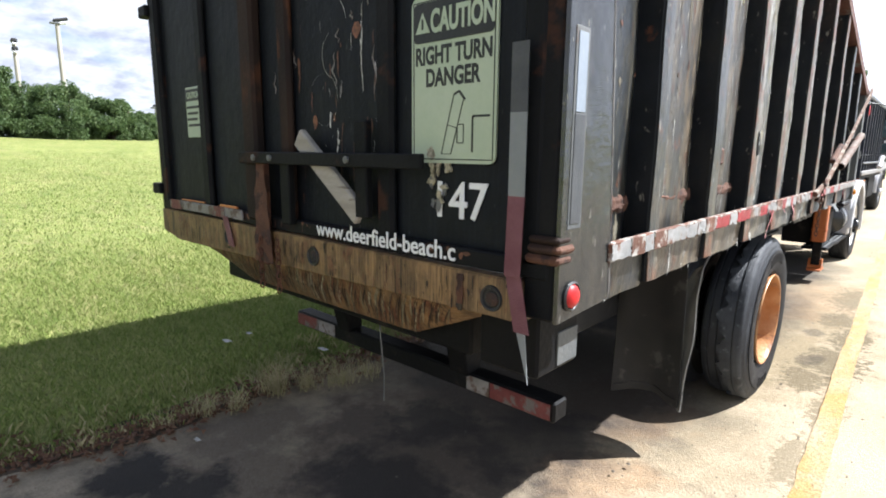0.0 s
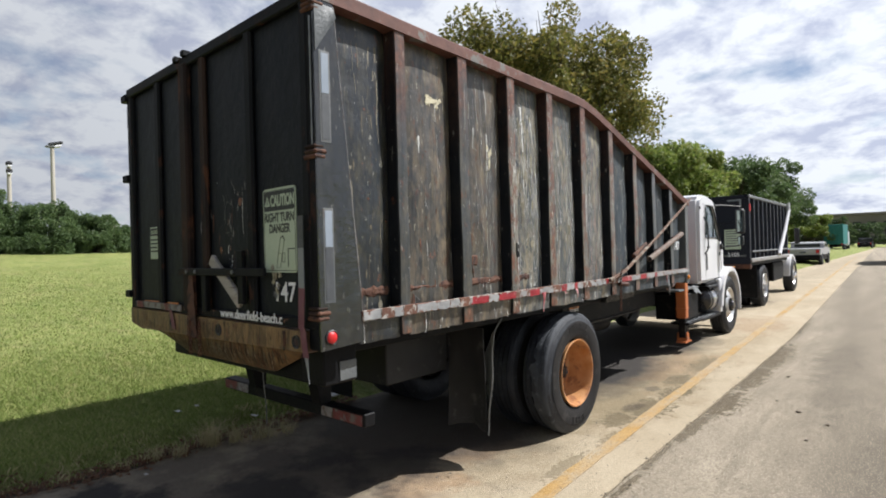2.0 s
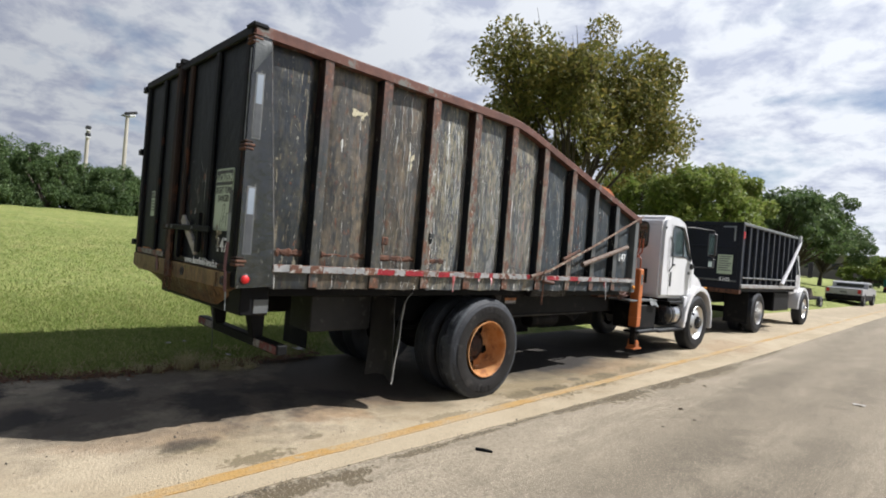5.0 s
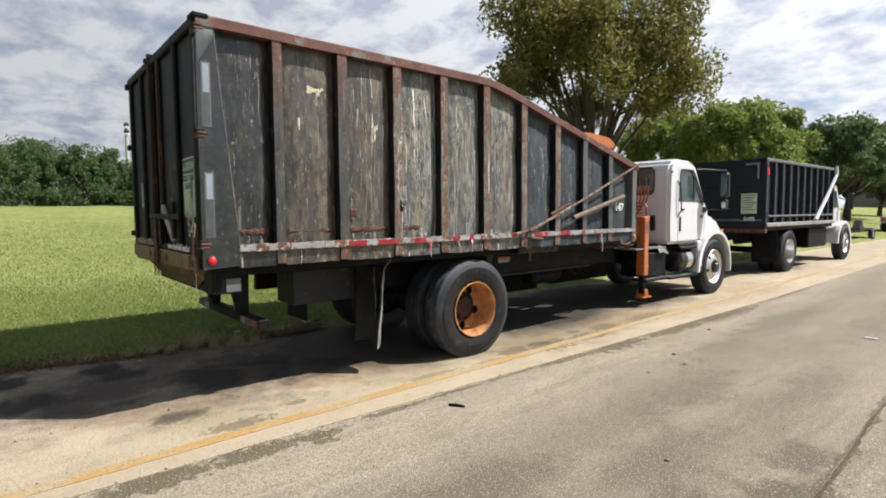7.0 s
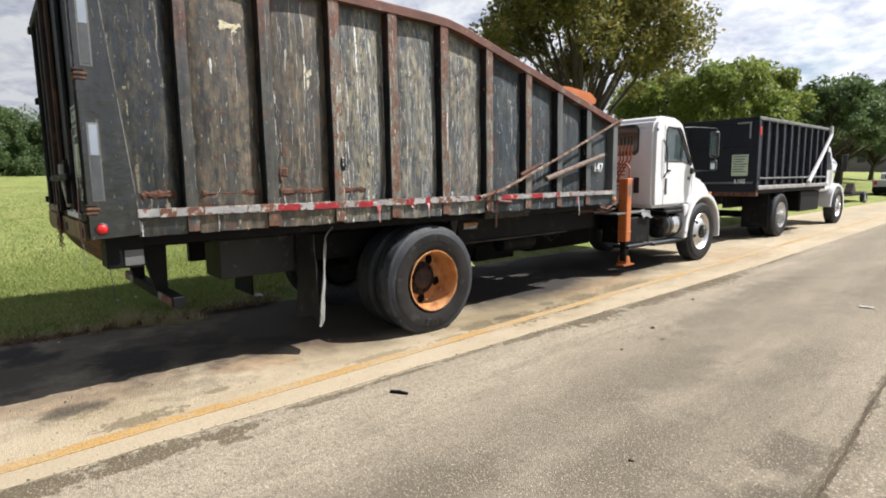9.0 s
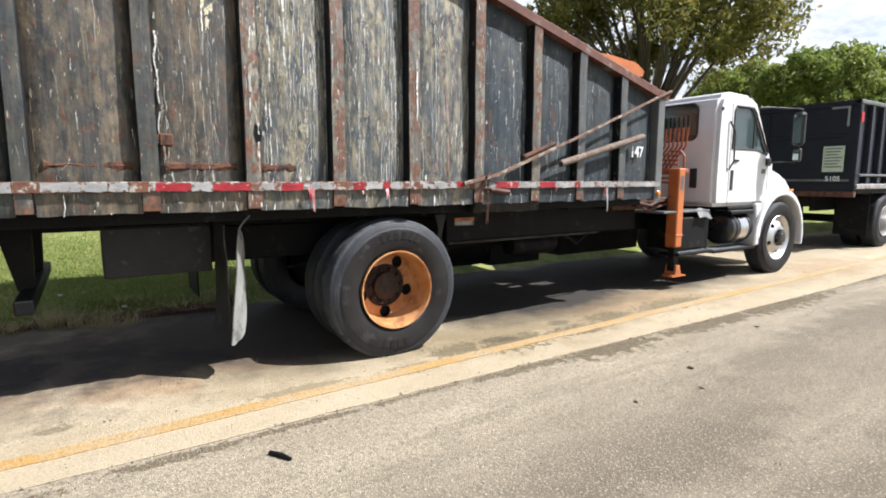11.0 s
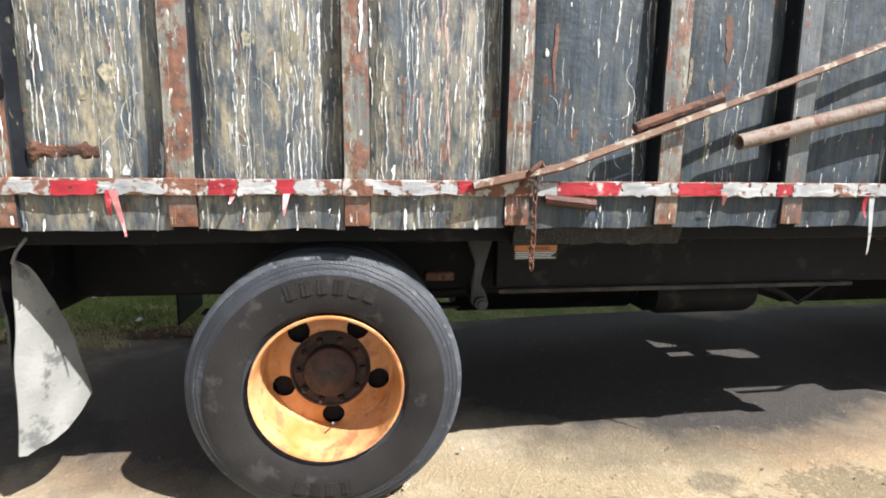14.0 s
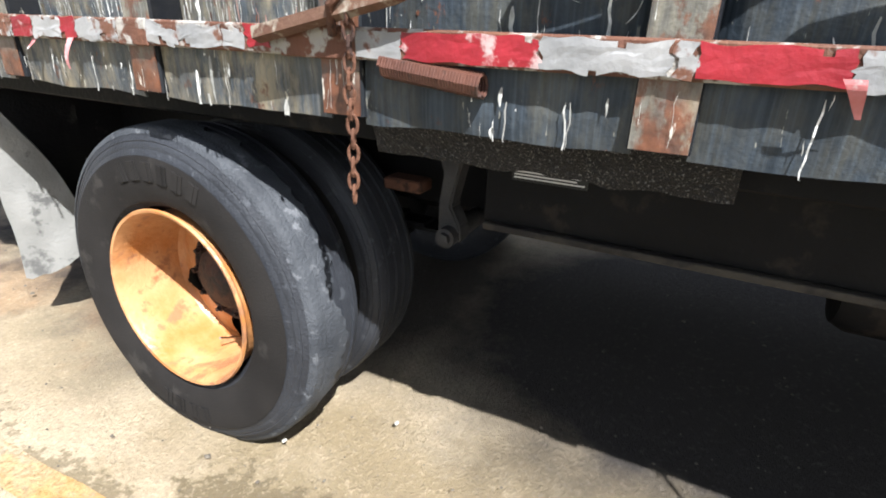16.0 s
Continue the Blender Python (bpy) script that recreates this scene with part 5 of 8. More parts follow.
def rib_bar(y0, y1, x_in, x_out, seed):
    """A folded upright, with knocked and wavy faces."""
    top = min(rim_z(y0), rim_z(y1)) - 0.06
    n = 16
    bm = bmesh.new()
    rings = []
    for k in range(n + 1):
        z = LOW + (top - LOW) * k / n
        j = 0.004 * noise.noise((seed, z * 2.5, 1)), 0.005 * noise.noise((seed, z * 3.5, 5))
        rings.append([bm.verts.new((x_in, y0 + j[0], z)), bm.verts.new((x_out - 0.008 + j[1], y0 + j[0], z)), bm.verts.new((x_out + j[1], y0 + 0.009 + j[0], z)), bm.verts.new((x_out + j[1], y1 - 0.009 + j[0], z)), bm.verts.new((x_out - 0.008 + j[1], y1 + j[0], z)), bm.verts.new((x_in, y1 + j[0], z))])
    for a, b in zip(rings, rings[1:]):
        for k in range(6):
            bm.faces.new((a[k], a[(k + 1) % 6], b[(k + 1) % 6], b[k]))
    bm.faces.new(rings[0][::-1])
    bm.faces.new(rings[-1])
    bmesh.ops.recalc_face_normals(bm, faces=bm.faces)
    return bm


edges = [REAR + 0.02] + [r + 0.045 for r in RIBS] + [FRONT - 0.04]
SHEET = (PANEL_REAR, PANEL_BROWN, PANEL_BROWN, PANEL_WORN, PANEL_WORN, PANEL_WORN, PANEL, PANEL, PANEL, PANEL)
DRIPS = (14, 30, 150, 270, 260, 260, 170, 90, 50, 30)
for k, (a, b) in enumerate(zip(edges, edges[1:])):
    sheet = part("side_panel", side_panel(a, b, X - 0.075, 1, k * 3.7), SHEET[k], truck, "", True)
    def sheet_x(y, z):
        return X - 0.075 + 0.0022 + pressed((y - a) / (b - a), y, z, k * 3.7)
    drips(sheet, DRIP_WHITE, DRIPS[k], a + 0.05, b - 0.05, sheet_x, 1.13, rim_z(b) - 0.12, 100 + k, 7, 0.16 if 2 <= k < 6 else 0.07, 10 if 3 <= k <= 6 else 2, "dried drips and scrapes of paint", (0.45, 0.45, 0.5, 0.75, 0.7, 0.7, 0.6, 0.6, 0.6, 0.6)[k])
    drips(sheet, DRIP_TAN, (80, 60, 60, 80, 60, 30, 8, 4, 2, 1)[k], a + 0.05, b - 0.05, lambda y, z: sheet_x(y, z) - 0.0008, 1.13, rim_z(b) - 0.12, 400 + k, 5, 0.10, 0, "tan smears on the paint", 1.9)
    drips(sheet, DRIP_RUST, (8, 46, 60, 40, 34, 34, 18, 12, 8, 4)[k], a + 0.05, b - 0.05, lambda y, z: sheet_x(y, z) - 0.0004, 1.13, rim_z(b) - 0.12, 500 + k, 6, 0.026, 0, "rust spots and short runs", 1.8)
    if k in (3, 4):
        drips(sheet, DRIP_CREAM, 70 if k == 3 else 34, a + 0.18, b - 0.12, lambda y, z: sheet_x(y, z) + 0.0004, 1.5, rim_z(b) - 0.2, 600 + k, 3, 0.09, 0, "cream-coloured scuffs", 2.6)
    if k == 5:
        drips(sheet, DRIP_PINK, 34, a + 0.2, b - 0.15, sheet_x, 1.25, rim_z(b) - 0.2, 300, 2, 0.16, 0, "dried pink drips of paint")
    part("side_panel", side_panel(a, b, XL + 0.075, -1, k * 2.9 + 50), PANEL, truck, "", True)
for k, (a, b) in enumerate(zip([1.68] + [r + 0.088 for r in RIBS], [r + 0.004 for r in RIBS] + [FRONT - 0.08])):
    foot = part("foot_plate", grid_sheet(24, 5, lambda u, v: Vector((X - 0.014 - 0.008 * (1 - v) * (1 - v) + 0.005 * noise.noise(((a + (b - a) * u) * 7, v * 2, k)), a + (b - a) * u, 1.088 + 0.010 * noise.noise(((a + (b - a) * u) * 6, 3, k)) * (1 - v) + 0.128 * v)), Vector((-0.006, 0, 0))), SHEET[k], truck, "scuffed lower edge strip of the side", True)
    drips(foot, DRIP_WHITE, (4, 6, 14, 22, 26, 26, 14, 8, 5, 3)[k], a + 0.015, b - 0.015, lambda y, z: X - 0.0068, 1.105, 1.205, 700 + k, 5, 0.045)
for k, y in enumerate(RIBS):
    w = 0.094 if k else 0.080
    rib = part("rib", rib_bar(y, y + w, X - 0.135, X, k * 5.1), RIB_SIDE_SHADE, truck, "dark upright rib")
    seed, top = k * 5.1, min(rim_z(y), rim_z(y + w)) - 0.062
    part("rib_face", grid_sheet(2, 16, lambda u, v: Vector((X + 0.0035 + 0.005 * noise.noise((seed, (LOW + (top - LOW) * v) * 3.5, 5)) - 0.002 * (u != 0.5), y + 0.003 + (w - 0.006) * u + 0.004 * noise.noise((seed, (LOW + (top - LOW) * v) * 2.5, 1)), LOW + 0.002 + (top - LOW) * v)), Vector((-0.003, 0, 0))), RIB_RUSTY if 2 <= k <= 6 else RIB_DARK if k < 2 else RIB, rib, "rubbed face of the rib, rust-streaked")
    drips(rib, DRIP_WHITE, (6, 12, 80, 30, 34, 44, 20, 10, 6)[k], y + 0.008, y + w - 0.008, lambda y, z: X + 0.0075 + 0.005 * noise.noise((seed, z * 3.5, 5)), 1.13, rim_z(y) - 0.15, 200 + k, 3, 0.07, 0, "dried drips and scrapes of paint", 0.5)
    part("rib", rib_bar(y, y + w, XL + 0.085, XL, k * 4.3 + 9), RIB, truck)
for x0, x1 in ((X - 0.09, X + 0.004), (XL - 0.004, XL + 0.09)):
    part("front_post", boxed(x0, x1, FRONT - 0.085, FRONT + 0.02, LOW - 0.03, TOP_FRONT - 0.02, 0.006), STEEL_GREY, truck, "grey front corner post")
# upper rail: level, then running down to the front
for side in (0, 1):
    xo, xi = (X + 0.012, X - 0.10) if side == 0 else (XL - 0.012, XL + 0.10)
    bm = bmesh.new()
    rings = []
    for k in range(41):
        y = REAR + (FRONT + 0.06 - REAR) * k / 40
        z = rim_z(min(y, FRONT)) + 0.004 * noise.noise((y * 2, side, 0))
        if abs(y - BEND) < 0.25:
            z -= 0.012 * (1 - abs(y - BEND) / 0.25)
        rings.append([bm.verts.new((xo, y, z - 0.078)), bm.verts.new((xo, y, z - 0.010)), bm.verts.new((xo + (xi - xo) * 0.08, y, z)), bm.verts.new((xi, y, z)), bm.verts.new((xi, y, z - 0.075))])
    for a, b in zip(rings, rings[1:]):
        for k in range(5):
            bm.faces.new((a[k], a[(k + 1) % 5], b[(k + 1) % 5], b[k]))
    bm.faces.new(rings[0])
    bm.faces.new(rings[-1][::-1])
    bmesh.ops.recalc_face_normals(bm, faces=bm.faces)
    part("top_rail", bm, RAIL_RUST, truck, "rusted top rail of the box", True)
part("front_wall", boxed(XL + 0.05, X - 0.05, FRONT - 0.06, FRONT - 0.04, LOW, TOP_FRONT - 0.03), PANEL, truck)
part("box_floor", boxed(XL + 0.03, X - 0.055, REAR + 0.1, FRONT, LOW + 0.015, LOW + 0.05), STEEL_BLACK, truck)

# corner plate at the rear: wide at the foot, narrow at the head
for x, out in ((X + 0.006, 1), (XL - 0.006, -1)):
    part("corner_plate", prism(bmesh.new(), [(REAR - 0.005, LOW - 0.01), (1.685, LOW + 0.005), (1.675, 1.30), (1.60, 2.1), (1.535, TOP - 0.075), (REAR - 0.005, TOP - 0.075)], "x", x - 0.010 * out, x + 0.002 * out), CORNER, truck, "grey tapered corner plate")
    part("corner_post", boxed(min(x - 0.1 * out, x - 0.012 * out), max(x - 0.1 * out, x - 0.012 * out), REAR - 0.006, REAR + 0.10, LOW - 0.01, TOP - 0.09, 0.008), DOOR_FRAME, truck)
part("plate_seam", tube(bmesh.new(), [(X + 0.0075, 1.688, 1.12), (X + 0.0075, 1.679, 1.30), (X + 0.0075, 1.645, 1.66), (X + 0.0075, 1.604, 2.1), (X + 0.0075, 1.572, 2.42), (X + 0.0075, 1.540, TOP - 0.09)], [0.003, 0.0022, 0.0030, 0.0018, 0.0028, 0.002], 5), TAPE_DIRTY_WHITE, truck, "pale worn weld along the corner plate")
# bent lip at the top of the corner
part("torn_lip", grid_sheet(6, 3, lambda u, v: Vector((X + 0.012 + 0.03 * u * v, REAR + 0.0 + 0.11 * v, TOP - 0.10 - 0.24 * u * (1 - v * 0.75))), Vector((-0.004, 0, 0))), STEEL_GREY, truck, "bent pale steel lip at the top corner")
part("corner_cap", boxed(X - 0.10, X + 0.022, REAR - 0.03, REAR + 0.09, TOP - 0.03, TOP + 0.008, 0.012), DOOR_FRAME, truck)

# reflective strips on the corner plate
for z0, zm, z1 in ((2.13, 2.36, 2.56), (1.335, 1.60, 1.78)):
    part("reflector_strip", boxed(X + 0.006, X + 0.0115, 1.452, 1.496, zm, z1, 0.001), TAPE_PALE, truck, "white reflective strip")
    part("reflector_strip", boxed(X + 0.006, X + 0.0115, 1.450, 1.498, z0, zm - 0.003, 0.001), TAPE_DARK, truck, "faded grey reflective strip")
    part("strip_frame", boxed(X + 0.0058, X + 0.0095, 1.442, 1.506, z0 - 0.012, z1 + 0.012, 0.001), STEEL_GREY, truck)


def tail_lamp(x, out):
    prof = [(0.030, 0.0), (0.030, 0.007), (0.027, 0.010), (0.023, 0.014), (0.013, 0.017), (0.001, 0.018)]
    ring = [(0.037, 0.0), (0.039, 0.005), (0.034, 0.009), (0.030, 0.005)]
    bm = lathe(bmesh.new(), [(r, a * out) for r, a in prof], 28, (x, 1.476, 1.152))
    ob = part("tail_lamp", bm, RED_LENS, truck, "round red side lamp", True)
    part("lamp_ring", lathe(bmesh.new(), [(r, a * out) for r, a in ring], 28, (x, 1.476, 1.152)), BLACK_PLASTIC, ob, "", True)


tail_lamp(X + 0.008, 1)
tail_lamp(XL - 0.008, -1)


def door_hinge(z):
    """Strap hinge at the rear corner: two worn leaves and a knuckle."""
    base = part("hinge", boxed(X - 0.085, X + 0.013, REAR - 0.022, REAR + 0.050, z - 0.038, z - 0.015, 0.008), RUST, truck, "rusted strap hinge")
    part("hinge_leaf", boxed(X - 0.080, X + 0.016, REAR - 0.020, REAR + 0.058, z - 0.012, z + 0.010, 0.008), RUST, base)
    part("hinge_leaf", boxed(X - 0.075, X + 0.012, REAR - 0.022, REAR + 0.042, z + 0.013, z + 0.032, 0.007), GATE_RUST, base)


for z in (1.275, 2.072, 2.80):
    door_hinge(z)
part("welding_wire", tube(bmesh.new(), [(X - 0.010, REAR - 0.016, 2.10 + 0.07 * k) for k in range(10)], [0.003 + 0.002 * (k % 2) for k in range(10)], 5), TAPE_GREY, truck)

# side rail with its reflective tape
part("side_rail", boxed(X - 0.004, X + 0.016, 1.672, FRONT - 0.03, 1.208, 1.264, 0.004), RAIL_WORN, truck, "battered rusty side rail under the tape")


def tape(y0, y1, material, seed, ragged=0.5):
    """A piece of tape with torn ends, bitten edges and lifted creases."""
    n = max(4, int((y1 - y0) / 0.012))
    def spot(u, v):
        y = y0 + (y1 - y0) * u + (0.014 * noise.noise((v * 9, seed, 0)) if u in (0.0, 1.0) else 0)
        z = 1.212 + 0.047 * v + ragged * 0.008 * noise.noise((y * 20, v * 2.5, seed))
        lift = 0.0175 + ragged * (0.0022 * abs(noise.noise((y * 14, v * 2, seed + 4))) + 0.0010 * abs(noise.noise((y * 60, v * 6, seed))))
        return Vector((X + lift, y, z))
    bm = grid_sheet(n, 6, spot)
    bm.faces.ensure_lookup_table()
    gone = []
    for f in bm.faces:
        p = f.calc_center_median()
        edge = abs((p.z - 1.2355) / 0.0235)
        if noise.noise((p.y * 28, p.z * 28, seed)) + 0.5 * noise.noise((p.y * 75, p.z * 75, seed)) > 1.0 - ragged * (0.12 + 0.42 * edge):
            gone.append(f)
    if len(gone) < len(bm.faces) * 0.7:
        bmesh.ops.delete(bm, geom=gone, context="FACES")
    got = bmesh.ops.extrude_face_region(bm, geom=bm.faces[:])
    bmesh.ops.translate(bm, verts=[g for g in got["geom"] if isinstance(g, bmesh.types.BMVert)], vec=Vector((-0.0012, 0, 0)))
    return part("reflective_tape", bm, material, truck, "torn red reflective tape" if material is TAPE_RED else "torn white reflective tape")


TAPE_FADED = worn("faded_pink_tape", (0.36, 0.10, 0.10), (0.46, 0.22, 0.22), 0.6, 0, 14, 80, (0.46, 0.40, 0.38), 0.55, 16, 0.2)
RED_AT = ((2.60, 2.78), (2.90, 3.11), (3.30, 3.44), (3.78, 3.87), (4.00, 4.06), (4.63, 4.69), (5.00, 5.25), (5.48, 5.66), (5.90, 5.965))
RUST_AT = ((1.80, 1.90), (1.97, 2.08), (2.47, 2.57), (3.64, 3.745), (4.22, 4.325), (4.72, 4.90))
for k, (a, b) in enumerate(RED_AT):
    tape(a, b, TAPE_RED, k * 3.3, 1.5 if 3.5 < a < 4.8 else 1.0)
for k, (a, b) in enumerate(RUST_AT):
    part("rust_patch", boxed(X + 0.012, X + 0.0195, a, b, 1.206, 1.266, 0.003), RAIL_WORN, truck, "rust patch where the tape is gone")
stops = sorted([*RED_AT, *RUST_AT])
at = 1.674
for k, (a, b) in enumerate(stops + [(FRONT - 0.03, FRONT)]):
    y = at
    while y < a - 0.03:
        stop = min(a, y + random.Random(k).uniform(0.16, 0.30))
        tape(y + 0.003, stop - 0.003, TAPE_WHITE, 60 + k + y, 1.55 if 3.4 < y < 4.9 else 1.25 if y > 4.9 else 1.05)
        y = stop
    at = b


def hanging_shred(y, length, material, seed, wide=0.026):
    def spot(u, v):
        z = 1.225 - length * u
        w = wide * (1 - 0.75 * u)
        return Vector((X + 0.022 + 0.014 * math.sin(u * 3 + seed), y + w * (v - 0.5) + 0.02 * u * math.sin(seed), z))
    part("tape_shred", grid_sheet(8, 2, spot, Vector((-0.001, 0, 0))), material, truck, "loose hanging shred of tape")


for k, (y, l, m) in enumerate(((3.475, 0.085, TAPE_RED), (3.49, 0.155, TAPE_FADED), (3.86, 0.045, TAPE_FADED), (4.035, 0.085, TAPE_FADED), (5.66, 0.05, TAPE_FADED), (6.31, 0.10, TAPE_RED), (6.34, 0.25, TAPE_WHITE))):
    hanging_shred(y, l, m, k * 1.9)
# rust tubes low on the panels
for k, (a, b) in enumerate(((1.72, 1.93), (2.10, 2.50), (2.66, 3.05), (3.20, 3.42))):
    part("rust_scar", grid_sheet(16, 4, lambda u, v: Vector((X - 0.066 + 0.007 * math.sin(math.pi * v) + 0.006 * noise.noise((u * 9, v * 3, k)), a + (b - a) * u, 1.352 + (v - 0.5) * 0.072 * (0.7 + 0.5 * noise.noise((u * 7, 0, k))) + 0.008 * noise.noise((u * 5, 4, k)))), Vector((-0.012, 0, 0))), RUST, truck, "rough line of rust along the panel foot")
part("torn_hole", prism(bmesh.new(), [(3.155, 1.50), (3.185, 1.51), (3.19, 1.56), (3.178, 1.60), (3.150, 1.61), (3.142, 1.55)], "x", X + 0.002, X + 0.0085), STEEL_BLACK, truck, "small dark torn hole in a rib")


hook = part("tarp_hook", boxed(X - 0.06, X - 0.008, 2.632, 2.706, 1.462, 1.532, 0.008), RUST, truck, "rusted tarp hook on a panel")
part("hook_prong", tube(bmesh.new(), [(X - 0.02, 2.655, 1.465), (X - 0.014, 2.655, 1.42), (X - 0.012, 2.660, 1.385)], [0.009, 0.008, 0.005], 7), RUST_PALE, hook)
part("hook_plate", boxed(X - 0.055, X - 0.012, 2.61, 2.634, 1.49, 1.525, 0.004), RUST, hook)


def splash(name, y, z, w, h, seed, material, label):
    """A thin splash of paint with a ragged outline."""
    out = []
    for k in range(40):
        t = 2 * math.pi * k / 40
        r = 1 + 0.9 * noise.noise((1.3 * math.cos(t) + seed, 1.3 * math.sin(t), seed)) + 0.6 * noise.noise((5 * math.cos(t), 5 * math.sin(t), seed))
        out.append((y + w * r * math.cos(t), z + h * r * math.sin(t)))
    k = 1 if y < 2.575 else 2
    face = X - 0.075 + pressed((y - edges[k]) / (edges[k + 1] - edges[k]), y, z, k * 3.7)
    part(name, prism(bmesh.new(), out, "x", face - 0.004, face + 0.0028), material, truck, label)


rng = random.Random(12)
for k in range(11):
    splash("paint_splash", 2.29 + 0.13 * rng.random(), 2.475 + 0.05 * rng.random(), rng.uniform(0.009, 0.034), rng.uniform(0.007, 0.022), 2.0 + 3.1 * k, SPLASH_CREAM, "pale splash of paint on a panel")
for k in range(5):
    splash("paint_splash", 2.90 + 0.05 * rng.random(), 2.16 + 0.14 * rng.random(), rng.uniform(0.005, 0.012), rng.uniform(0.012, 0.035), 40.0 + 3.1 * k, SPLASH_CREAM, "pale splash of paint on a panel")

# unit number on the front bay
part("unit_number", lettering("147", 0.145, Matrix.Translation((X - 0.034, 6.80, 1.500)) @ SIDE, 0.006, 0.9), INK_WHITE, truck, "white painted unit number")
part("marker_lamp", lathe(bmesh.new(), [(0.028, 0.0), (0.028, 0.012), (0.02, 0.02), (0.001, 0.023)], 20, (X + 0.006, FRONT - 0.035, 1.145)), AMBER_LENS, truck, "round amber marker lamp", True)

# ---- tailgate ----
gate = part("tailgate", boxed(XL + 0.05, X - 0.02, REAR + 0.02, REAR + 0.035, 1.20, TOP - 0.03), DOOR, truck, "dark slate tailgate with upright ribs")
for x, w in ((-3.10, 0.06), (-2.60, 0.075), (-2.14, 0.10), (-1.90, 0.075), (-1.34, 0.075), (-0.80, 0.07)):
    part("gate_rib", boxed(x - w / 2, x + w / 2, REAR - 0.012 if abs(x + 2.14) > 0.01 else REAR - 0.03, REAR + 0.02, 1.22, TOP - 0.05, 0.012), GATE_RUST if -2.2 < x < -1.8 else DOOR_FRAME, gate)
part("gate_top", boxed(XL + 0.01, X - 0.02, REAR - 0.018, REAR + 0.02, TOP - 0.075, TOP - 0.005, 0.008), DOOR_FRAME, gate)
part("gate_foot", boxed(XL + 0.03, X - 0.02, REAR - 0.012, REAR + 0.02, 1.195, 1.245, 0.005), DOOR_FRAME, gate)
for x, z in ((-2.22, TOP + 0.0), (-2.10, TOP + 0.012)):
    part("gate_knob", boxed(x - 0.022, x + 0.022, REAR - 0.04, REAR + 0.02, z - 0.03, z + 0.010, 0.005), DOOR_FRAME, gate)
latch = part("latch_bar", boxed(-2.18, -1.13, REAR - 0.060, REAR - 0.040, 1.455, 1.50, 0.004), DOOR_FRAME, gate, "dark flat latch bar across the gate")
for x in (-2.05, -1.93, -1.46):
    part("bolt", lathe(bmesh.new(), [(0.012, 0.0), (0.012, -0.008), (0.001, -0.010)], 8, (x, REAR - 0.060, 1.478), axis="y"), STEEL_GREY, latch)
for x, z0, z1 in ((-1.87, 1.23, 1.50), (-1.42, 1.295, 1.60), (-2.05, 1.05, 1.50)):
    part("latch_post", boxed(x - 0.03, x + 0.03, REAR - 0.040, REAR - 0.012, z0, z1, 0.004), DOOR_FRAME if x > -2 else RUST, gate)
way = Matrix.Translation((-1.61, REAR - 0.024, 1.425)) @ Matrix.Rotation(radians(37), 4, "Y")
part("jammed_plank", boxed(-0.215, 0.215, -0.014, 0.014, -0.036, 0.036, 0.006, way), WOOD_PALE, gate, "pale weathered plank jammed behind the latch bar")
for k, (x, z, h) in enumerate(((-1.62, 1.72, 0.11), (-1.60, 1.86, 0.05), (-1.41, 1.66, 0.17), (-1.52, 1.92, 0.03), (-2.0, 1.72, 0.08), (-1.86, 1.80, 0.07), (-1.585, 1.68, 0.06), (-1.44, 1.95, 0.05))):
    on_post = abs(x + 1.41) < 0.02
    part("scrape", grid_sheet(2, 14, lambda u, v: Vector((x + (0.004 + 0.014 * abs(noise.noise((v * 4.3, k, 5)))) * (u - 0.5) * math.sin(math.pi * min(0.97, 0.03 + v)) + 0.022 * noise.noise((v * 3.1, k, 0)), REAR - (0.0415 if on_post and z + h * v < 1.60 else -0.0185), z + h * v)), Vector((0, -0.0012, 0))), TAPE_DIRTY_WHITE, gate, "pale scrape in the paint")
rng = random.Random(77)
for k in range(18):
    x, z = -1.165 + 0.075 * rng.random(), 1.345 + 0.16 * rng.random()
    w, h, seed = rng.uniform(0.004, 0.016), rng.uniform(0.005, 0.020), 5.0 + 2.7 * k
    out = [(x + w * (1 + 0.9 * noise.noise((2 * math.cos(a) + seed, 2 * math.sin(a), seed))) * math.cos(a), z + h * (1 + 0.9 * noise.noise((2 * math.cos(a), 2 * math.sin(a) + seed, 3))) * math.sin(a)) for a in (2 * math.pi * q / 18 for q in range(18))]
    part("paint_blot", prism(bmesh.new(), out, "y", REAR + 0.0128 - 0.0001 * k, REAR + 0.0190), DRIP_CREAM if k % 3 else STEEL_GREY, gate, "ragged patch of pale overspray")

# caution sign
sign = part("caution_sign", prism(bmesh.new(), rounded(-1.236, -0.925, 1.474, 1.928, 0.022), "y", REAR + 0.0115, REAR + 0.0185), SIGN_FACE, gate, "pale green caution sign for right turns")

def across(x):
    """The sign's own width, from its left edge."""
    return -1.236 + 0.904 * (x + 1.232)


part("sign_header", prism(bmesh.new(), rounded(across(-1.220), across(-0.900), 1.806, 1.912, 0.014), "y", REAR + 0.0095, REAR + 0.0112), INK, sign, "black header band")
part("sign_word", lettering("CAUTION", 0.083, Matrix.Translation((across(-1.022), REAR + 0.0090, 1.832)) @ BACK, 0.0006, 0.60, 0.035), SIGN_FACE, sign, "pale lettering")
for text, z, size, q in (("RIGHT TURN", 1.748, 0.066, 0.72), ("DANGER", 1.688, 0.066, 0.74)):
    part("sign_word", lettering(text, size, Matrix.Translation((across(-1.060), REAR + 0.0112, z)) @ BACK, 0.0006, q, 0.035), INK, sign, "black lettering")
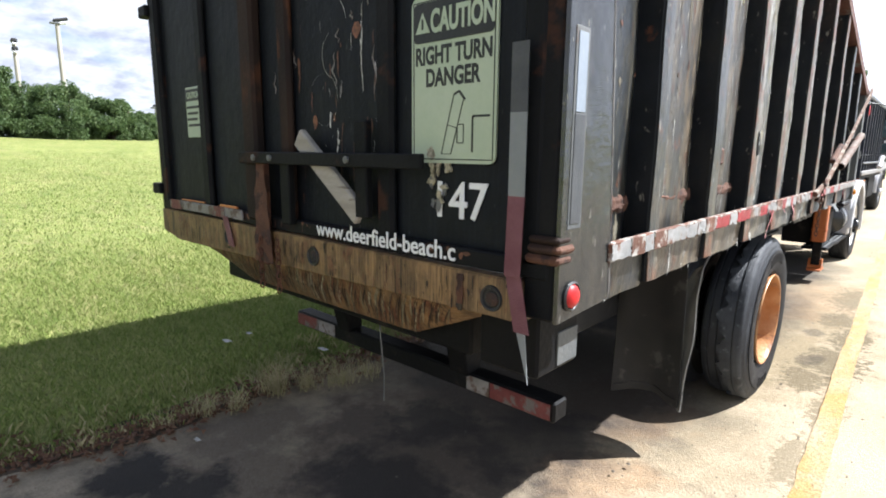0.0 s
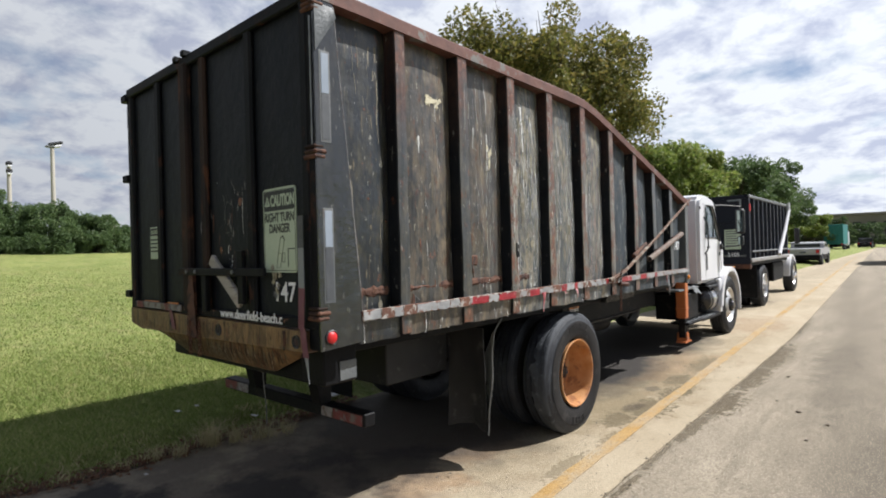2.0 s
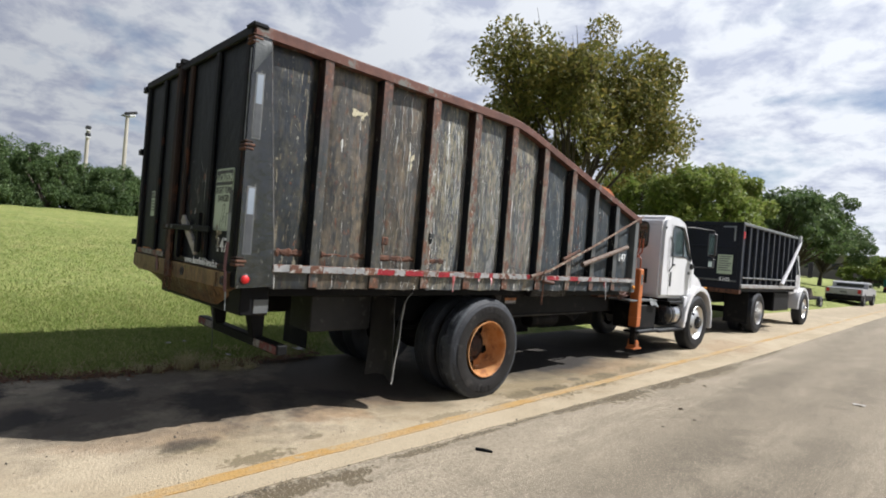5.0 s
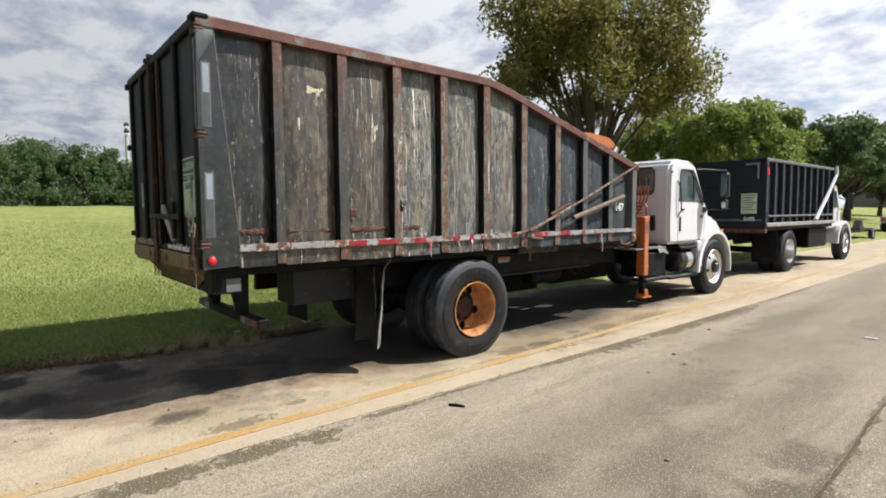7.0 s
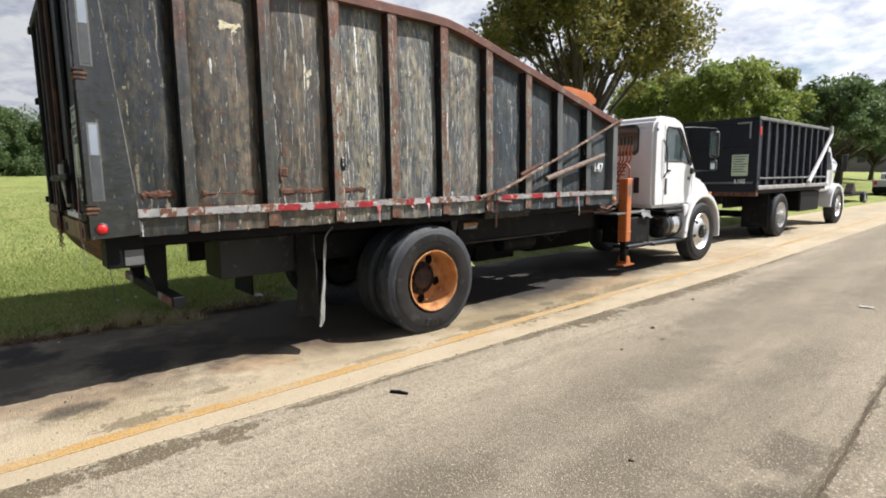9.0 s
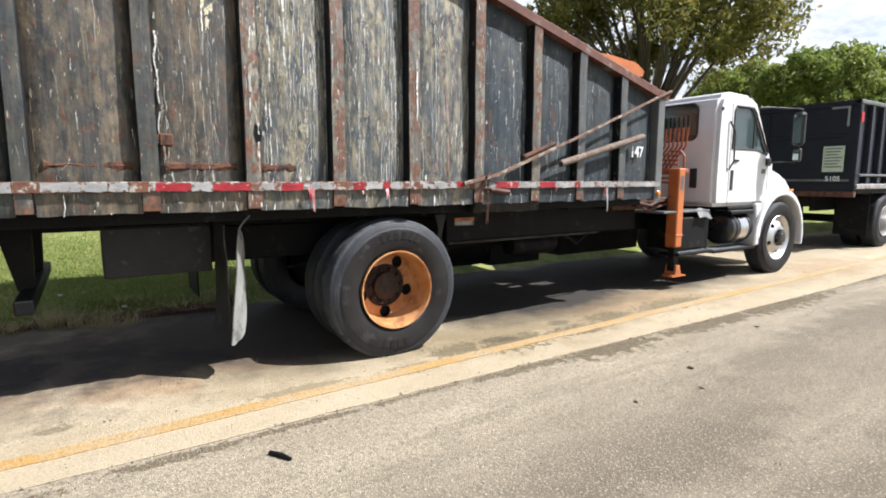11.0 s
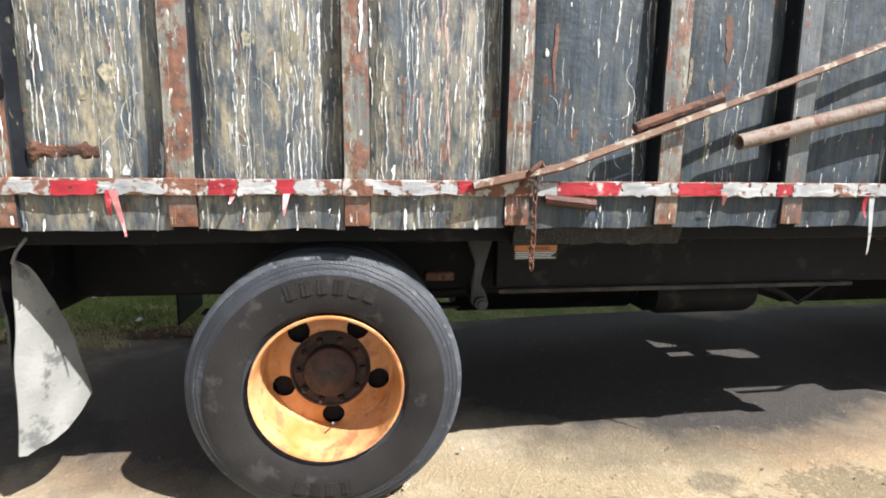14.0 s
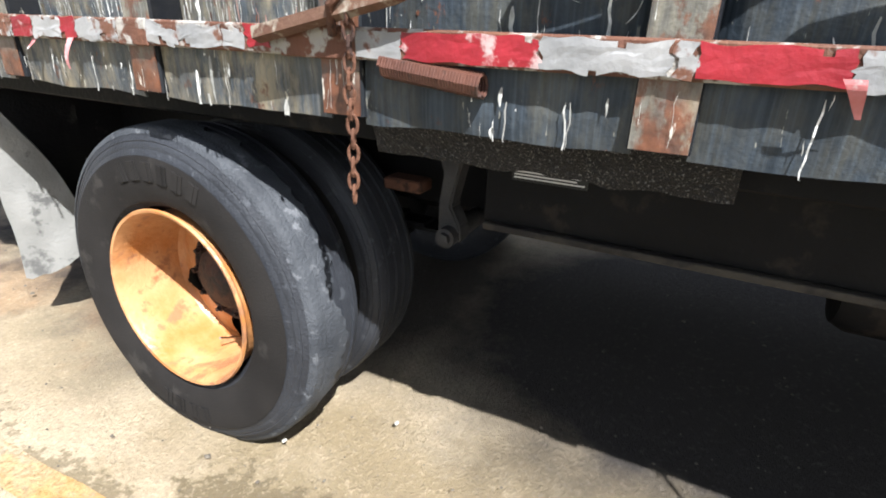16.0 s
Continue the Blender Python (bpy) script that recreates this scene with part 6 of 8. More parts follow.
part("warning_triangle", prism(bmesh.new(), [(across(-1.212), 1.832), (across(-1.150), 1.832), (across(-1.181), 1.888)], "y", REAR + 0.0085, REAR + 0.0093), SIGN_FACE, sign)
part("exclamation_mark", boxed(across(-1.185), across(-1.177), REAR + 0.0078, REAR + 0.0083, 1.842, 1.870), INK, sign)


def drawn_line(a, b, w=0.0045):
    (x0, z0), (x1, z1) = (across(a[0]), a[1]), (across(b[0]), b[1])
    ang = math.atan2(z1 - z0, x1 - x0)
    m = Matrix.Translation(((x0 + x1) / 2, REAR + 0.0110, (z0 + z1) / 2)) @ Matrix.Rotation(-ang, 4, "Y")
    l = math.hypot(x1 - x0, z1 - z0) / 2
    part("drawn_line", boxed(-l, l, -0.0005, 0.0005, -w / 2, w / 2, 0, m), INK, sign)


for a, b, w in (((-1.100, 1.50), (-1.050, 1.66), 0.003), ((-1.060, 1.50), (-1.010, 1.65), 0.003), ((-1.050, 1.66), (-1.028, 1.668), 0.006), ((-1.028, 1.668), (-1.006, 1.645), 0.007), ((-1.075, 1.58), (-1.035, 1.57), 0.002), ((-1.100, 1.50), (-1.060, 1.50), 0.002), ((-1.035, 1.53), (-1.010, 1.53), 0.003), ((-1.035, 1.53), (-1.035, 1.58), 0.003), ((-1.010, 1.53), (-1.010, 1.58), 0.003), ((-1.035, 1.58), (-1.010, 1.58), 0.003), ((-0.975, 1.505), (-0.975, 1.60), 0.006), ((-0.975, 1.60), (-0.910, 1.60), 0.006)):
    drawn_line(a, b, w)
for a, b in (((-1.222, 1.485), (-0.898, 1.485)), ((-1.222, 1.915), (-0.898, 1.915)), ((-1.222, 1.485), (-1.222, 1.915)), ((-0.898, 1.485), (-0.898, 1.915))):
    drawn_line(a, b, 0.003)
small = part("small_sign", boxed(-2.82, -2.66, REAR + 0.0115, REAR + 0.0185, 1.565, 1.80, 0.002), SIGN_FACE, gate, "small pale green caution sticker")
part("sign_border", boxed(-2.822, -2.668, REAR + 0.0095, REAR + 0.0112, 1.735, 1.79, 0.0008), INK, small)
part("sign_word", lettering("CAUTION", 0.040, Matrix.Translation((-2.735, REAR + 0.0090, 1.748)) @ BACK, 0.0006, 0.75), SIGN_FACE, small)
for k in range(4):
    part("text_bar", boxed(-2.81 + 0.008 * (k % 2), -2.68 - 0.01 * (k % 3), REAR + 0.0095, REAR + 0.0112, 1.700 - 0.028 * k, 1.712 - 0.028 * k), INK, small)
part("unit_number", lettering("147", 0.145, Matrix.Translation((-1.055, REAR + 0.0165, 1.322)) @ BACK, 0.0015, 0.97), INK_WHITE, gate, "white painted unit number")
part("web_lettering", lettering("www.deerfield-beach.c", 0.075, Matrix.Translation((-1.372, REAR - 0.0135, 1.205)) @ BACK, 0.0012, 0.97), INK_WHITE, gate, "white painted web address")

# strap of reflective webbing that hangs at the gate's edge
for z0, z1, m, x0, x1, dx in ((1.60, 1.76, TAPE_DARK, -0.845, -0.797, 0.0), (1.40, 1.60, TAPE_GREY, -0.845, -0.797, 0.0), (1.20, 1.40, TAPE_MAUVE, -0.845, -0.797, 0.0), (1.06, 1.20, TAPE_MAUVE, -0.845, -0.80, 0.035), (0.93, 1.06, TAPE_GREY, -0.808, -0.782, 0.045)):
    part("webbing", grid_sheet(2, 5, lambda u, v: Vector((x0 + (x1 - x0) * u * (1 if z0 > 1 else v) + dx * (1 - v), REAR - 0.038 - 0.008 * (1 - v) * (z0 < 1.3), z0 + (z1 - z0) * v)), Vector((0, 0.0025, 0))), m, gate, "frayed strip of reflective webbing")

# rusted sill with its vee-shaped foot
sill = part("rear_sill", prism(bmesh.new(), [(XL + 0.02, 1.195), (XL + 0.02, 1.08), (-2.95, 1.045), (-0.90, 1.075), (X - 0.09, 1.075), (X - 0.09, 1.185)], "y", REAR - 0.022, REAR + 0.05, 0.004), SILL, truck, "rust-yellow rear sill with streaked paint")


def apron_spot(u, v):
    return Vector((-3.12 + 2.20 * u, REAR + 0.005 + 0.10 * v ** 1.4 + 0.006 * noise.noise((u * 9, v * 3, 0)), 1.075 - v * (0.01 + 0.165 * min(1, u / 0.32, (1 - u) / 0.18))))


apron = part("sill_apron", grid_sheet(34, 6, apron_spot, Vector((0, 0.012, 0))), SILL, truck, "bent rust-yellow apron under the sill")
part("apron_ridge", tube(bmesh.new(), [apron_spot(k / 30, 0.02) + Vector((0, -0.006, 0.0)) for k in range(2, 29)], 0.006, 6), RUST, apron, "rusted ridge between sill and apron")
rng = random.Random(91)
for material, count in ((DRIP_DARK, 170), (DRIP_RUST, 110), (DRIP_CREAM, 110)):
    bm = bmesh.new()
    for k in range(count):
        u, v0 = rng.uniform(0.10, 0.93), rng.uniform(0.0, 0.5)
        v1, slant, w = min(1.0, v0 + rng.uniform(0.35, 0.95)), rng.uniform(0.03, 0.05), rng.uniform(0.0004, 0.0016)
        rows = []
        for q in range(6):
            t = q / 5
            half = w * math.sin(math.pi * (0.08 + 0.84 * t)) * (1 + 0.5 * noise.noise((k, t * 4, 0)))
            rows.append([bm.verts.new(apron_spot(u - slant * t * (v1 - v0) * 1.3 + e * half, v0 + (v1 - v0) * t) + Vector((0, -0.0025, -0.0008))) for e in (-1, 1)])
        for a, b in zip(rows, rows[1:]):
            bm.faces.new((a[0], a[1], b[1], b[0]))
    tagged(part("apron_streak", bm, material, apron), "slanting streaks in the apron's paint", "", "", "stuff")
drips(sill, DRIP_RUST, 110, -3.10, -0.84, lambda x, z: REAR - 0.0240, 1.09, 1.185, 801, 9, 0.05, 0, "rust runs on the sill", 1.3, True)
drips(sill, DRIP_DARK, 130, -3.10, -0.84, lambda x, z: REAR - 0.0246, 1.09, 1.185, 802, 9, 0.05, 0, "dark grime runs on the sill", 1.1, True)
drips(gate, DRIP_RUST, 60, -3.05, -0.95, lambda x, z: REAR - 0.0138, 1.225, 1.245, 803, 9, 0.02, 0, "rust spots on the gate foot", 3.0, True)
drips(gate, DRIP_WHITE, 26, -1.84, -1.40, lambda x, z: REAR + 0.0175, 1.52, 2.05, 804, 4, 0.03, 4, "pale scrapes on the gate", 1.3, True)
drips(gate, DRIP_RUST, 30, -1.84, -1.40, lambda x, z: REAR + 0.0172, 1.30, 2.0, 805, 4, 0.06, 0, "rust runs on the gate", 1.6, True)
part("sill_tape", boxed(-2.88, -2.62, REAR - 0.020, REAR - 0.012, 1.256, 1.262, 0.001), LABEL_ORANGE, gate, "thin strip of orange tape on the gate foot")
part("sill_tape", boxed(-2.46, -2.30, REAR - 0.020, REAR - 0.012, 1.254, 1.264, 0.001), LABEL_ORANGE, gate, "thin strip of orange tape on the gate foot")
part("rust_patch", grid_sheet(3, 6, lambda u, v: Vector((-1.02 + 0.022 * u + 0.012 * noise.noise((v * 5, u, 3)), REAR - 0.0256, 1.09 + 0.085 * v)), Vector((0, 0.002, 0))), RUST, sill, "reddish worn patch")
part("sill_tape", boxed(-3.02, -2.25, REAR - 0.024, REAR - 0.013, 1.208, 1.252, 0.003), TAPE_DIRTY_WHITE, gate, "torn white tape on the gate foot")
for a, b in ((-3.00, -2.88), (-2.52, -2.40)):
    part("sill_tape", boxed(a, b, REAR - 0.027, REAR - 0.0245, 1.206, 1.254, 0.001), TAPE_DIRTY_RED, gate, "red tape on the gate foot")
hang = part("sill_shred", grid_sheet(2, 6, lambda u, v: Vector((-2.42 + 0.05 * u + 0.05 * v, REAR - 0.030, 1.215 - 0.13 * v)), Vector((0, 0.002, 0))), TAPE_MAUVE, gate, "hanging shred of red tape")
for x in (-2.38, -1.72, -0.90):
    well = part("lamp_well", lathe(bmesh.new(), [(0.036, 0.004), (0.034, -0.003), (0.028, -0.002), (0.026, 0.0028), (0.001, 0.003)], 20, (x, REAR - 0.026, 1.125), axis="y"), BLACK_PLASTIC, truck, "empty dark lamp well", True)
    if x > -1.8:
        part("lens", lathe(bmesh.new(), [(0.024, 0.004), (0.019, -0.001), (0.001, -0.003)], 16, (x + 0.004, REAR - 0.026, 1.125), axis="y"), HUB_RUST, well, "dim red lens", True)
for x in (-2.06, -1.93):
    bm = bmesh.new()
    for k in range(8):
        m = Matrix.Translation((x, REAR - 0.045, 1.15 - 0.026 * k)) @ Matrix.Rotation(radians(90 * (k % 2)), 4, "Z")
        tube(bm, [m @ Vector((0.010 * math.cos(a), 0, 0.017 * math.sin(a))) for a in (2 * math.pi * j / 10 for j in range(11))], 0.0035, 5, False)
    part("gate_chain", bm, RUST, truck, "short rusted chain")
part("rust_streak", grid_sheet(4, 16, lambda u, v: Vector((-2.045 + 0.13 * (u - 0.5) * (1.1 - 0.6 * v + 0.35 * noise.noise((v * 6, 2, u * 2))), REAR - 0.0425, 1.06 + 0.37 * v)), Vector((0, 0.0015, 0))), RUST, gate, "long rust streak on the middle post")
for z in (2.83, 2.20, 1.30):
    part("gate_catch", boxed(XL - 0.075, XL + 0.02, REAR - 0.03, REAR + 0.05, z - 0.028, z + 0.028, 0.006), DOOR_FRAME, truck, "dark steel gate catch")
part("catch_plate", boxed(XL - 0.035, XL + 0.01, REAR + 0.0, REAR + 0.03, 2.60, 2.78, 0.006), DOOR_FRAME, truck)

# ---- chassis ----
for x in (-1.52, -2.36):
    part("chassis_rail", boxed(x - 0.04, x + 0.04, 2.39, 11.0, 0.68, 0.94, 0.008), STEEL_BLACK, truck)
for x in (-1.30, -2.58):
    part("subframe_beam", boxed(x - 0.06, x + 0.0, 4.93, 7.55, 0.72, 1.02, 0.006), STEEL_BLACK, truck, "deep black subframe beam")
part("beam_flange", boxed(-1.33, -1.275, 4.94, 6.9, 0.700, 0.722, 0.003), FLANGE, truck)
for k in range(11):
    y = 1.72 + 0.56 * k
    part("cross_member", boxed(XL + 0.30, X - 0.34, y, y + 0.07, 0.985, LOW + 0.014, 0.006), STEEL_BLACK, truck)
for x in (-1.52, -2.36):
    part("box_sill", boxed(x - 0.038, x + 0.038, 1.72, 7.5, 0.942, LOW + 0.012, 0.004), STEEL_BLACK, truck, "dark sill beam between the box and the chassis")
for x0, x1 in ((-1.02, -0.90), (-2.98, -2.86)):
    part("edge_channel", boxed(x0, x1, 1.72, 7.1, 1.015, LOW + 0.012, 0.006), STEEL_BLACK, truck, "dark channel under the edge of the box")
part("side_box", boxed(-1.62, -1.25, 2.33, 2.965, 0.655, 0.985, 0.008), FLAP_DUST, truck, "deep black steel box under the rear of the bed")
# added, unseen: covers the bright lawn behind and stands in for underbody shade
part("far_tank", boxed(-2.95, -2.62, 5.05, 6.75, 0.32, 0.93, 0.03), STEEL_BLACK, truck, "added dark box that blocks the view under the far side")
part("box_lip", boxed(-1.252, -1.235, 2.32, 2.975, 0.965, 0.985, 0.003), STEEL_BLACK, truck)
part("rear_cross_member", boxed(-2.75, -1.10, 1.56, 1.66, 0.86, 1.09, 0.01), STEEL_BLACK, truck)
hang = part("corner_hanger", boxed(-1.02, -0.815, 1.50, 1.715, 0.885, 1.10, 0.008), STEEL_BLACK, truck, "dark steel box under the rear corner")
part("hanger_tape", boxed(-0.816, -0.811, 1.60, 1.71, 0.90, 1.00, 0.001), STEEL_GREY, hang, "pale reflective patch")
for x in (-1.42, -2.20):
    part("bumper_hanger", prism(bmesh.new(), [(1.80, 1.0), (1.98, 1.0), (1.97, 0.62), (1.89, 0.60)], "x", x - 0.065, x + 0.035, 0.004), STEEL_BLACK, truck)
bumper = part("rear_bumper", boxed(-2.66, -0.985, 1.90, 1.99, 0.535, 0.615, 0.008), STEEL_BLACK, truck, "dark under-run bar with taped ends")
for a, b, m in ((-1.40, -1.28, TAPE_DIRTY_WHITE), (-1.28, -1.00, TAPE_DIRTY_RED), (-2.65, -2.45, TAPE_DIRTY_RED), (-2.45, -2.30, TAPE_DIRTY_WHITE)):
    part("bumper_tape", boxed(a + 0.002, b - 0.002, 1.8955, 1.899, 0.545, 0.607, 0.001), m, bumper, "dirty reflective tape")
part("brake_hose", tube(bmesh.new(), [(-1.62, 1.62, 0.98), (-1.625, 1.63, 0.80), (-1.615, 1.64, 0.62), (-1.63, 1.65, 0.50)], 0.003, 6), STEEL_GREY, truck, "thin hanging cord")

# rear axle with paired wheels
AXLE = 4.15
part("axle", tube(bmesh.new(), [(-2.82, AXLE, 0.50), (-1.06, AXLE, 0.50)], 0.07, 12), STEEL_BLACK, truck, smooth=True)
bm = bmesh.new()
bmesh.ops.create_uvsphere(bm, u_segments=20, v_segments=12, radius=0.22, matrix=Matrix.LocRotScale((-1.94, AXLE, 0.5), None, (0.9, 1, 1)))
part("differential", bm, STEEL_BLACK, truck, smooth=True)
wheel(truck, (-0.905, AXLE, 0.468), True, RIM_ORANGE, RIM_ORANGE, HUB_RUST, lettered=True, sag=0.012)
wheel(truck, (-1.245, AXLE, 0.468), True, STEEL_BLACK, STEEL_BLACK, HUB_RUST, sag=0.012)
wheel(truck, (-2.94, AXLE, 0.468), True, RIM_ORANGE, RIM_ORANGE, HUB_RUST, flip=True, sag=0.012)
wheel(truck, (-2.605, AXLE, 0.468), True, STEEL_BLACK, STEEL_BLACK, HUB_RUST, flip=True, sag=0.012)
for x in (-1.44, -2.44):
    bm = bmesh.new()
    for k in range(6):
        h = 0.62 - 0.10 * k
        box(bm, x - 0.04, x + 0.04, AXLE - h, AXLE + h, 0.60 + 0.014 * k, 0.612 + 0.014 * k)
    part("leaf_spring", bm, STEEL_BLACK, truck)
for y in (4.83,):
    base = part("spring_hanger", prism(bmesh.new(), [(y - 0.06, 0.98), (y + 0.07, 0.98), (y + 0.035, 0.86), (y + 0.012, 0.76), (y + 0.045, 0.70), (y + 0.05, 0.65), (y + 0.01, 0.63), (y - 0.03, 0.66), (y - 0.03, 0.76), (y - 0.015, 0.86)], "x", -1.32, -1.25, 0.006), HANGER, truck, "cast spring hanger")
    part("shackle_pin", tube(bmesh.new(), [(-1.46, y + 0.012, 0.668), (-1.215, y + 0.012, 0.668)], 0.032, 12), HANGER, base, smooth=True)
    part("shackle_nut", tube(bmesh.new(), [(-1.25, y + 0.012, 0.668), (-1.198, y + 0.012, 0.668)], 0.021, 6), HANGER, base)
part("rust_bracket", boxed(-1.36, -1.28, 4.58, 4.72, 0.77, 0.81, 0.006), RUST, truck, "small rusty bracket")


def mud_flap():
    """An outer strip that has torn loose and twisted to face outwards, and the black flap behind it."""
    def spot(u, v):
        w = 0.04 + 0.96 * v ** 0.62
        bow = 0.02 * math.sin(math.pi * u) * v
        return Vector((-0.868 - 0.027 * v - 0.25 * w * u + bow + 0.014 * noise.noise((v * 3, u, 4)), 3.068 - 0.072 * v + 0.155 * w * u + bow + 0.008 * noise.noise((u * 3, v * 4, 2)), 0.965 - (0.755 - 0.14 * u ** 2.2) * v + 0.014 * noise.noise((u * 6, 1, 7)) * v))
    part("mud_flap", grid_sheet(12, 22, spot, Vector((-0.005, -0.006, 0))), MUD_FLAP, truck, "dusty pale torn strip of mud flap", True)
    def back(u, v):
        return Vector((-0.915 - 0.34 * u, 2.99 + 0.018 * v - 0.04 * v * v * u + 0.045 * math.sin(math.pi * u) * v + 0.012 * noise.noise((u * 4, v * 4, 2)), 0.99 - (0.765 - 0.035 * math.sin(math.pi * u)) * v + 0.02 * noise.noise((u * 3, 9, 1)) * v))
    part("mud_flap", grid_sheet(8, 10, back, Vector((0, -0.008, 0))), FLAP_DUST, truck, "black rubber mud flap", True)
    part("flap_hem", grid_sheet(12, 2, lambda u, v: back(u, 1 - 0.055 * v) + Vector((0, -0.012, 0.012 * noise.noise((u * 5, 2, v)) * v)), Vector((0, 0.003, 0))), FLAP_DUST, truck, "scuffed pale hem of the flap")


mud_flap()
part("mud_flap", boxed(-3.06, -2.52, 3.05, 3.062, 0.22, 1.0, 0.003), STEEL_BLACK, truck, "black rubber mud flap")
part("flap_wire", tube(bmesh.new(), [(-0.872, 3.062, 0.955), (-0.862, 3.085, 1.0), (-0.85, 3.13, 1.05)], 0.006, 6), STEEL_GREY, truck)
part("tarred_slab", grid_sheet(24, 3, lambda u, v: Vector((-0.79 - 0.03 * v + 0.010 * noise.noise((u * 14, v * 3, 0)), 4.87 + 0.70 * u, 1.092 - 0.080 * v + 0.012 * noise.noise((u * 9, v, 3)))), Vector((-0.06, 0, 0))), TAR, truck, "flaking black rubber strip under the box edge")
note = part("warning_label", boxed(-1.300, -1.2975, 5.015, 5.235, 0.862, 0.936, 0.0005), INK, truck, "black and orange warning label")
part("label_band", boxed(-1.2974, -1.2965, 5.018, 5.232, 0.905, 0.934), LABEL_ORANGE, note)
part("label_word", lettering("WARNING", 0.024, Matrix.Translation((-1.2962, 5.140, 0.911)) @ SIDE, 0.0004, 1.0), INK, note, "black lettering")
for k in range(4):
    part("text_bar", boxed(-1.2974, -1.2968, 5.022, 5.228 - 0.012 * (k % 3), 0.897 - 0.009 * k, 0.901 - 0.009 * k), INK_WHITE, note)

# fixings that hang on the side rail: stay bar, loose pipe, chain, spring
part("stay_bar", tube(bmesh.new(), [(X + 0.035, 4.68, 1.245), (X + 0.045, 5.0, 1.315), (X + 0.05, 5.85, 1.63), (X + 0.04, 7.05, 2.095), (X + 0.03, 7.22, 2.155)], [0.019, 0.016, 0.014, 0.014, 0.013], 5), STAY, truck, "long rusty stay bar leaning along the box")
part("stay_sleeve", tube(bmesh.new(), [(X + 0.03, 5.28, 1.46), (X + 0.03, 5.62, 1.58)], 0.020, 8), RUST, truck, "rusted pipe sleeve")
bm = lathe(bmesh.new(), [(0.030, 0.0), (0.030, 1.13), (0.024, 1.13), (0.024, 0.0)], 18, closed=True, axis="y")
bm.transform(Matrix.Translation((X + 0.035, 5.70, 1.415)) @ Matrix.Rotation(radians(14.2), 4, "X"))
part("loose_pipe", bm, RUST_PALE, truck, "weathered steel pipe fixed to the side", True)
part("pipe_bracket", boxed(X - 0.06, X + 0.02, 6.52, 6.56, 1.60, 1.66, 0.004), RUST, truck)
part("pipe_bracket", boxed(X - 0.06, X + 0.02, 5.96, 6.00, 1.46, 1.52, 0.004), RUST, truck)
bm = bmesh.new()
for k in range(13):
    z = 1.285 - 0.0275 * k
    m = Matrix.Translation((X + 0.045 - 0.0006 * k, 4.905 + 0.002 * math.sin(k), z)) @ Matrix.Rotation(radians(25 + 90 * (k % 2)), 4, "Z")
    tube(bm, [m @ Vector((0.0095 * math.cos(a), 0, 0.0185 * math.sin(a))) for a in (2 * math.pi * j / 12 for j in range(13))], 0.0036, 6, False)
part("hanging_chain", bm, RUST, truck, "rusted hanging chain")
part("chain_hook", tube(bmesh.new(), [(X + 0.03, 4.86, 1.25), (X + 0.06, 4.88, 1.30), (X + 0.055, 4.92, 1.33), (X + 0.035, 4.94, 1.31)], 0.009, 8), RUST, truck)
turns = 34
part("coil_spring", tube(bmesh.new(), [(X + 0.006 + 0.019 * math.cos(a), 4.955 + 0.20 * a / (2 * math.pi * turns), 1.200 - 0.022 * (a / (2 * math.pi * turns)) + 0.019 * math.sin(a)) for a in (2 * math.pi * k / 8 for k in range(8 * turns))], 0.0040, 5), SPRING_RUST, truck, "rust-brown coil spring hanging under the rail")

# ---- outrigger and crane ----
jack = part("outrigger", boxed(-1.130, -0.990, 7.885, 8.010, 0.50, 1.41, 0.012), ORANGE, truck, "orange outrigger leg")
part("outrigger_collar", boxed(-1.136, -0.984, 7.879, 8.016, 0.63, 0.652, 0.004), ORANGE, jack)
part("inner_leg", boxed(-1.105, -1.015, 7.910, 8.000, 0.22, 0.51, 0.006), STEEL_BLACK, jack)
part("foot", prism(bmesh.new(), [(7.87, 0.150), (8.14, 0.150), (8.14, 0.166), (8.04, 0.185), (8.005, 0.29), (7.935, 0.29), (7.92, 0.185), (7.87, 0.166)], "x", -1.135, -0.995, 0.004), ORANGE, jack, "orange outrigger foot")
part("jack_label", boxed(-0.9895, -0.988, 7.92, 7.985, 1.16, 1.32), STEEL_GREY, jack, "faded sticker")
part("outrigger_beam", boxed(-2.9, -1.134, 7.87, 8.03, 0.93, 1.07, 0.010), STEEL_BLACK, truck, "black outrigger beam")
part("outrigger", boxed(-2.88, -2.74, 7.885, 8.010, 0.40, 1.41, 0.012), ORANGE, truck, "orange outrigger leg")
part("hose", tube(bmesh.new(), [(-0.98, 7.15, 1.04), (-1.0, 7.4, 1.00), (-1.08, 7.7, 1.06), (-1.10, 7.97, 1.10)], 0.016, 7), SPRING_RUST, truck, "sagging rusty hose")
part("hose", tube(bmesh.new(), [(-1.05, 7.10, 1.06), (-1.10, 7.5, 0.94), (-1.12, 7.8, 0.99), (-1.13, 7.98, 1.02)], 0.014, 7), SPRING_RUST, truck, "rust-brown hydraulic hose")
part("rust_girder", boxed(-1.16, -1.04, 6.95, 7.72, 1.03, 1.085, 0.008), RUST, truck, "rusted girder end at the foot of the box")
part("rust_girder", boxed(-1.30, -1.18, 7.0, 7.85, 0.95, 1.02, 0.008), RUST, truck, "rusted girder end at the foot of the box")
part("crane_column", boxed(-2.15, -1.72, 7.35, 7.80, 1.0, 2.35, 0.03), ORANGE, truck, "orange crane column behind the cab")
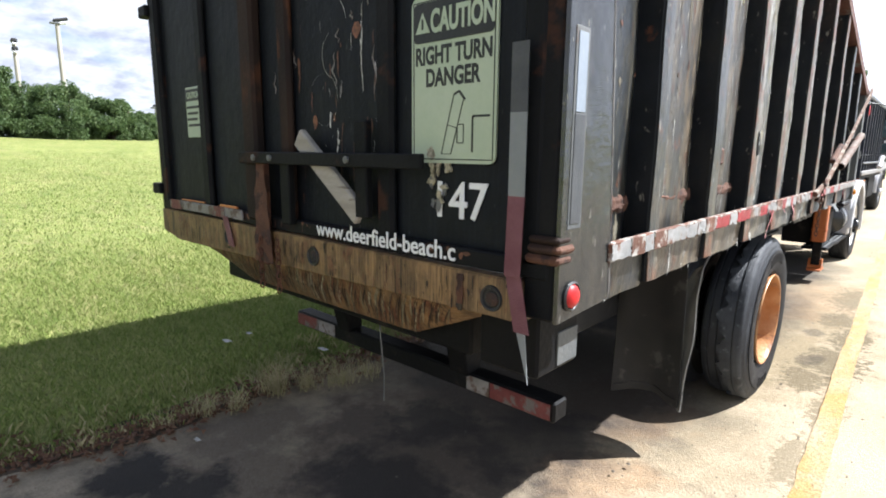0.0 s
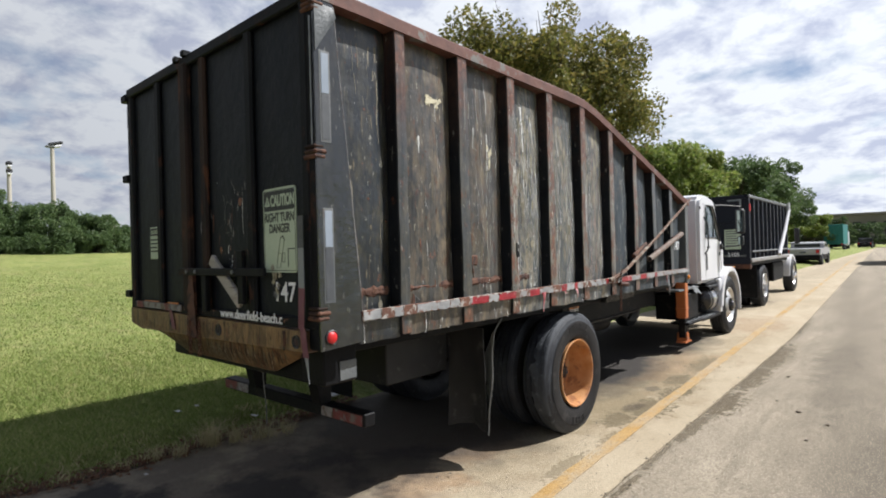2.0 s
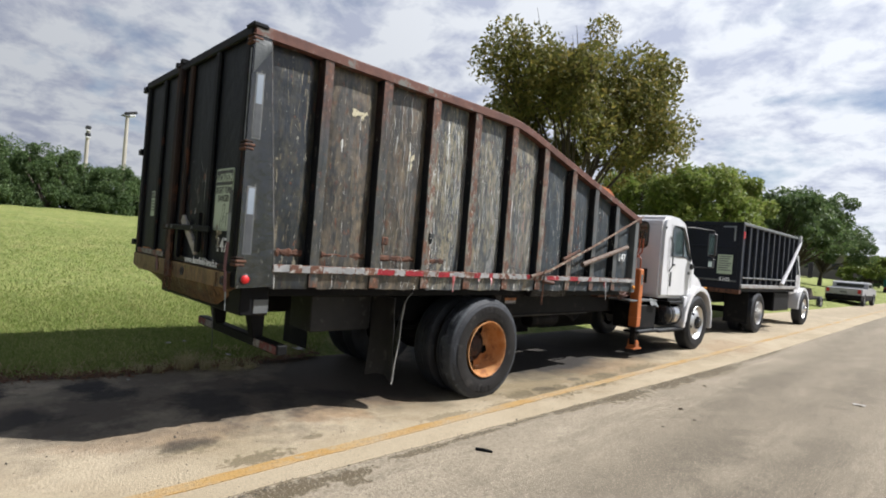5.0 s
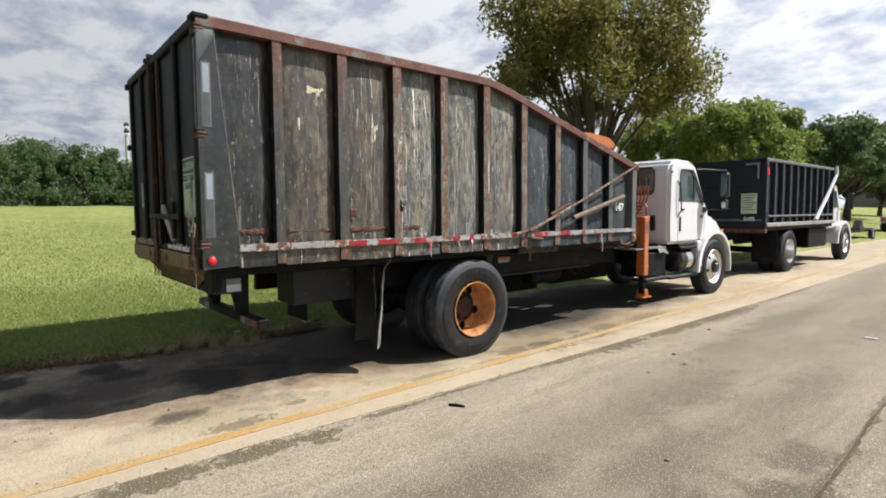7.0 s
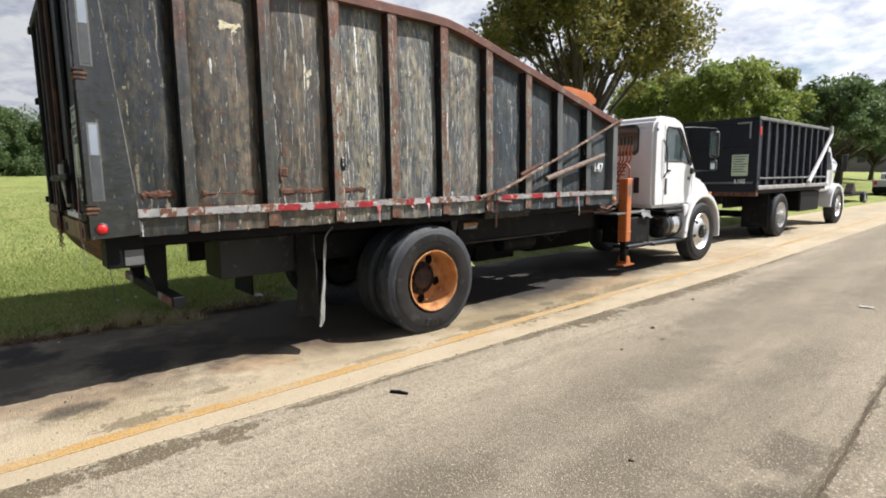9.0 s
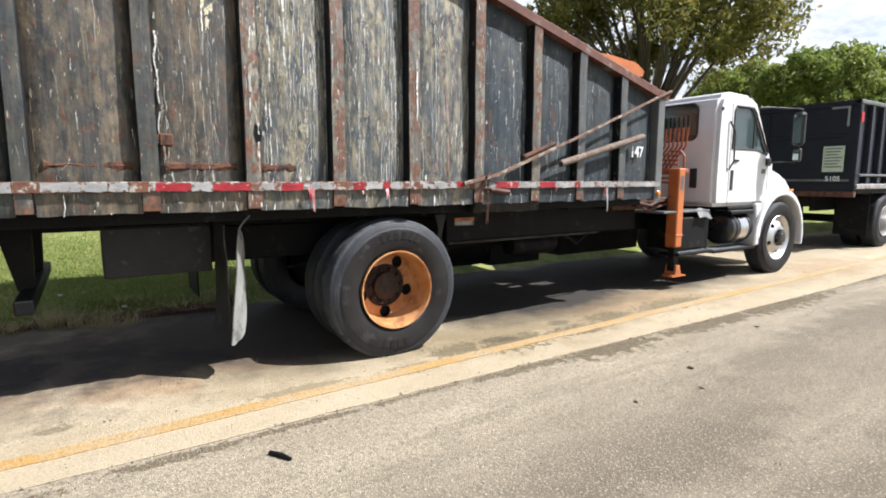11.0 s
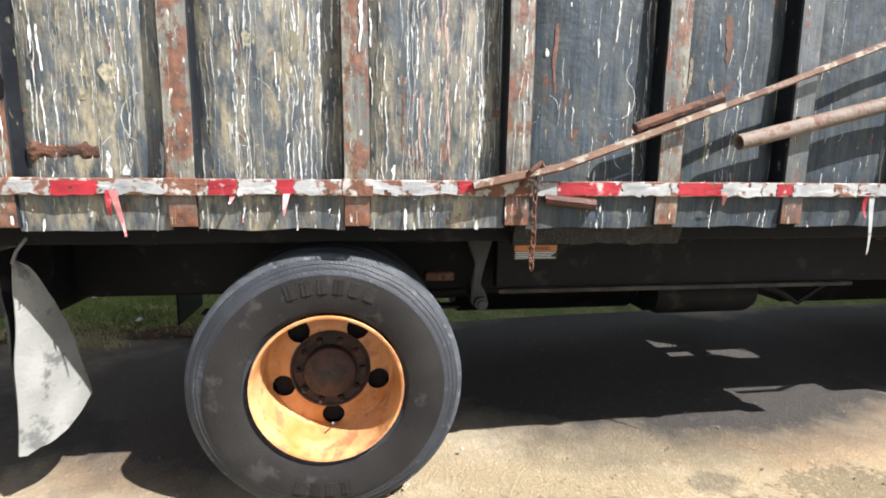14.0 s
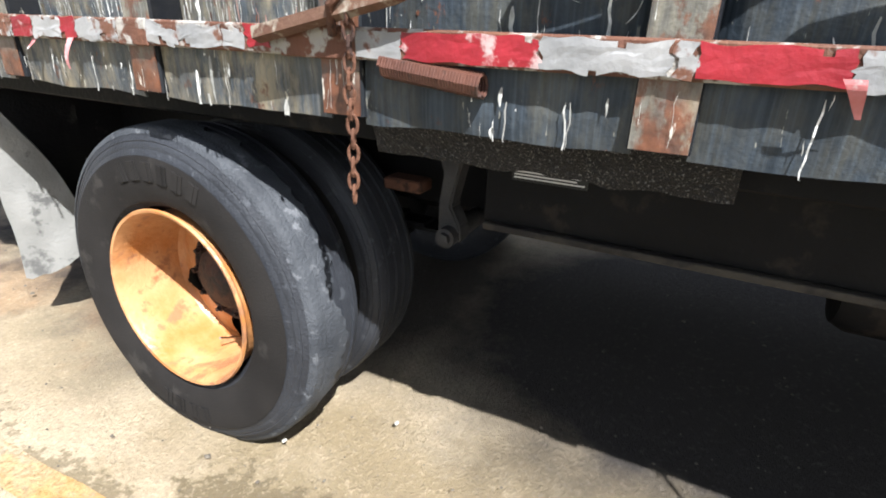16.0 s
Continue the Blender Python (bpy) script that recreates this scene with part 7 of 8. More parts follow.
part("crane_boom", prism(bmesh.new(), [(7.0, 2.52), (7.60, 2.44), (7.96, 2.48), (8.0, 2.58), (7.86, 2.66), (7.3, 2.70), (7.0, 2.66)], "x", -1.90, -1.58, 0.03), ORANGE, truck, "orange crane boom above the box")
grapple = part("grapple", boxed(-1.80, -1.16, 8.22, 8.34, 1.36, 1.41, 0.008), GRAPPLE, truck, "red-orange tined grapple behind the cab")
for k in range(6):
    x = -1.475 + 0.058 * k
    part("tine", tube(bmesh.new(), [(x - 0.20, 8.28, 1.42), (x - 0.12, 8.30, 1.55), (x - 0.01, 8.30, 1.68), (x + 0.01, 8.29, 1.90)], [0.014, 0.014, 0.013, 0.012], 7), GRAPPLE, grapple)
    part("tine_tip", tube(bmesh.new(), [(x + 0.01, 8.29, 1.90), (x + 0.015, 8.27, 2.02)], [0.012, 0.008], 7), STEEL_BLACK, grapple)
for k in range(7):
    z = 1.26 + 0.055 * k
    part("tine_bar", tube(bmesh.new(), [(-1.90, 8.26, z), (-1.24, 8.24, z - 0.02)], 0.013, 7), GRAPPLE, grapple)
part("grapple_hoop", tube(bmesh.new(), [(-1.20, 8.24, 1.16), (-1.17, 8.24, 1.34), (-1.17, 8.24, 1.56), (-1.22, 8.24, 1.62), (-1.36, 8.24, 1.63)], 0.014, 8), GRAPPLE, grapple)

# ---- cab ----
CX0, CX1 = -0.98, -2.90


def carved(solid, cutters):
    """A solid with other solids cut out of it."""
    shells = []
    for k, bm in enumerate([solid] + cutters):
        data = bpy.data.meshes.new("shell")
        bmesh.ops.recalc_face_normals(bm, faces=bm.faces)
        bm.to_mesh(data)
        bm.free()
        shells.append(new("shell", data))
    for cutter in shells[1:]:
        cut = shells[0].modifiers.new("cut", "BOOLEAN")
        cut.operation, cut.object, cut.solver = "DIFFERENCE", cutter, "EXACT"
    bpy.context.view_layer.update()
    mesh = bpy.data.meshes.new_from_object(shells[0].evaluated_get(bpy.context.evaluated_depsgraph_get()))
    out = bmesh.new()
    out.from_mesh(mesh)
    for shell in shells:
        data = shell.data
        bpy.data.objects.remove(shell)
        bpy.data.meshes.remove(data)
    bpy.data.meshes.remove(mesh)
    return out


SIDE_GLASS = [(8.92, 1.66), (8.935, 2.12), (8.975, 2.175), (9.36, 2.175), (9.43, 2.12), (9.78, 1.64), (9.76, 1.60), (9.52, 1.66)]
cab = part("cab", carved(
    prism(bmesh.new(), [(8.60, 0.95), (8.585, 1.30), (8.60, 2.16), (8.66, 2.28), (8.82, 2.34), (9.34, 2.325), (9.47, 2.26), (9.90, 1.58), (9.98, 1.50), (10.0, 0.95)], "x", CX1, CX0, 0.05),
    [prism(bmesh.new(), [(8.655, 1.10), (8.66, 2.14), (8.72, 2.25), (9.32, 2.26), (9.40, 2.20), (9.80, 1.57), (9.90, 1.46), (9.90, 1.10)], "x", CX1 + 0.05, CX0 - 0.05),
     prism(bmesh.new(), SIDE_GLASS, "x", CX1 - 0.2, CX0 + 0.2),
     prism(bmesh.new(), rounded(-2.63, -1.25, 1.77, 2.205, 0.075), "y", 8.40, 8.75),
     prism(bmesh.new(), [(9.33, 2.15), (9.60, 2.27), (10.04, 1.66), (9.73, 1.63)], "x", CX1 + 0.10, CX0 - 0.10)]), WHITE_PAINT, truck, "white truck cab with see-through windows", True)


def pane(ob):
    """Glass that lets daylight in."""
    ob.visible_shadow = False
    return ob


for x, out in ((-1.40, 1), (-2.45, 1)):
    seat = part("seat", boxed(x - 0.24, x + 0.24, 8.72, 9.22, 1.10, 1.34, 0.05), BLACK_PLASTIC, cab, "dark cab seat")
    part("backrest", boxed(x - 0.23, x + 0.23, 8.70, 8.82, 1.32, 1.84, 0.05), BLACK_PLASTIC, seat)
part("dashboard", boxed(CX1 + 0.08, CX0 - 0.08, 9.58, 9.86, 1.2, 1.58, 0.04), BLACK_PLASTIC, cab)
part("steering_wheel", lathe(bmesh.new(), [(0.20, 9.40), (0.215, 9.41), (0.20, 9.42), (0.185, 9.41)], 24, (-2.45, 0, 1.56), closed=True, axis="y"), BLACK_PLASTIC, cab)
part("door_gap", boxed(CX0 - 0.001, CX0 + 0.0015, 8.880, 8.890, 0.98, 2.20), BLACK_PLASTIC, cab)
part("door_gap", boxed(CX0 - 0.001, CX0 + 0.0015, 9.815, 9.825, 0.98, 1.54), BLACK_PLASTIC, cab)
for x in (CX0 - 0.028, CX1 + 0.022):
    pane(part("side_window", prism(bmesh.new(), [(y, z) for y, z in SIDE_GLASS], "x", x, x + 0.006), GLASS, cab, "clear side window"))
    part("window_divider", boxed(x - 0.008, x + 0.016, 9.445, 9.475, 1.65, 2.06, 0.003), BLACK_PLASTIC, cab)
pane(part("rear_window", prism(bmesh.new(), rounded(-2.628, -1.252, 1.772, 2.203, 0.075), "y", 8.622, 8.628), GLASS, cab, "clear rear window"))
ring = rounded(-2.632, -1.248, 1.768, 2.207, 0.077)
part("rear_window_seal", tube(bmesh.new(), [(x, 8.594, z) for x, z in ring + ring[:1]], 0.014, 6, False), BLACK_PLASTIC, cab)
part("rear_vent", boxed(-1.30, -1.21, 8.570, 8.590, 1.18, 1.42, 0.004), BLACK_PLASTIC, cab)
part("side_vent", boxed(CX0 - 0.004, CX0 + 0.008, 8.925, 8.985, 1.15, 1.40, 0.003), BLACK_PLASTIC, cab)
part("grab_rail", tube(bmesh.new(), [(CX0 + 0.01, 8.86, 1.40), (CX0 + 0.05, 8.89, 1.50), (CX0 + 0.05, 8.88, 1.86), (CX0 + 0.01, 8.83, 1.98)], 0.011, 7), BLACK_PLASTIC, cab, "black grab rail")
part("door_handle", boxed(CX0, CX0 + 0.02, 9.00, 9.08, 1.50, 1.53, 0.005), BLACK_PLASTIC, cab)
part("badge", boxed(CX0, CX0 + 0.004, 9.66, 9.76, 1.36, 1.42, 0.002), STEEL_GREY, cab)
part("marker_lamp", boxed(CX0 - 0.004, CX0 + 0.012, 8.64, 8.68, 2.10, 2.14, 0.004), BLACK_PLASTIC, cab)
pane(part("windshield", prism(bmesh.new(), [(9.41, 2.215), (9.81, 1.60), (9.817, 1.605), (9.417, 2.22)], "x", CX1 + 0.095, CX0 - 0.095), GLASS, cab, "sloping windshield"))
for x0, x1 in ((CX0 - 0.075, CX0 - 0.052), (CX1 + 0.052, CX1 + 0.075)):
    part("door_card", boxed(x0, x1, 8.68, 9.86, 1.12, 1.60, 0.006), BLACK_PLASTIC, cab, "dark inner door panel")
part("rear_lining", boxed(CX1 + 0.08, CX0 - 0.08, 8.662, 8.69, 1.12, 1.74, 0.006), BLACK_PLASTIC, cab, "dark lining of the cab's rear wall")
part("headliner", boxed(CX1 + 0.08, CX0 - 0.08, 8.72, 9.30, 2.235, 2.252, 0.004), STEEL_GREY, cab, "grey headliner")
part("window_gasket", tube(bmesh.new(), [(CX0 + 0.002, y, z) for y, z in SIDE_GLASS + SIDE_GLASS[:1]], 0.011, 6, False), BLACK_PLASTIC, cab, "black side window seal")
hood = part("hood", prism(bmesh.new(), [(9.82, 1.00), (9.82, 1.52), (10.4, 1.47), (10.9, 1.34), (11.15, 1.14), (11.20, 0.86), (11.18, 0.62), (10.95, 0.62), (10.8, 0.9)], "x", CX1 + 0.26, CX0 - 0.26, 0.06), WHITE_PAINT, truck, "white sloping hood", True)


def fender(x0, x1, name="fender"):
    outer, inner = [], []
    for k in range(15):
        a = radians(-12 + 190 * k / 14)
        outer.append((10.19 + (0.63 if k < 7 else 0.70) * math.cos(a), 0.50 + 0.66 * math.sin(a)))
        inner.append((10.19 + 0.575 * math.cos(a), 0.50 + 0.575 * math.sin(a)))
    return part(name, prism(bmesh.new(), outer + inner[::-1], "x", x0, x1, 0.012), WHITE_PAINT, hood, "white wheel-arch fender", True)


fender(CX0 - 0.30, CX0 + 0.07)
fender(CX1 - 0.07, CX1 + 0.30)
part("fender_skirt", boxed(CX0 - 0.28, CX0 + 0.04, 9.55, 9.66, 0.42, 0.98, 0.02), WHITE_PAINT, hood, "", True)
part("side_lamp", boxed(CX0 + 0.062, CX0 + 0.075, 10.30, 10.42, 1.13, 1.155, 0.003), AMBER_LENS, hood, "amber side lamp")
part("headlamp", boxed(CX0 - 0.46, CX0 - 0.22, 11.06, 11.19, 0.84, 1.0, 0.03), ALU, hood)
part("bumper", boxed(CX1 + 0.12, CX0 - 0.12, 11.15, 11.26, 0.42, 0.64, 0.03), STEEL_BLACK, truck, "black front bumper")


def door_mirror(x, out):
    base = part("mirror", boxed(x + 0.20 * out, x + 0.34 * out, 9.94, 10.03, 1.72, 2.14, 0.03) if out > 0 else boxed(x - 0.34, x - 0.20, 9.94, 10.03, 1.72, 2.14, 0.02), BLACK_PLASTIC, cab, "tall black door mirror")
    a, b = sorted((x + 0.225 * out, x + 0.315 * out))
    part("mirror_glass", boxed(a, b, 9.936, 9.942, 1.755, 2.105), MIRROR, base)
    part("spot_mirror", boxed(a, b, 9.95, 10.02, 1.52, 1.68, 0.012), BLACK_PLASTIC, base)
    part("spot_glass", boxed(a + 0.012, b - 0.012, 9.942, 9.948, 1.535, 1.665), MIRROR, base)
    part("mirror_arm", tube(bmesh.new(), [(x, 9.80, 1.50), (x + 0.12 * out, 9.90, 1.51), (x + 0.28 * out, 10.0, 1.51), (x + 0.28 * out, 10.0, 2.18), (x + 0.05 * out, 9.66, 2.20), (x, 9.50, 2.19)], 0.011, 7), BLACK_PLASTIC, base)
    part("arm_foot", boxed(min(x, x + 0.03 * out), max(x, x + 0.03 * out), 9.74, 9.84, 1.46, 1.56, 0.008), BLACK_PLASTIC, base)


door_mirror(CX0, 1)
door_mirror(CX1, -1)
wheel(truck, (-1.07, 10.20, 0.492), False, ALU, ALU, TANK_BLACK, radius=0.50, half=0.13, sag=0.008)
wheel(truck, (-2.81, 10.20, 0.492), False, ALU, ALU, TANK_BLACK, radius=0.50, half=0.13, flip=True, sag=0.008)
part("front_axle", tube(bmesh.new(), [(-2.9, 10.13, 0.46), (-1.0, 10.13, 0.46)], 0.05, 10), STEEL_BLACK, truck)
tank = part("fuel_tank", lathe(bmesh.new(), [(0.001, 9.02), (0.17, 9.025), (0.205, 9.05), (0.205, 9.50), (0.17, 9.525), (0.001, 9.53)], 36, (-1.16, 0, 0.66), axis="y"), TANK_BLACK, truck, "dark glossy cylindrical fuel tank", True)
part("tank_band", lathe(bmesh.new(), [(0.206, 9.22), (0.209, 9.223), (0.209, 9.40), (0.206, 9.403)], 36, (-1.16, 0, 0.66), axis="y"), CHROME, tank, "polished band", True)
part("tank_step", boxed(-1.30, -0.99, 8.95, 9.55, 0.90, 0.945, 0.01), STEEL_BLACK, truck, "dark step box over the tank")
for y in (9.12, 9.42):
    part("tank_strap", lathe(bmesh.new(), [(0.207, y), (0.212, y + 0.005), (0.212, y + 0.04), (0.207, y + 0.045)], 36, (-1.16, 0, 0.66), axis="y"), BLACK_PLASTIC, tank, smooth=True)
for y0, y1, z in ((7.92, 8.62, 0.42), (8.64, 9.62, 0.40), (8.98, 9.52, 0.87)):
    step = part("step_board", boxed(-1.22, -0.96, y0, y1, z - 0.02, z + 0.015, 0.006), STEEL_BLACK, truck, "dark step board with grip bars")
    for k in range(5):
        part("grip_bar", boxed(-1.20 + 0.048 * k, -1.178 + 0.048 * k, y0 + 0.02, y1 - 0.02, z + 0.0165, z + 0.024, 0.002), STEEL_GREY, step)
part("battery_box", boxed(-1.45, -1.02, 7.98, 8.55, 0.46, 0.84, 0.012), STEEL_BLACK, truck)
part("deck_plate", boxed(-2.7, -1.0, 7.65, 8.56, 0.90, 0.925, 0.004), STEEL_GREY, truck, "grey deck plate behind the cab")
part("deck_rag", grid_sheet(5, 4, lambda u, v: Vector((-1.02 + 0.06 * u, 8.30 + 0.26 * v, 0.93 - 0.10 * u + 0.02 * math.sin(5 * v))), Vector((0, 0, -0.004))), STEEL_GREY, truck, "crumpled grey flap on the deck")
part("step_post", boxed(-1.06, -1.03, 8.56, 8.60, 0.42, 0.90), STEEL_BLACK, truck)
part("air_tank", lathe(bmesh.new(), [(0.001, 5.9), (0.10, 5.92), (0.12, 5.96), (0.12, 6.5), (0.10, 6.54), (0.001, 6.56)], 24, (-1.62, 0, 0.60), axis="y"), STEEL_BLACK, truck, smooth=True)
part("air_line", tube(bmesh.new(), [(-1.33, 6.3, 0.74), (-1.30, 6.5, 0.66), (-1.33, 6.62, 0.60), (-1.31, 6.75, 0.70)], 0.016, 7), STEEL_BLACK, truck, "sagging black air line")
part("drive_shaft", tube(bmesh.new(), [(-1.94, 4.3, 0.55), (-1.94, 9.2, 0.72)], 0.05, 10), STEEL_BLACK, truck)
part("gearbox", boxed(-2.2, -1.68, 8.9, 10.2, 0.55, 1.05, 0.05), STEEL_BLACK, truck)

# added boxes and tank on the far side, unseen, to block bright lawn behind
part("hydraulic_tank", lathe(bmesh.new(), [(0.001, 4.95), (0.26, 4.96), (0.30, 5.0), (0.30, 6.35), (0.26, 6.39), (0.001, 6.40)], 30, (-2.80, 0, 0.50), axis="y"), STEEL_BLACK, truck, "added black drum that hides the lawn under the far side", True)
part("tool_box", boxed(-3.05, -2.60, 6.45, 7.30, 0.20, 0.92, 0.012), STEEL_BLACK, truck, "added black box that hides the lawn under the far side")
part("tool_box", boxed(-3.02, -2.60, 7.65, 9.35, 0.24, 0.90, 0.012), STEEL_BLACK, truck, "added black box that hides the lawn under the far side")
part("hydraulic_ram", tube(bmesh.new(), [(-1.94, 4.9, 0.72), (-1.94, 6.9, 1.02)], 0.09, 14), STEEL_BLACK, truck, smooth=True)


# ---- the second dump truck ahead ----
def second_truck():
    x1, x0, y0, y1, low, top = -1.25, -3.55, 13.35, 18.25, 1.14, 2.64
    root = thing("dump_truck", ((x0 + x1) / 2, 16.5, 0), "dark navy dump truck with ribbed box, parked ahead on the lane", "truck", "parked trucks")
    gate = part("tailgate", boxed(x0 + 0.03, x1 - 0.03, y0 + 0.02, y0 + 0.06, low + 0.02, top - 0.02), NAVY, root, "dark navy tailgate")
    for a, b, c, d in ((x0, x1, top - 0.10, top), (x0, x1, low - 0.06, low + 0.10), (x0 + 0.3, x1 - 0.2, 2.02, 2.08)):
        part("gate_bar", boxed(a, b, y0, y0 + 0.05, c, d, 0.008), NAVY, gate)
    for x in (x0 + 0.04, -2.75, x1 - 0.04):
        part("gate_rib", boxed(x - 0.04, x + 0.04, y0 - 0.004, y0 + 0.05, low, top - 0.1, 0.008), NAVY, gate)
    part("gate_shelf", boxed(-2.75, -1.33, y0 - 0.01, y0 + 0.02, 1.25, 1.29, 0.004), STEEL_GREY, gate)
    part("corner_mark", boxed(-1.68, -1.40, y0 - 0.008, y0 - 0.002, 2.51, 2.545), TAPE_GREY, gate, "white corner mark")
    part("corner_mark", boxed(-1.435, -1.40, y0 - 0.0095, y0 - 0.0085, 2.20, 2.53), TAPE_GREY, gate, "white corner mark")
    sign = part("caution_sign", boxed(-1.76, -1.43, y0 - 0.012, y0 - 0.004, 1.42, 1.87, 0.003), SIGN_FACE, gate, "pale green sign on the tailgate")
    for k in range(7):
        part("text_bar", boxed(-1.73, -1.46 - 0.03 * (k % 3), y0 - 0.0145, y0 - 0.0125, 1.815 - 0.053 * k, 1.838 - 0.053 * k), STEEL_GREY, sign)
    part("unit_number", lettering("5105", 0.12, Matrix.Translation((-1.58, y0 - 0.014, 1.26)) @ BACK, 0.002), INK_WHITE, gate, "white painted unit number")
    part("side_lamp", boxed(x1 - 0.01, x1 + 0.012, y0 + 0.03, y0 + 0.12, 2.26, 2.43, 0.006), RED_LENS, root, "red marker lamp")
    for x, out in ((x1, 1), (x0, -1)):
        part("side_wall", boxed(min(x - 0.10 * out, x - 0.085 * out), max(x - 0.10 * out, x - 0.085 * out), y0 + 0.06, y1, low, top - 0.02), NAVY_SIDE, root, "scuffed navy side wall")
        for k in range(11):
            y = y0 + 0.03 + (y1 - y0 - 0.12) * k / 10
            part("rib", boxed(min(x, x - 0.085 * out), max(x, x - 0.085 * out), y, y + 0.085, low + 0.03, top - 0.06, 0.01), NAVY_SIDE, root)
        part("top_rail", boxed(min(x + 0.01 * out, x - 0.10 * out), max(x + 0.01 * out, x - 0.10 * out), y0, y1 + 0.02, top - 0.07, top, 0.012), STEEL_GREY, root, "grey worn top rail")
        part("side_rail", boxed(min(x - 0.02 * out, x + 0.03 * out), max(x - 0.02 * out, x + 0.03 * out), y0 + 0.05, y1, low - 0.02, low + 0.07, 0.012), TAPE_WHITE, root, "pale dented side rail")
        part("mid_rail", tube(bmesh.new(), [(x + 0.01 * out, y0 + 0.1, 1.36), (x + 0.01 * out, y1 - 0.1, 1.36)], 0.022, 7), STEEL_GREY, root)
        part("tarp_arm", tube(bmesh.new(), [(x + 0.05 * out, 16.55, low + 0.10), (x + 0.06 * out, 17.4, 1.86), (x + 0.06 * out, 18.15, 2.45), (x + 0.05 * out, 18.18, 2.68)], [0.05, 0.045, 0.04, 0.035], 8), WHITE_PAINT, root, "white tarp arm", True)
    part("front_wall", boxed(x0 + 0.05, x1 - 0.05, y1 - 0.06, y1, low, top + 0.05), NAVY, root)
    part("floor", boxed(x0 + 0.03, x1 - 0.03, y0 + 0.06, y1, low - 0.10, low), STEEL_BLACK, root)
    part("rear_beam", boxed(x0, x1, y0 + 0.0, y0 + 0.12, low - 0.16, low - 0.06, 0.01), RUST, root, "rusty rear beam")
    for x in (-2.0, -2.85):
        part("chassis_rail", boxed(x - 0.04, x + 0.04, y0 + 0.3, 21.0, 0.70, 0.96), STEEL_BLACK, root)
    part("side_tank", boxed(-1.75, -1.36, 16.6, 18.1, 0.50, 1.02, 0.03), STEEL_BLACK, root)
    part("mud_flap", boxed(-1.85, -1.30, 14.25, 14.262, 0.25, 1.0), STEEL_BLACK, root)
    part("axle", tube(bmesh.new(), [(-3.4, 15.05, 0.5), (-1.5, 15.05, 0.5)], 0.08, 10), STEEL_BLACK, root)
    for x, flip in ((-1.42, False), (-3.38, True)):
        wheel(root, (x, 15.05, 0.503), True, ALU, ALU, HUB_RUST, flip=flip, sag=0.012)
        wheel(root, (x + (0.34 if flip else -0.34), 15.05, 0.503), True, STEEL_BLACK, STEEL_BLACK, HUB_RUST, flip=flip, sag=0.012)
        wheel(root, (x - (0.06 if not flip else -0.06), 19.95, 0.503), False, ALU, ALU, CHROME, flip=flip, sag=0.012)
    cab2 = part("cab", prism(bmesh.new(), [(18.60, 0.95), (18.60, 2.08), (18.70, 2.22), (19.25, 2.25), (19.40, 2.16), (19.80, 1.5), (19.85, 0.95)], "x", -3.36, -1.48, 0.05), WHITE_PAINT, root, "white cab of the second truck", True)
    part("side_window", prism(bmesh.new(), [(18.95, 1.55), (18.95, 2.05), (19.30, 2.05), (19.60, 1.55)], "x", -1.484, -1.474), DARK_GLASS, cab2)
    part("mirror", boxed(-1.30, -1.16, 19.75, 19.81, 1.5, 1.98, 0.02), BLACK_PLASTIC, cab2)
    part("mirror_arm", tube(bmesh.new(), [(-1.48, 19.65, 1.5), (-1.22, 19.78, 1.5)], 0.012, 6), BLACK_PLASTIC, cab2)
    hood2 = part("hood", prism(bmesh.new(), [(19.75, 1.0), (19.75, 1.48), (20.45, 1.38), (20.95, 1.15), (21.00, 0.65), (20.75, 0.65)], "x", -3.1, -1.74, 0.06), WHITE_PAINT, root, "", True)
    outer, inner = [], []
    for k in range(13):
        a = radians(-10 + 190 * k / 12)
        outer.append((19.95 + 0.70 * math.cos(a), 0.5 + 0.66 * math.sin(a)))
        inner.append((19.95 + 0.58 * math.cos(a), 0.5 + 0.57 * math.sin(a)))
    for a, b in ((-1.78, -1.38), (-3.44, -3.04)):
        part("fender", prism(bmesh.new(), outer + inner[::-1], "x", a, b, 0.012), WHITE_PAINT, hood2, "white fender", True)


second_truck()


# ---- what stands further along the lane ----
def simple_wheel(root, x, y, r=0.40, w=0.22):
    """A far wheel: tyre, rim and hub."""
    out = 1 if x > root.location.x else -1
    tyre = part("wheel", lathe(bmesh.new(), [(0.55 * r, -w / 2), (0.92 * r, -w / 2), (r, -0.35 * w), (r, 0.35 * w), (0.92 * r, w / 2), (0.55 * r, w / 2)], 28, (x, y, r), closed=True), RUBBER, root, "black tyre", True)
    part("rim", lathe(bmesh.new(), [(0.56 * r, 0.42 * w * out), (0.40 * r, 0.30 * w * out), (0.18 * r, 0.40 * w * out), (0.001, 0.40 * w * out)], 24, (x, y, r)), ALU, tyre, "", True)


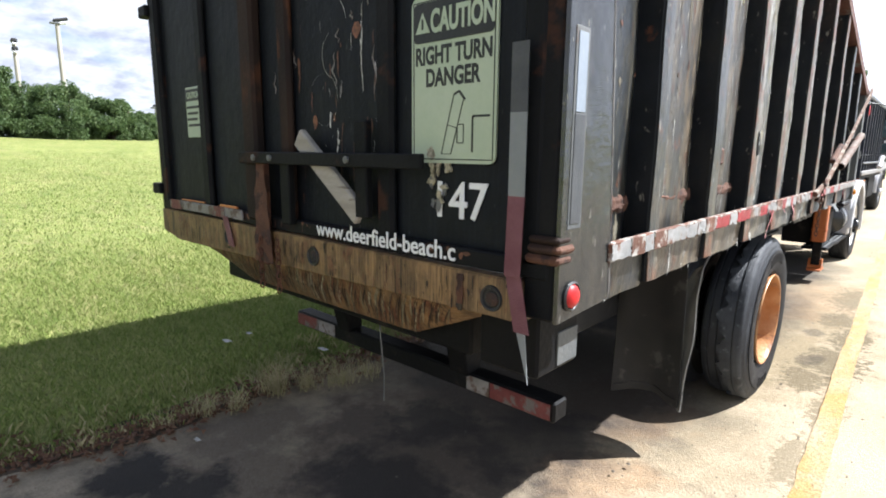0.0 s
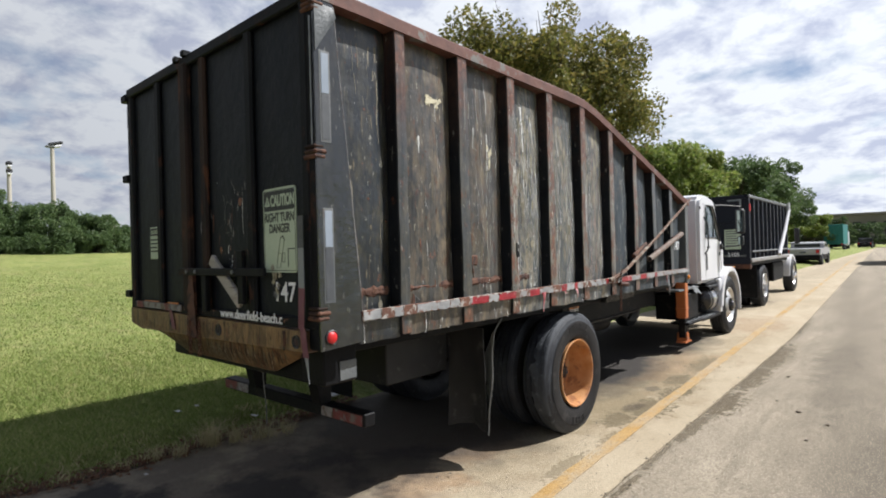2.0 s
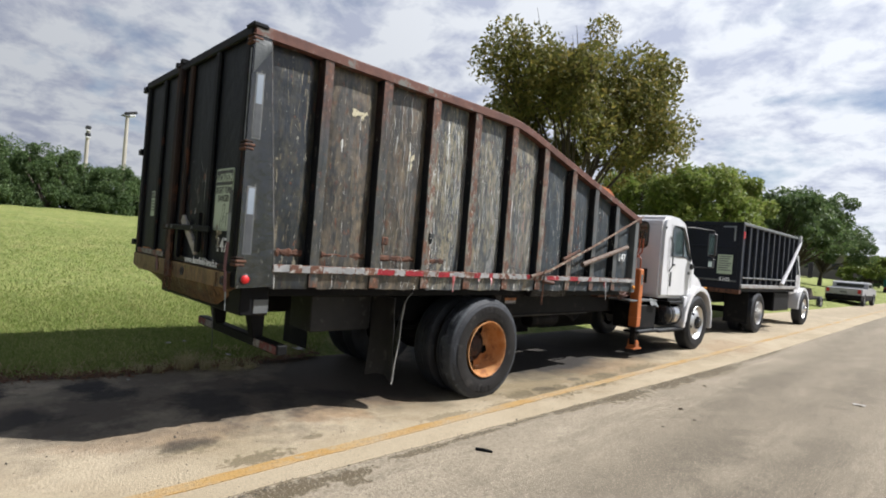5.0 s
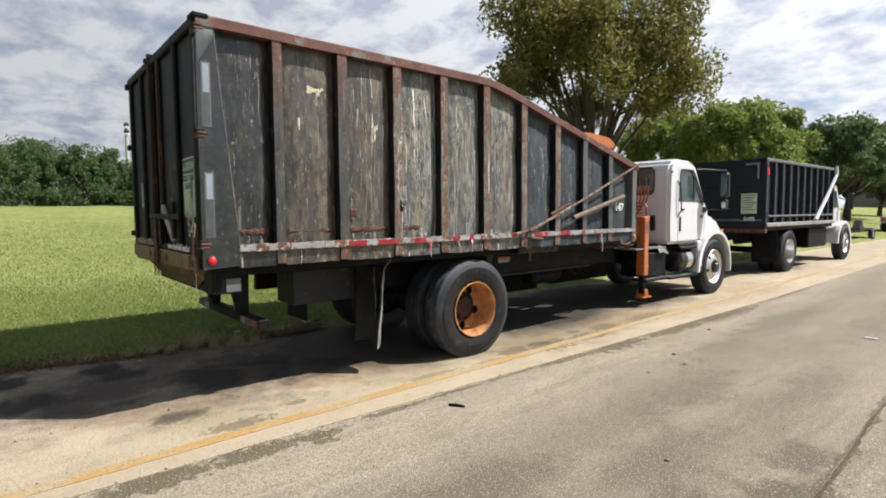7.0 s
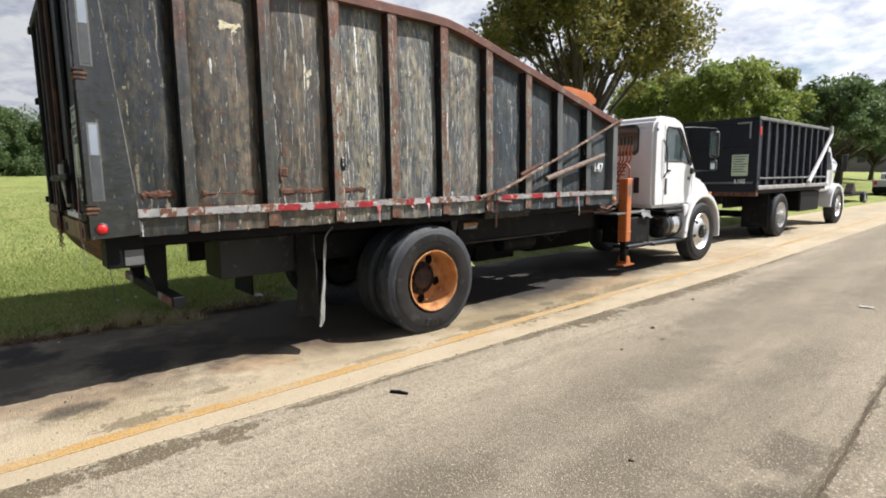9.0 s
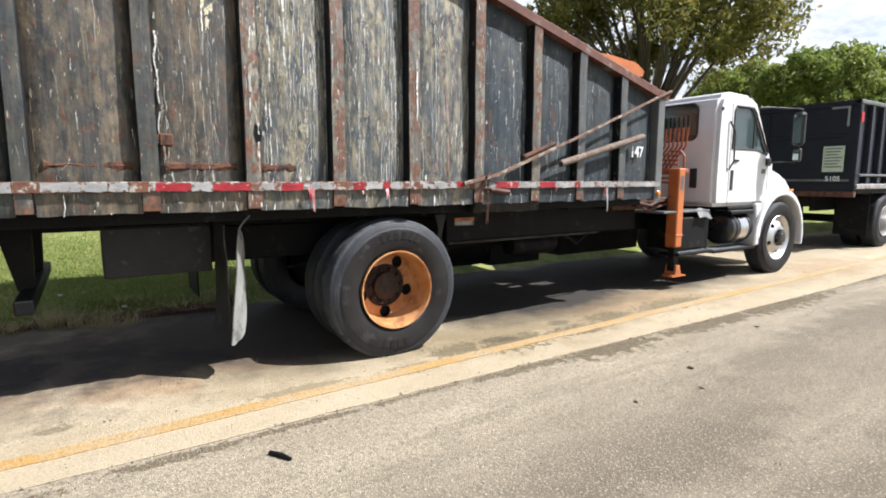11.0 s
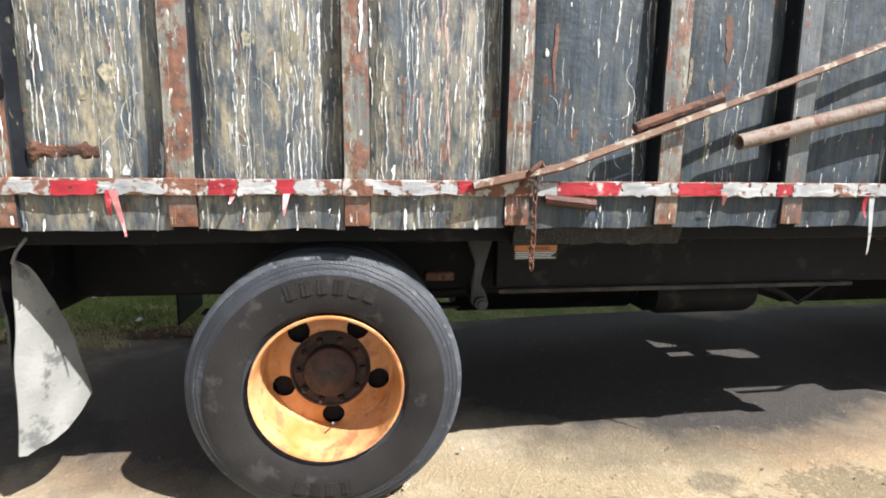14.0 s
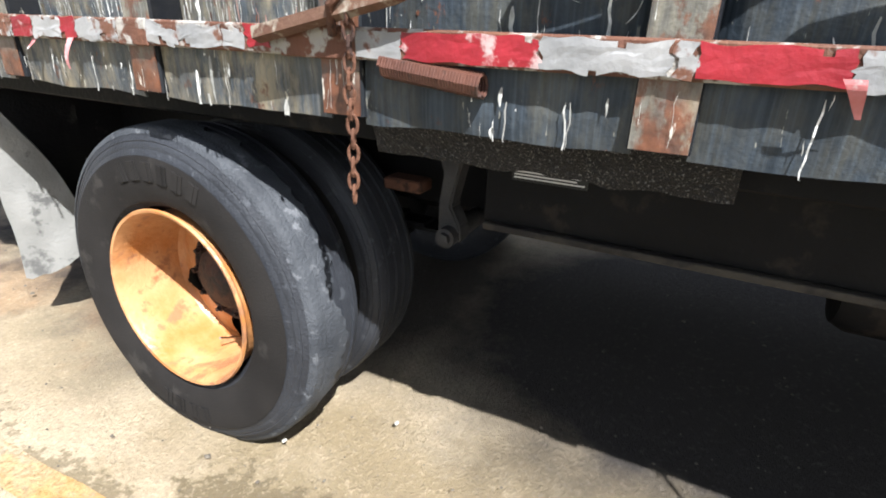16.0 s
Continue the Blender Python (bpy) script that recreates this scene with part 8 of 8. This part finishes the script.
def pickup(x, y, colour, label, roof=1.80, sill=0.45):
    root = thing("pickup_truck", (x, y, 0), label, "pickup truck")
    body = part("body", prism(bmesh.new(), [(y - 2.7, sill), (y - 2.7, 1.05), (y - 0.7, 1.08), (y - 0.62, roof - 0.10), (y - 0.4, roof), (y + 0.5, roof - 0.02), (y + 1.15, 1.15), (y + 2.5, 1.02), (y + 2.65, 0.7), (y + 2.65, sill)], "x", x - 0.95, x + 0.95, 0.05), colour, root, "", True)
    part("rear_window", boxed(x - 0.72, x + 0.72, y - 0.71, y - 0.66, 1.16, roof - 0.14), DARK_GLASS, body)
    part("skirt", boxed(x - 0.93, x + 0.93, y - 2.68, y + 2.6, 0.30, sill, 0.02), STEEL_BLACK, body, "dark lower body")
    part("number_plate", boxed(x - 0.17, x + 0.17, y - 2.72, y - 2.69, 0.78, 0.88), STEEL_GREY, body)
    for s in (-1, 1):
        part("side_window", prism(bmesh.new(), [(y - 0.5, 1.15), (y - 0.42, roof - 0.12), (y + 0.45, roof - 0.12), (y + 0.95, 1.15)], "x", x + 0.945 * s - 0.01, x + 0.945 * s + 0.01), DARK_GLASS, body)
        part("tail_lamp", boxed(x + 0.80 * s - 0.08, x + 0.80 * s + 0.08, y - 2.73, y - 2.69, 0.78, 1.0), RED_LENS, body)
        for d in (-1.75, 1.7):
            simple_wheel(root, x + 0.86 * s, y + d)
    part("bumper", boxed(x - 0.92, x + 0.92, y - 2.85, y - 2.70, 0.42, 0.60, 0.02), STEEL_BLACK, root, "dark bumper")


pickup(-3.85, 44.0, PICKUP_GREY, "low pale grey pickup truck parked far along the lane", 1.50, 0.66)
pickup(-4.4, 116, NAVY, "dark pickup truck far down the road")


def low_trailer(x, y):
    """A short dark flat trailer with folded ramps."""
    root = thing("flat_trailer", (x, y + 1, 0), "low dark flat trailer with folded ramps, parked along the lane", "trailer")
    part("deck", boxed(x - 0.55, x + 0.55, y, y + 2.6, 0.42, 0.54, 0.02), STEEL_BLACK, root)
    for k in range(5):
        part("deck_board", boxed(x - 0.54 + 0.216 * k, x - 0.335 + 0.216 * k, y + 0.02, y + 2.58, 0.542, 0.575, 0.004), GATE_RUST, root)
    for s in (-1, 1):
        part("drawbar", tube(bmesh.new(), [(x + 0.5 * s, y, 0.47), (x, y - 1.2, 0.44)], 0.05, 6), STEEL_BLACK, root)
        part("ramp", prism(bmesh.new(), [(y + 0.1, 0.58), (y + 0.9, 0.58), (y + 0.45, 0.98)], "x", x + 0.35 * s - 0.15, x + 0.35 * s + 0.15, 0.01), HUB_RUST, root, "rusted folded ramp")
        simple_wheel(root, x + 0.65 * s, y + 1.6, 0.30, 0.18)
    part("jack_stand", tube(bmesh.new(), [(x, y - 1.0, 0.02), (x, y - 1.0, 0.75)], 0.04, 8), STEEL_BLACK, root)


low_trailer(-4.15, 31.6)


def refuse_truck(x, y):
    root = thing("refuse_truck", (x, y, 0), "yellow-green refuse truck standing across the road", "truck")
    body = part("body", prism(bmesh.new(), [(y + 2.2, 0.95), (y + 2.2, 3.15), (y + 2.6, 3.45), (y + 7.6, 3.45), (y + 8.2, 2.6), (y + 8.2, 0.95)], "x", x - 1.22, x + 1.22, 0.05), YELLOW_GREEN, root, "yellow-green refuse body")
    part("hopper_band", boxed(x - 1.24, x + 1.24, y + 2.15, y + 2.2, 2.35, 2.75), RUST_PALE, body)
    cab3 = part("cab", prism(bmesh.new(), [(y, 0.7), (y - 0.05, 1.5), (y + 0.15, 2.65), (y + 0.4, 2.8), (y + 1.9, 2.8), (y + 2.0, 0.7)], "x", x - 1.15, x + 1.15, 0.06), YELLOW_GREEN, root, "cab of the refuse truck")
    part("windshield", prism(bmesh.new(), [(y - 0.065, 1.45), (y + 0.12, 2.50), (y + 0.14, 2.50), (y - 0.04, 1.45)], "x", x - 1.0, x + 1.0), DARK_GLASS, cab3)
    part("side_window", boxed(x - 1.165, x - 1.14, y + 0.5, y + 1.5, 1.6, 2.4), DARK_GLASS, cab3)
    part("grille", boxed(x - 0.7, x + 0.7, y - 0.09, y - 0.03, 0.85, 1.3, 0.01), BLACK_PLASTIC, cab3)
    part("bumper", boxed(x - 1.2, x + 1.2, y - 0.22, y - 0.02, 0.45, 0.72, 0.03), STEEL_BLACK, root)
    for s in (-1, 1):
        part("headlamp", boxed(x + 0.9 * s - 0.12, x + 0.9 * s + 0.12, y - 0.10, y - 0.05, 0.92, 1.12), ALU, cab3)
        part("mirror", boxed(x + 1.38 * s - 0.1, x + 1.38 * s + 0.1, y + 0.05, y + 0.12, 1.7, 2.3, 0.02), BLACK_PLASTIC, cab3)
        part("mirror_arm", tube(bmesh.new(), [(x + 1.1 * s, y + 0.2, 2.35), (x + 1.38 * s, y + 0.1, 2.3)], 0.03, 6), BLACK_PLASTIC, cab3)
        for d in (0.9, 5.4, 6.7):
            simple_wheel(root, x + 1.05 * s, y + d, 0.52, 0.3)
    part("chassis", boxed(x - 0.5, x + 0.5, y + 0.2, y + 8.0, 0.6, 0.95), STEEL_BLACK, root)


refuse_truck(1.75, 42.0)


def teal_truck(x, y):
    root = thing("box_truck", (x, y, 0), "teal high-sided truck far down the lane", "truck")
    box_part = part("box", boxed(x - 1.12, x + 1.12, y, y + 7, 1.0, 3.75, 0.04), TEAL, root, "teal box")
    for k in range(5):
        part("rib", boxed(x - 1.09 + 0.52 * k, x - 0.99 + 0.52 * k, y - 0.05, y + 0.01, 1.05, 3.7, 0.01), TEAL, box_part)
    part("chassis", boxed(x - 0.5, x + 0.5, y + 0.2, y + 9, 0.6, 1.1), STEEL_BLACK, root)
    part("cab", boxed(x - 1.15, x + 1.15, y + 7.2, y + 9.2, 0.7, 2.8, 0.08), WHITE_PAINT, root)
    for s in (-1, 1):
        for d in (1.4, 2.7, 8.2):
            simple_wheel(root, x + 1.05 * s, y + d, 0.52, 0.34)
        part("tail_lamp", boxed(x + 0.95 * s - 0.12, x + 0.95 * s + 0.12, y - 0.03, y - 0.005, 0.95, 1.09), RED_LENS, root)


teal_truck(-6.7, 92)
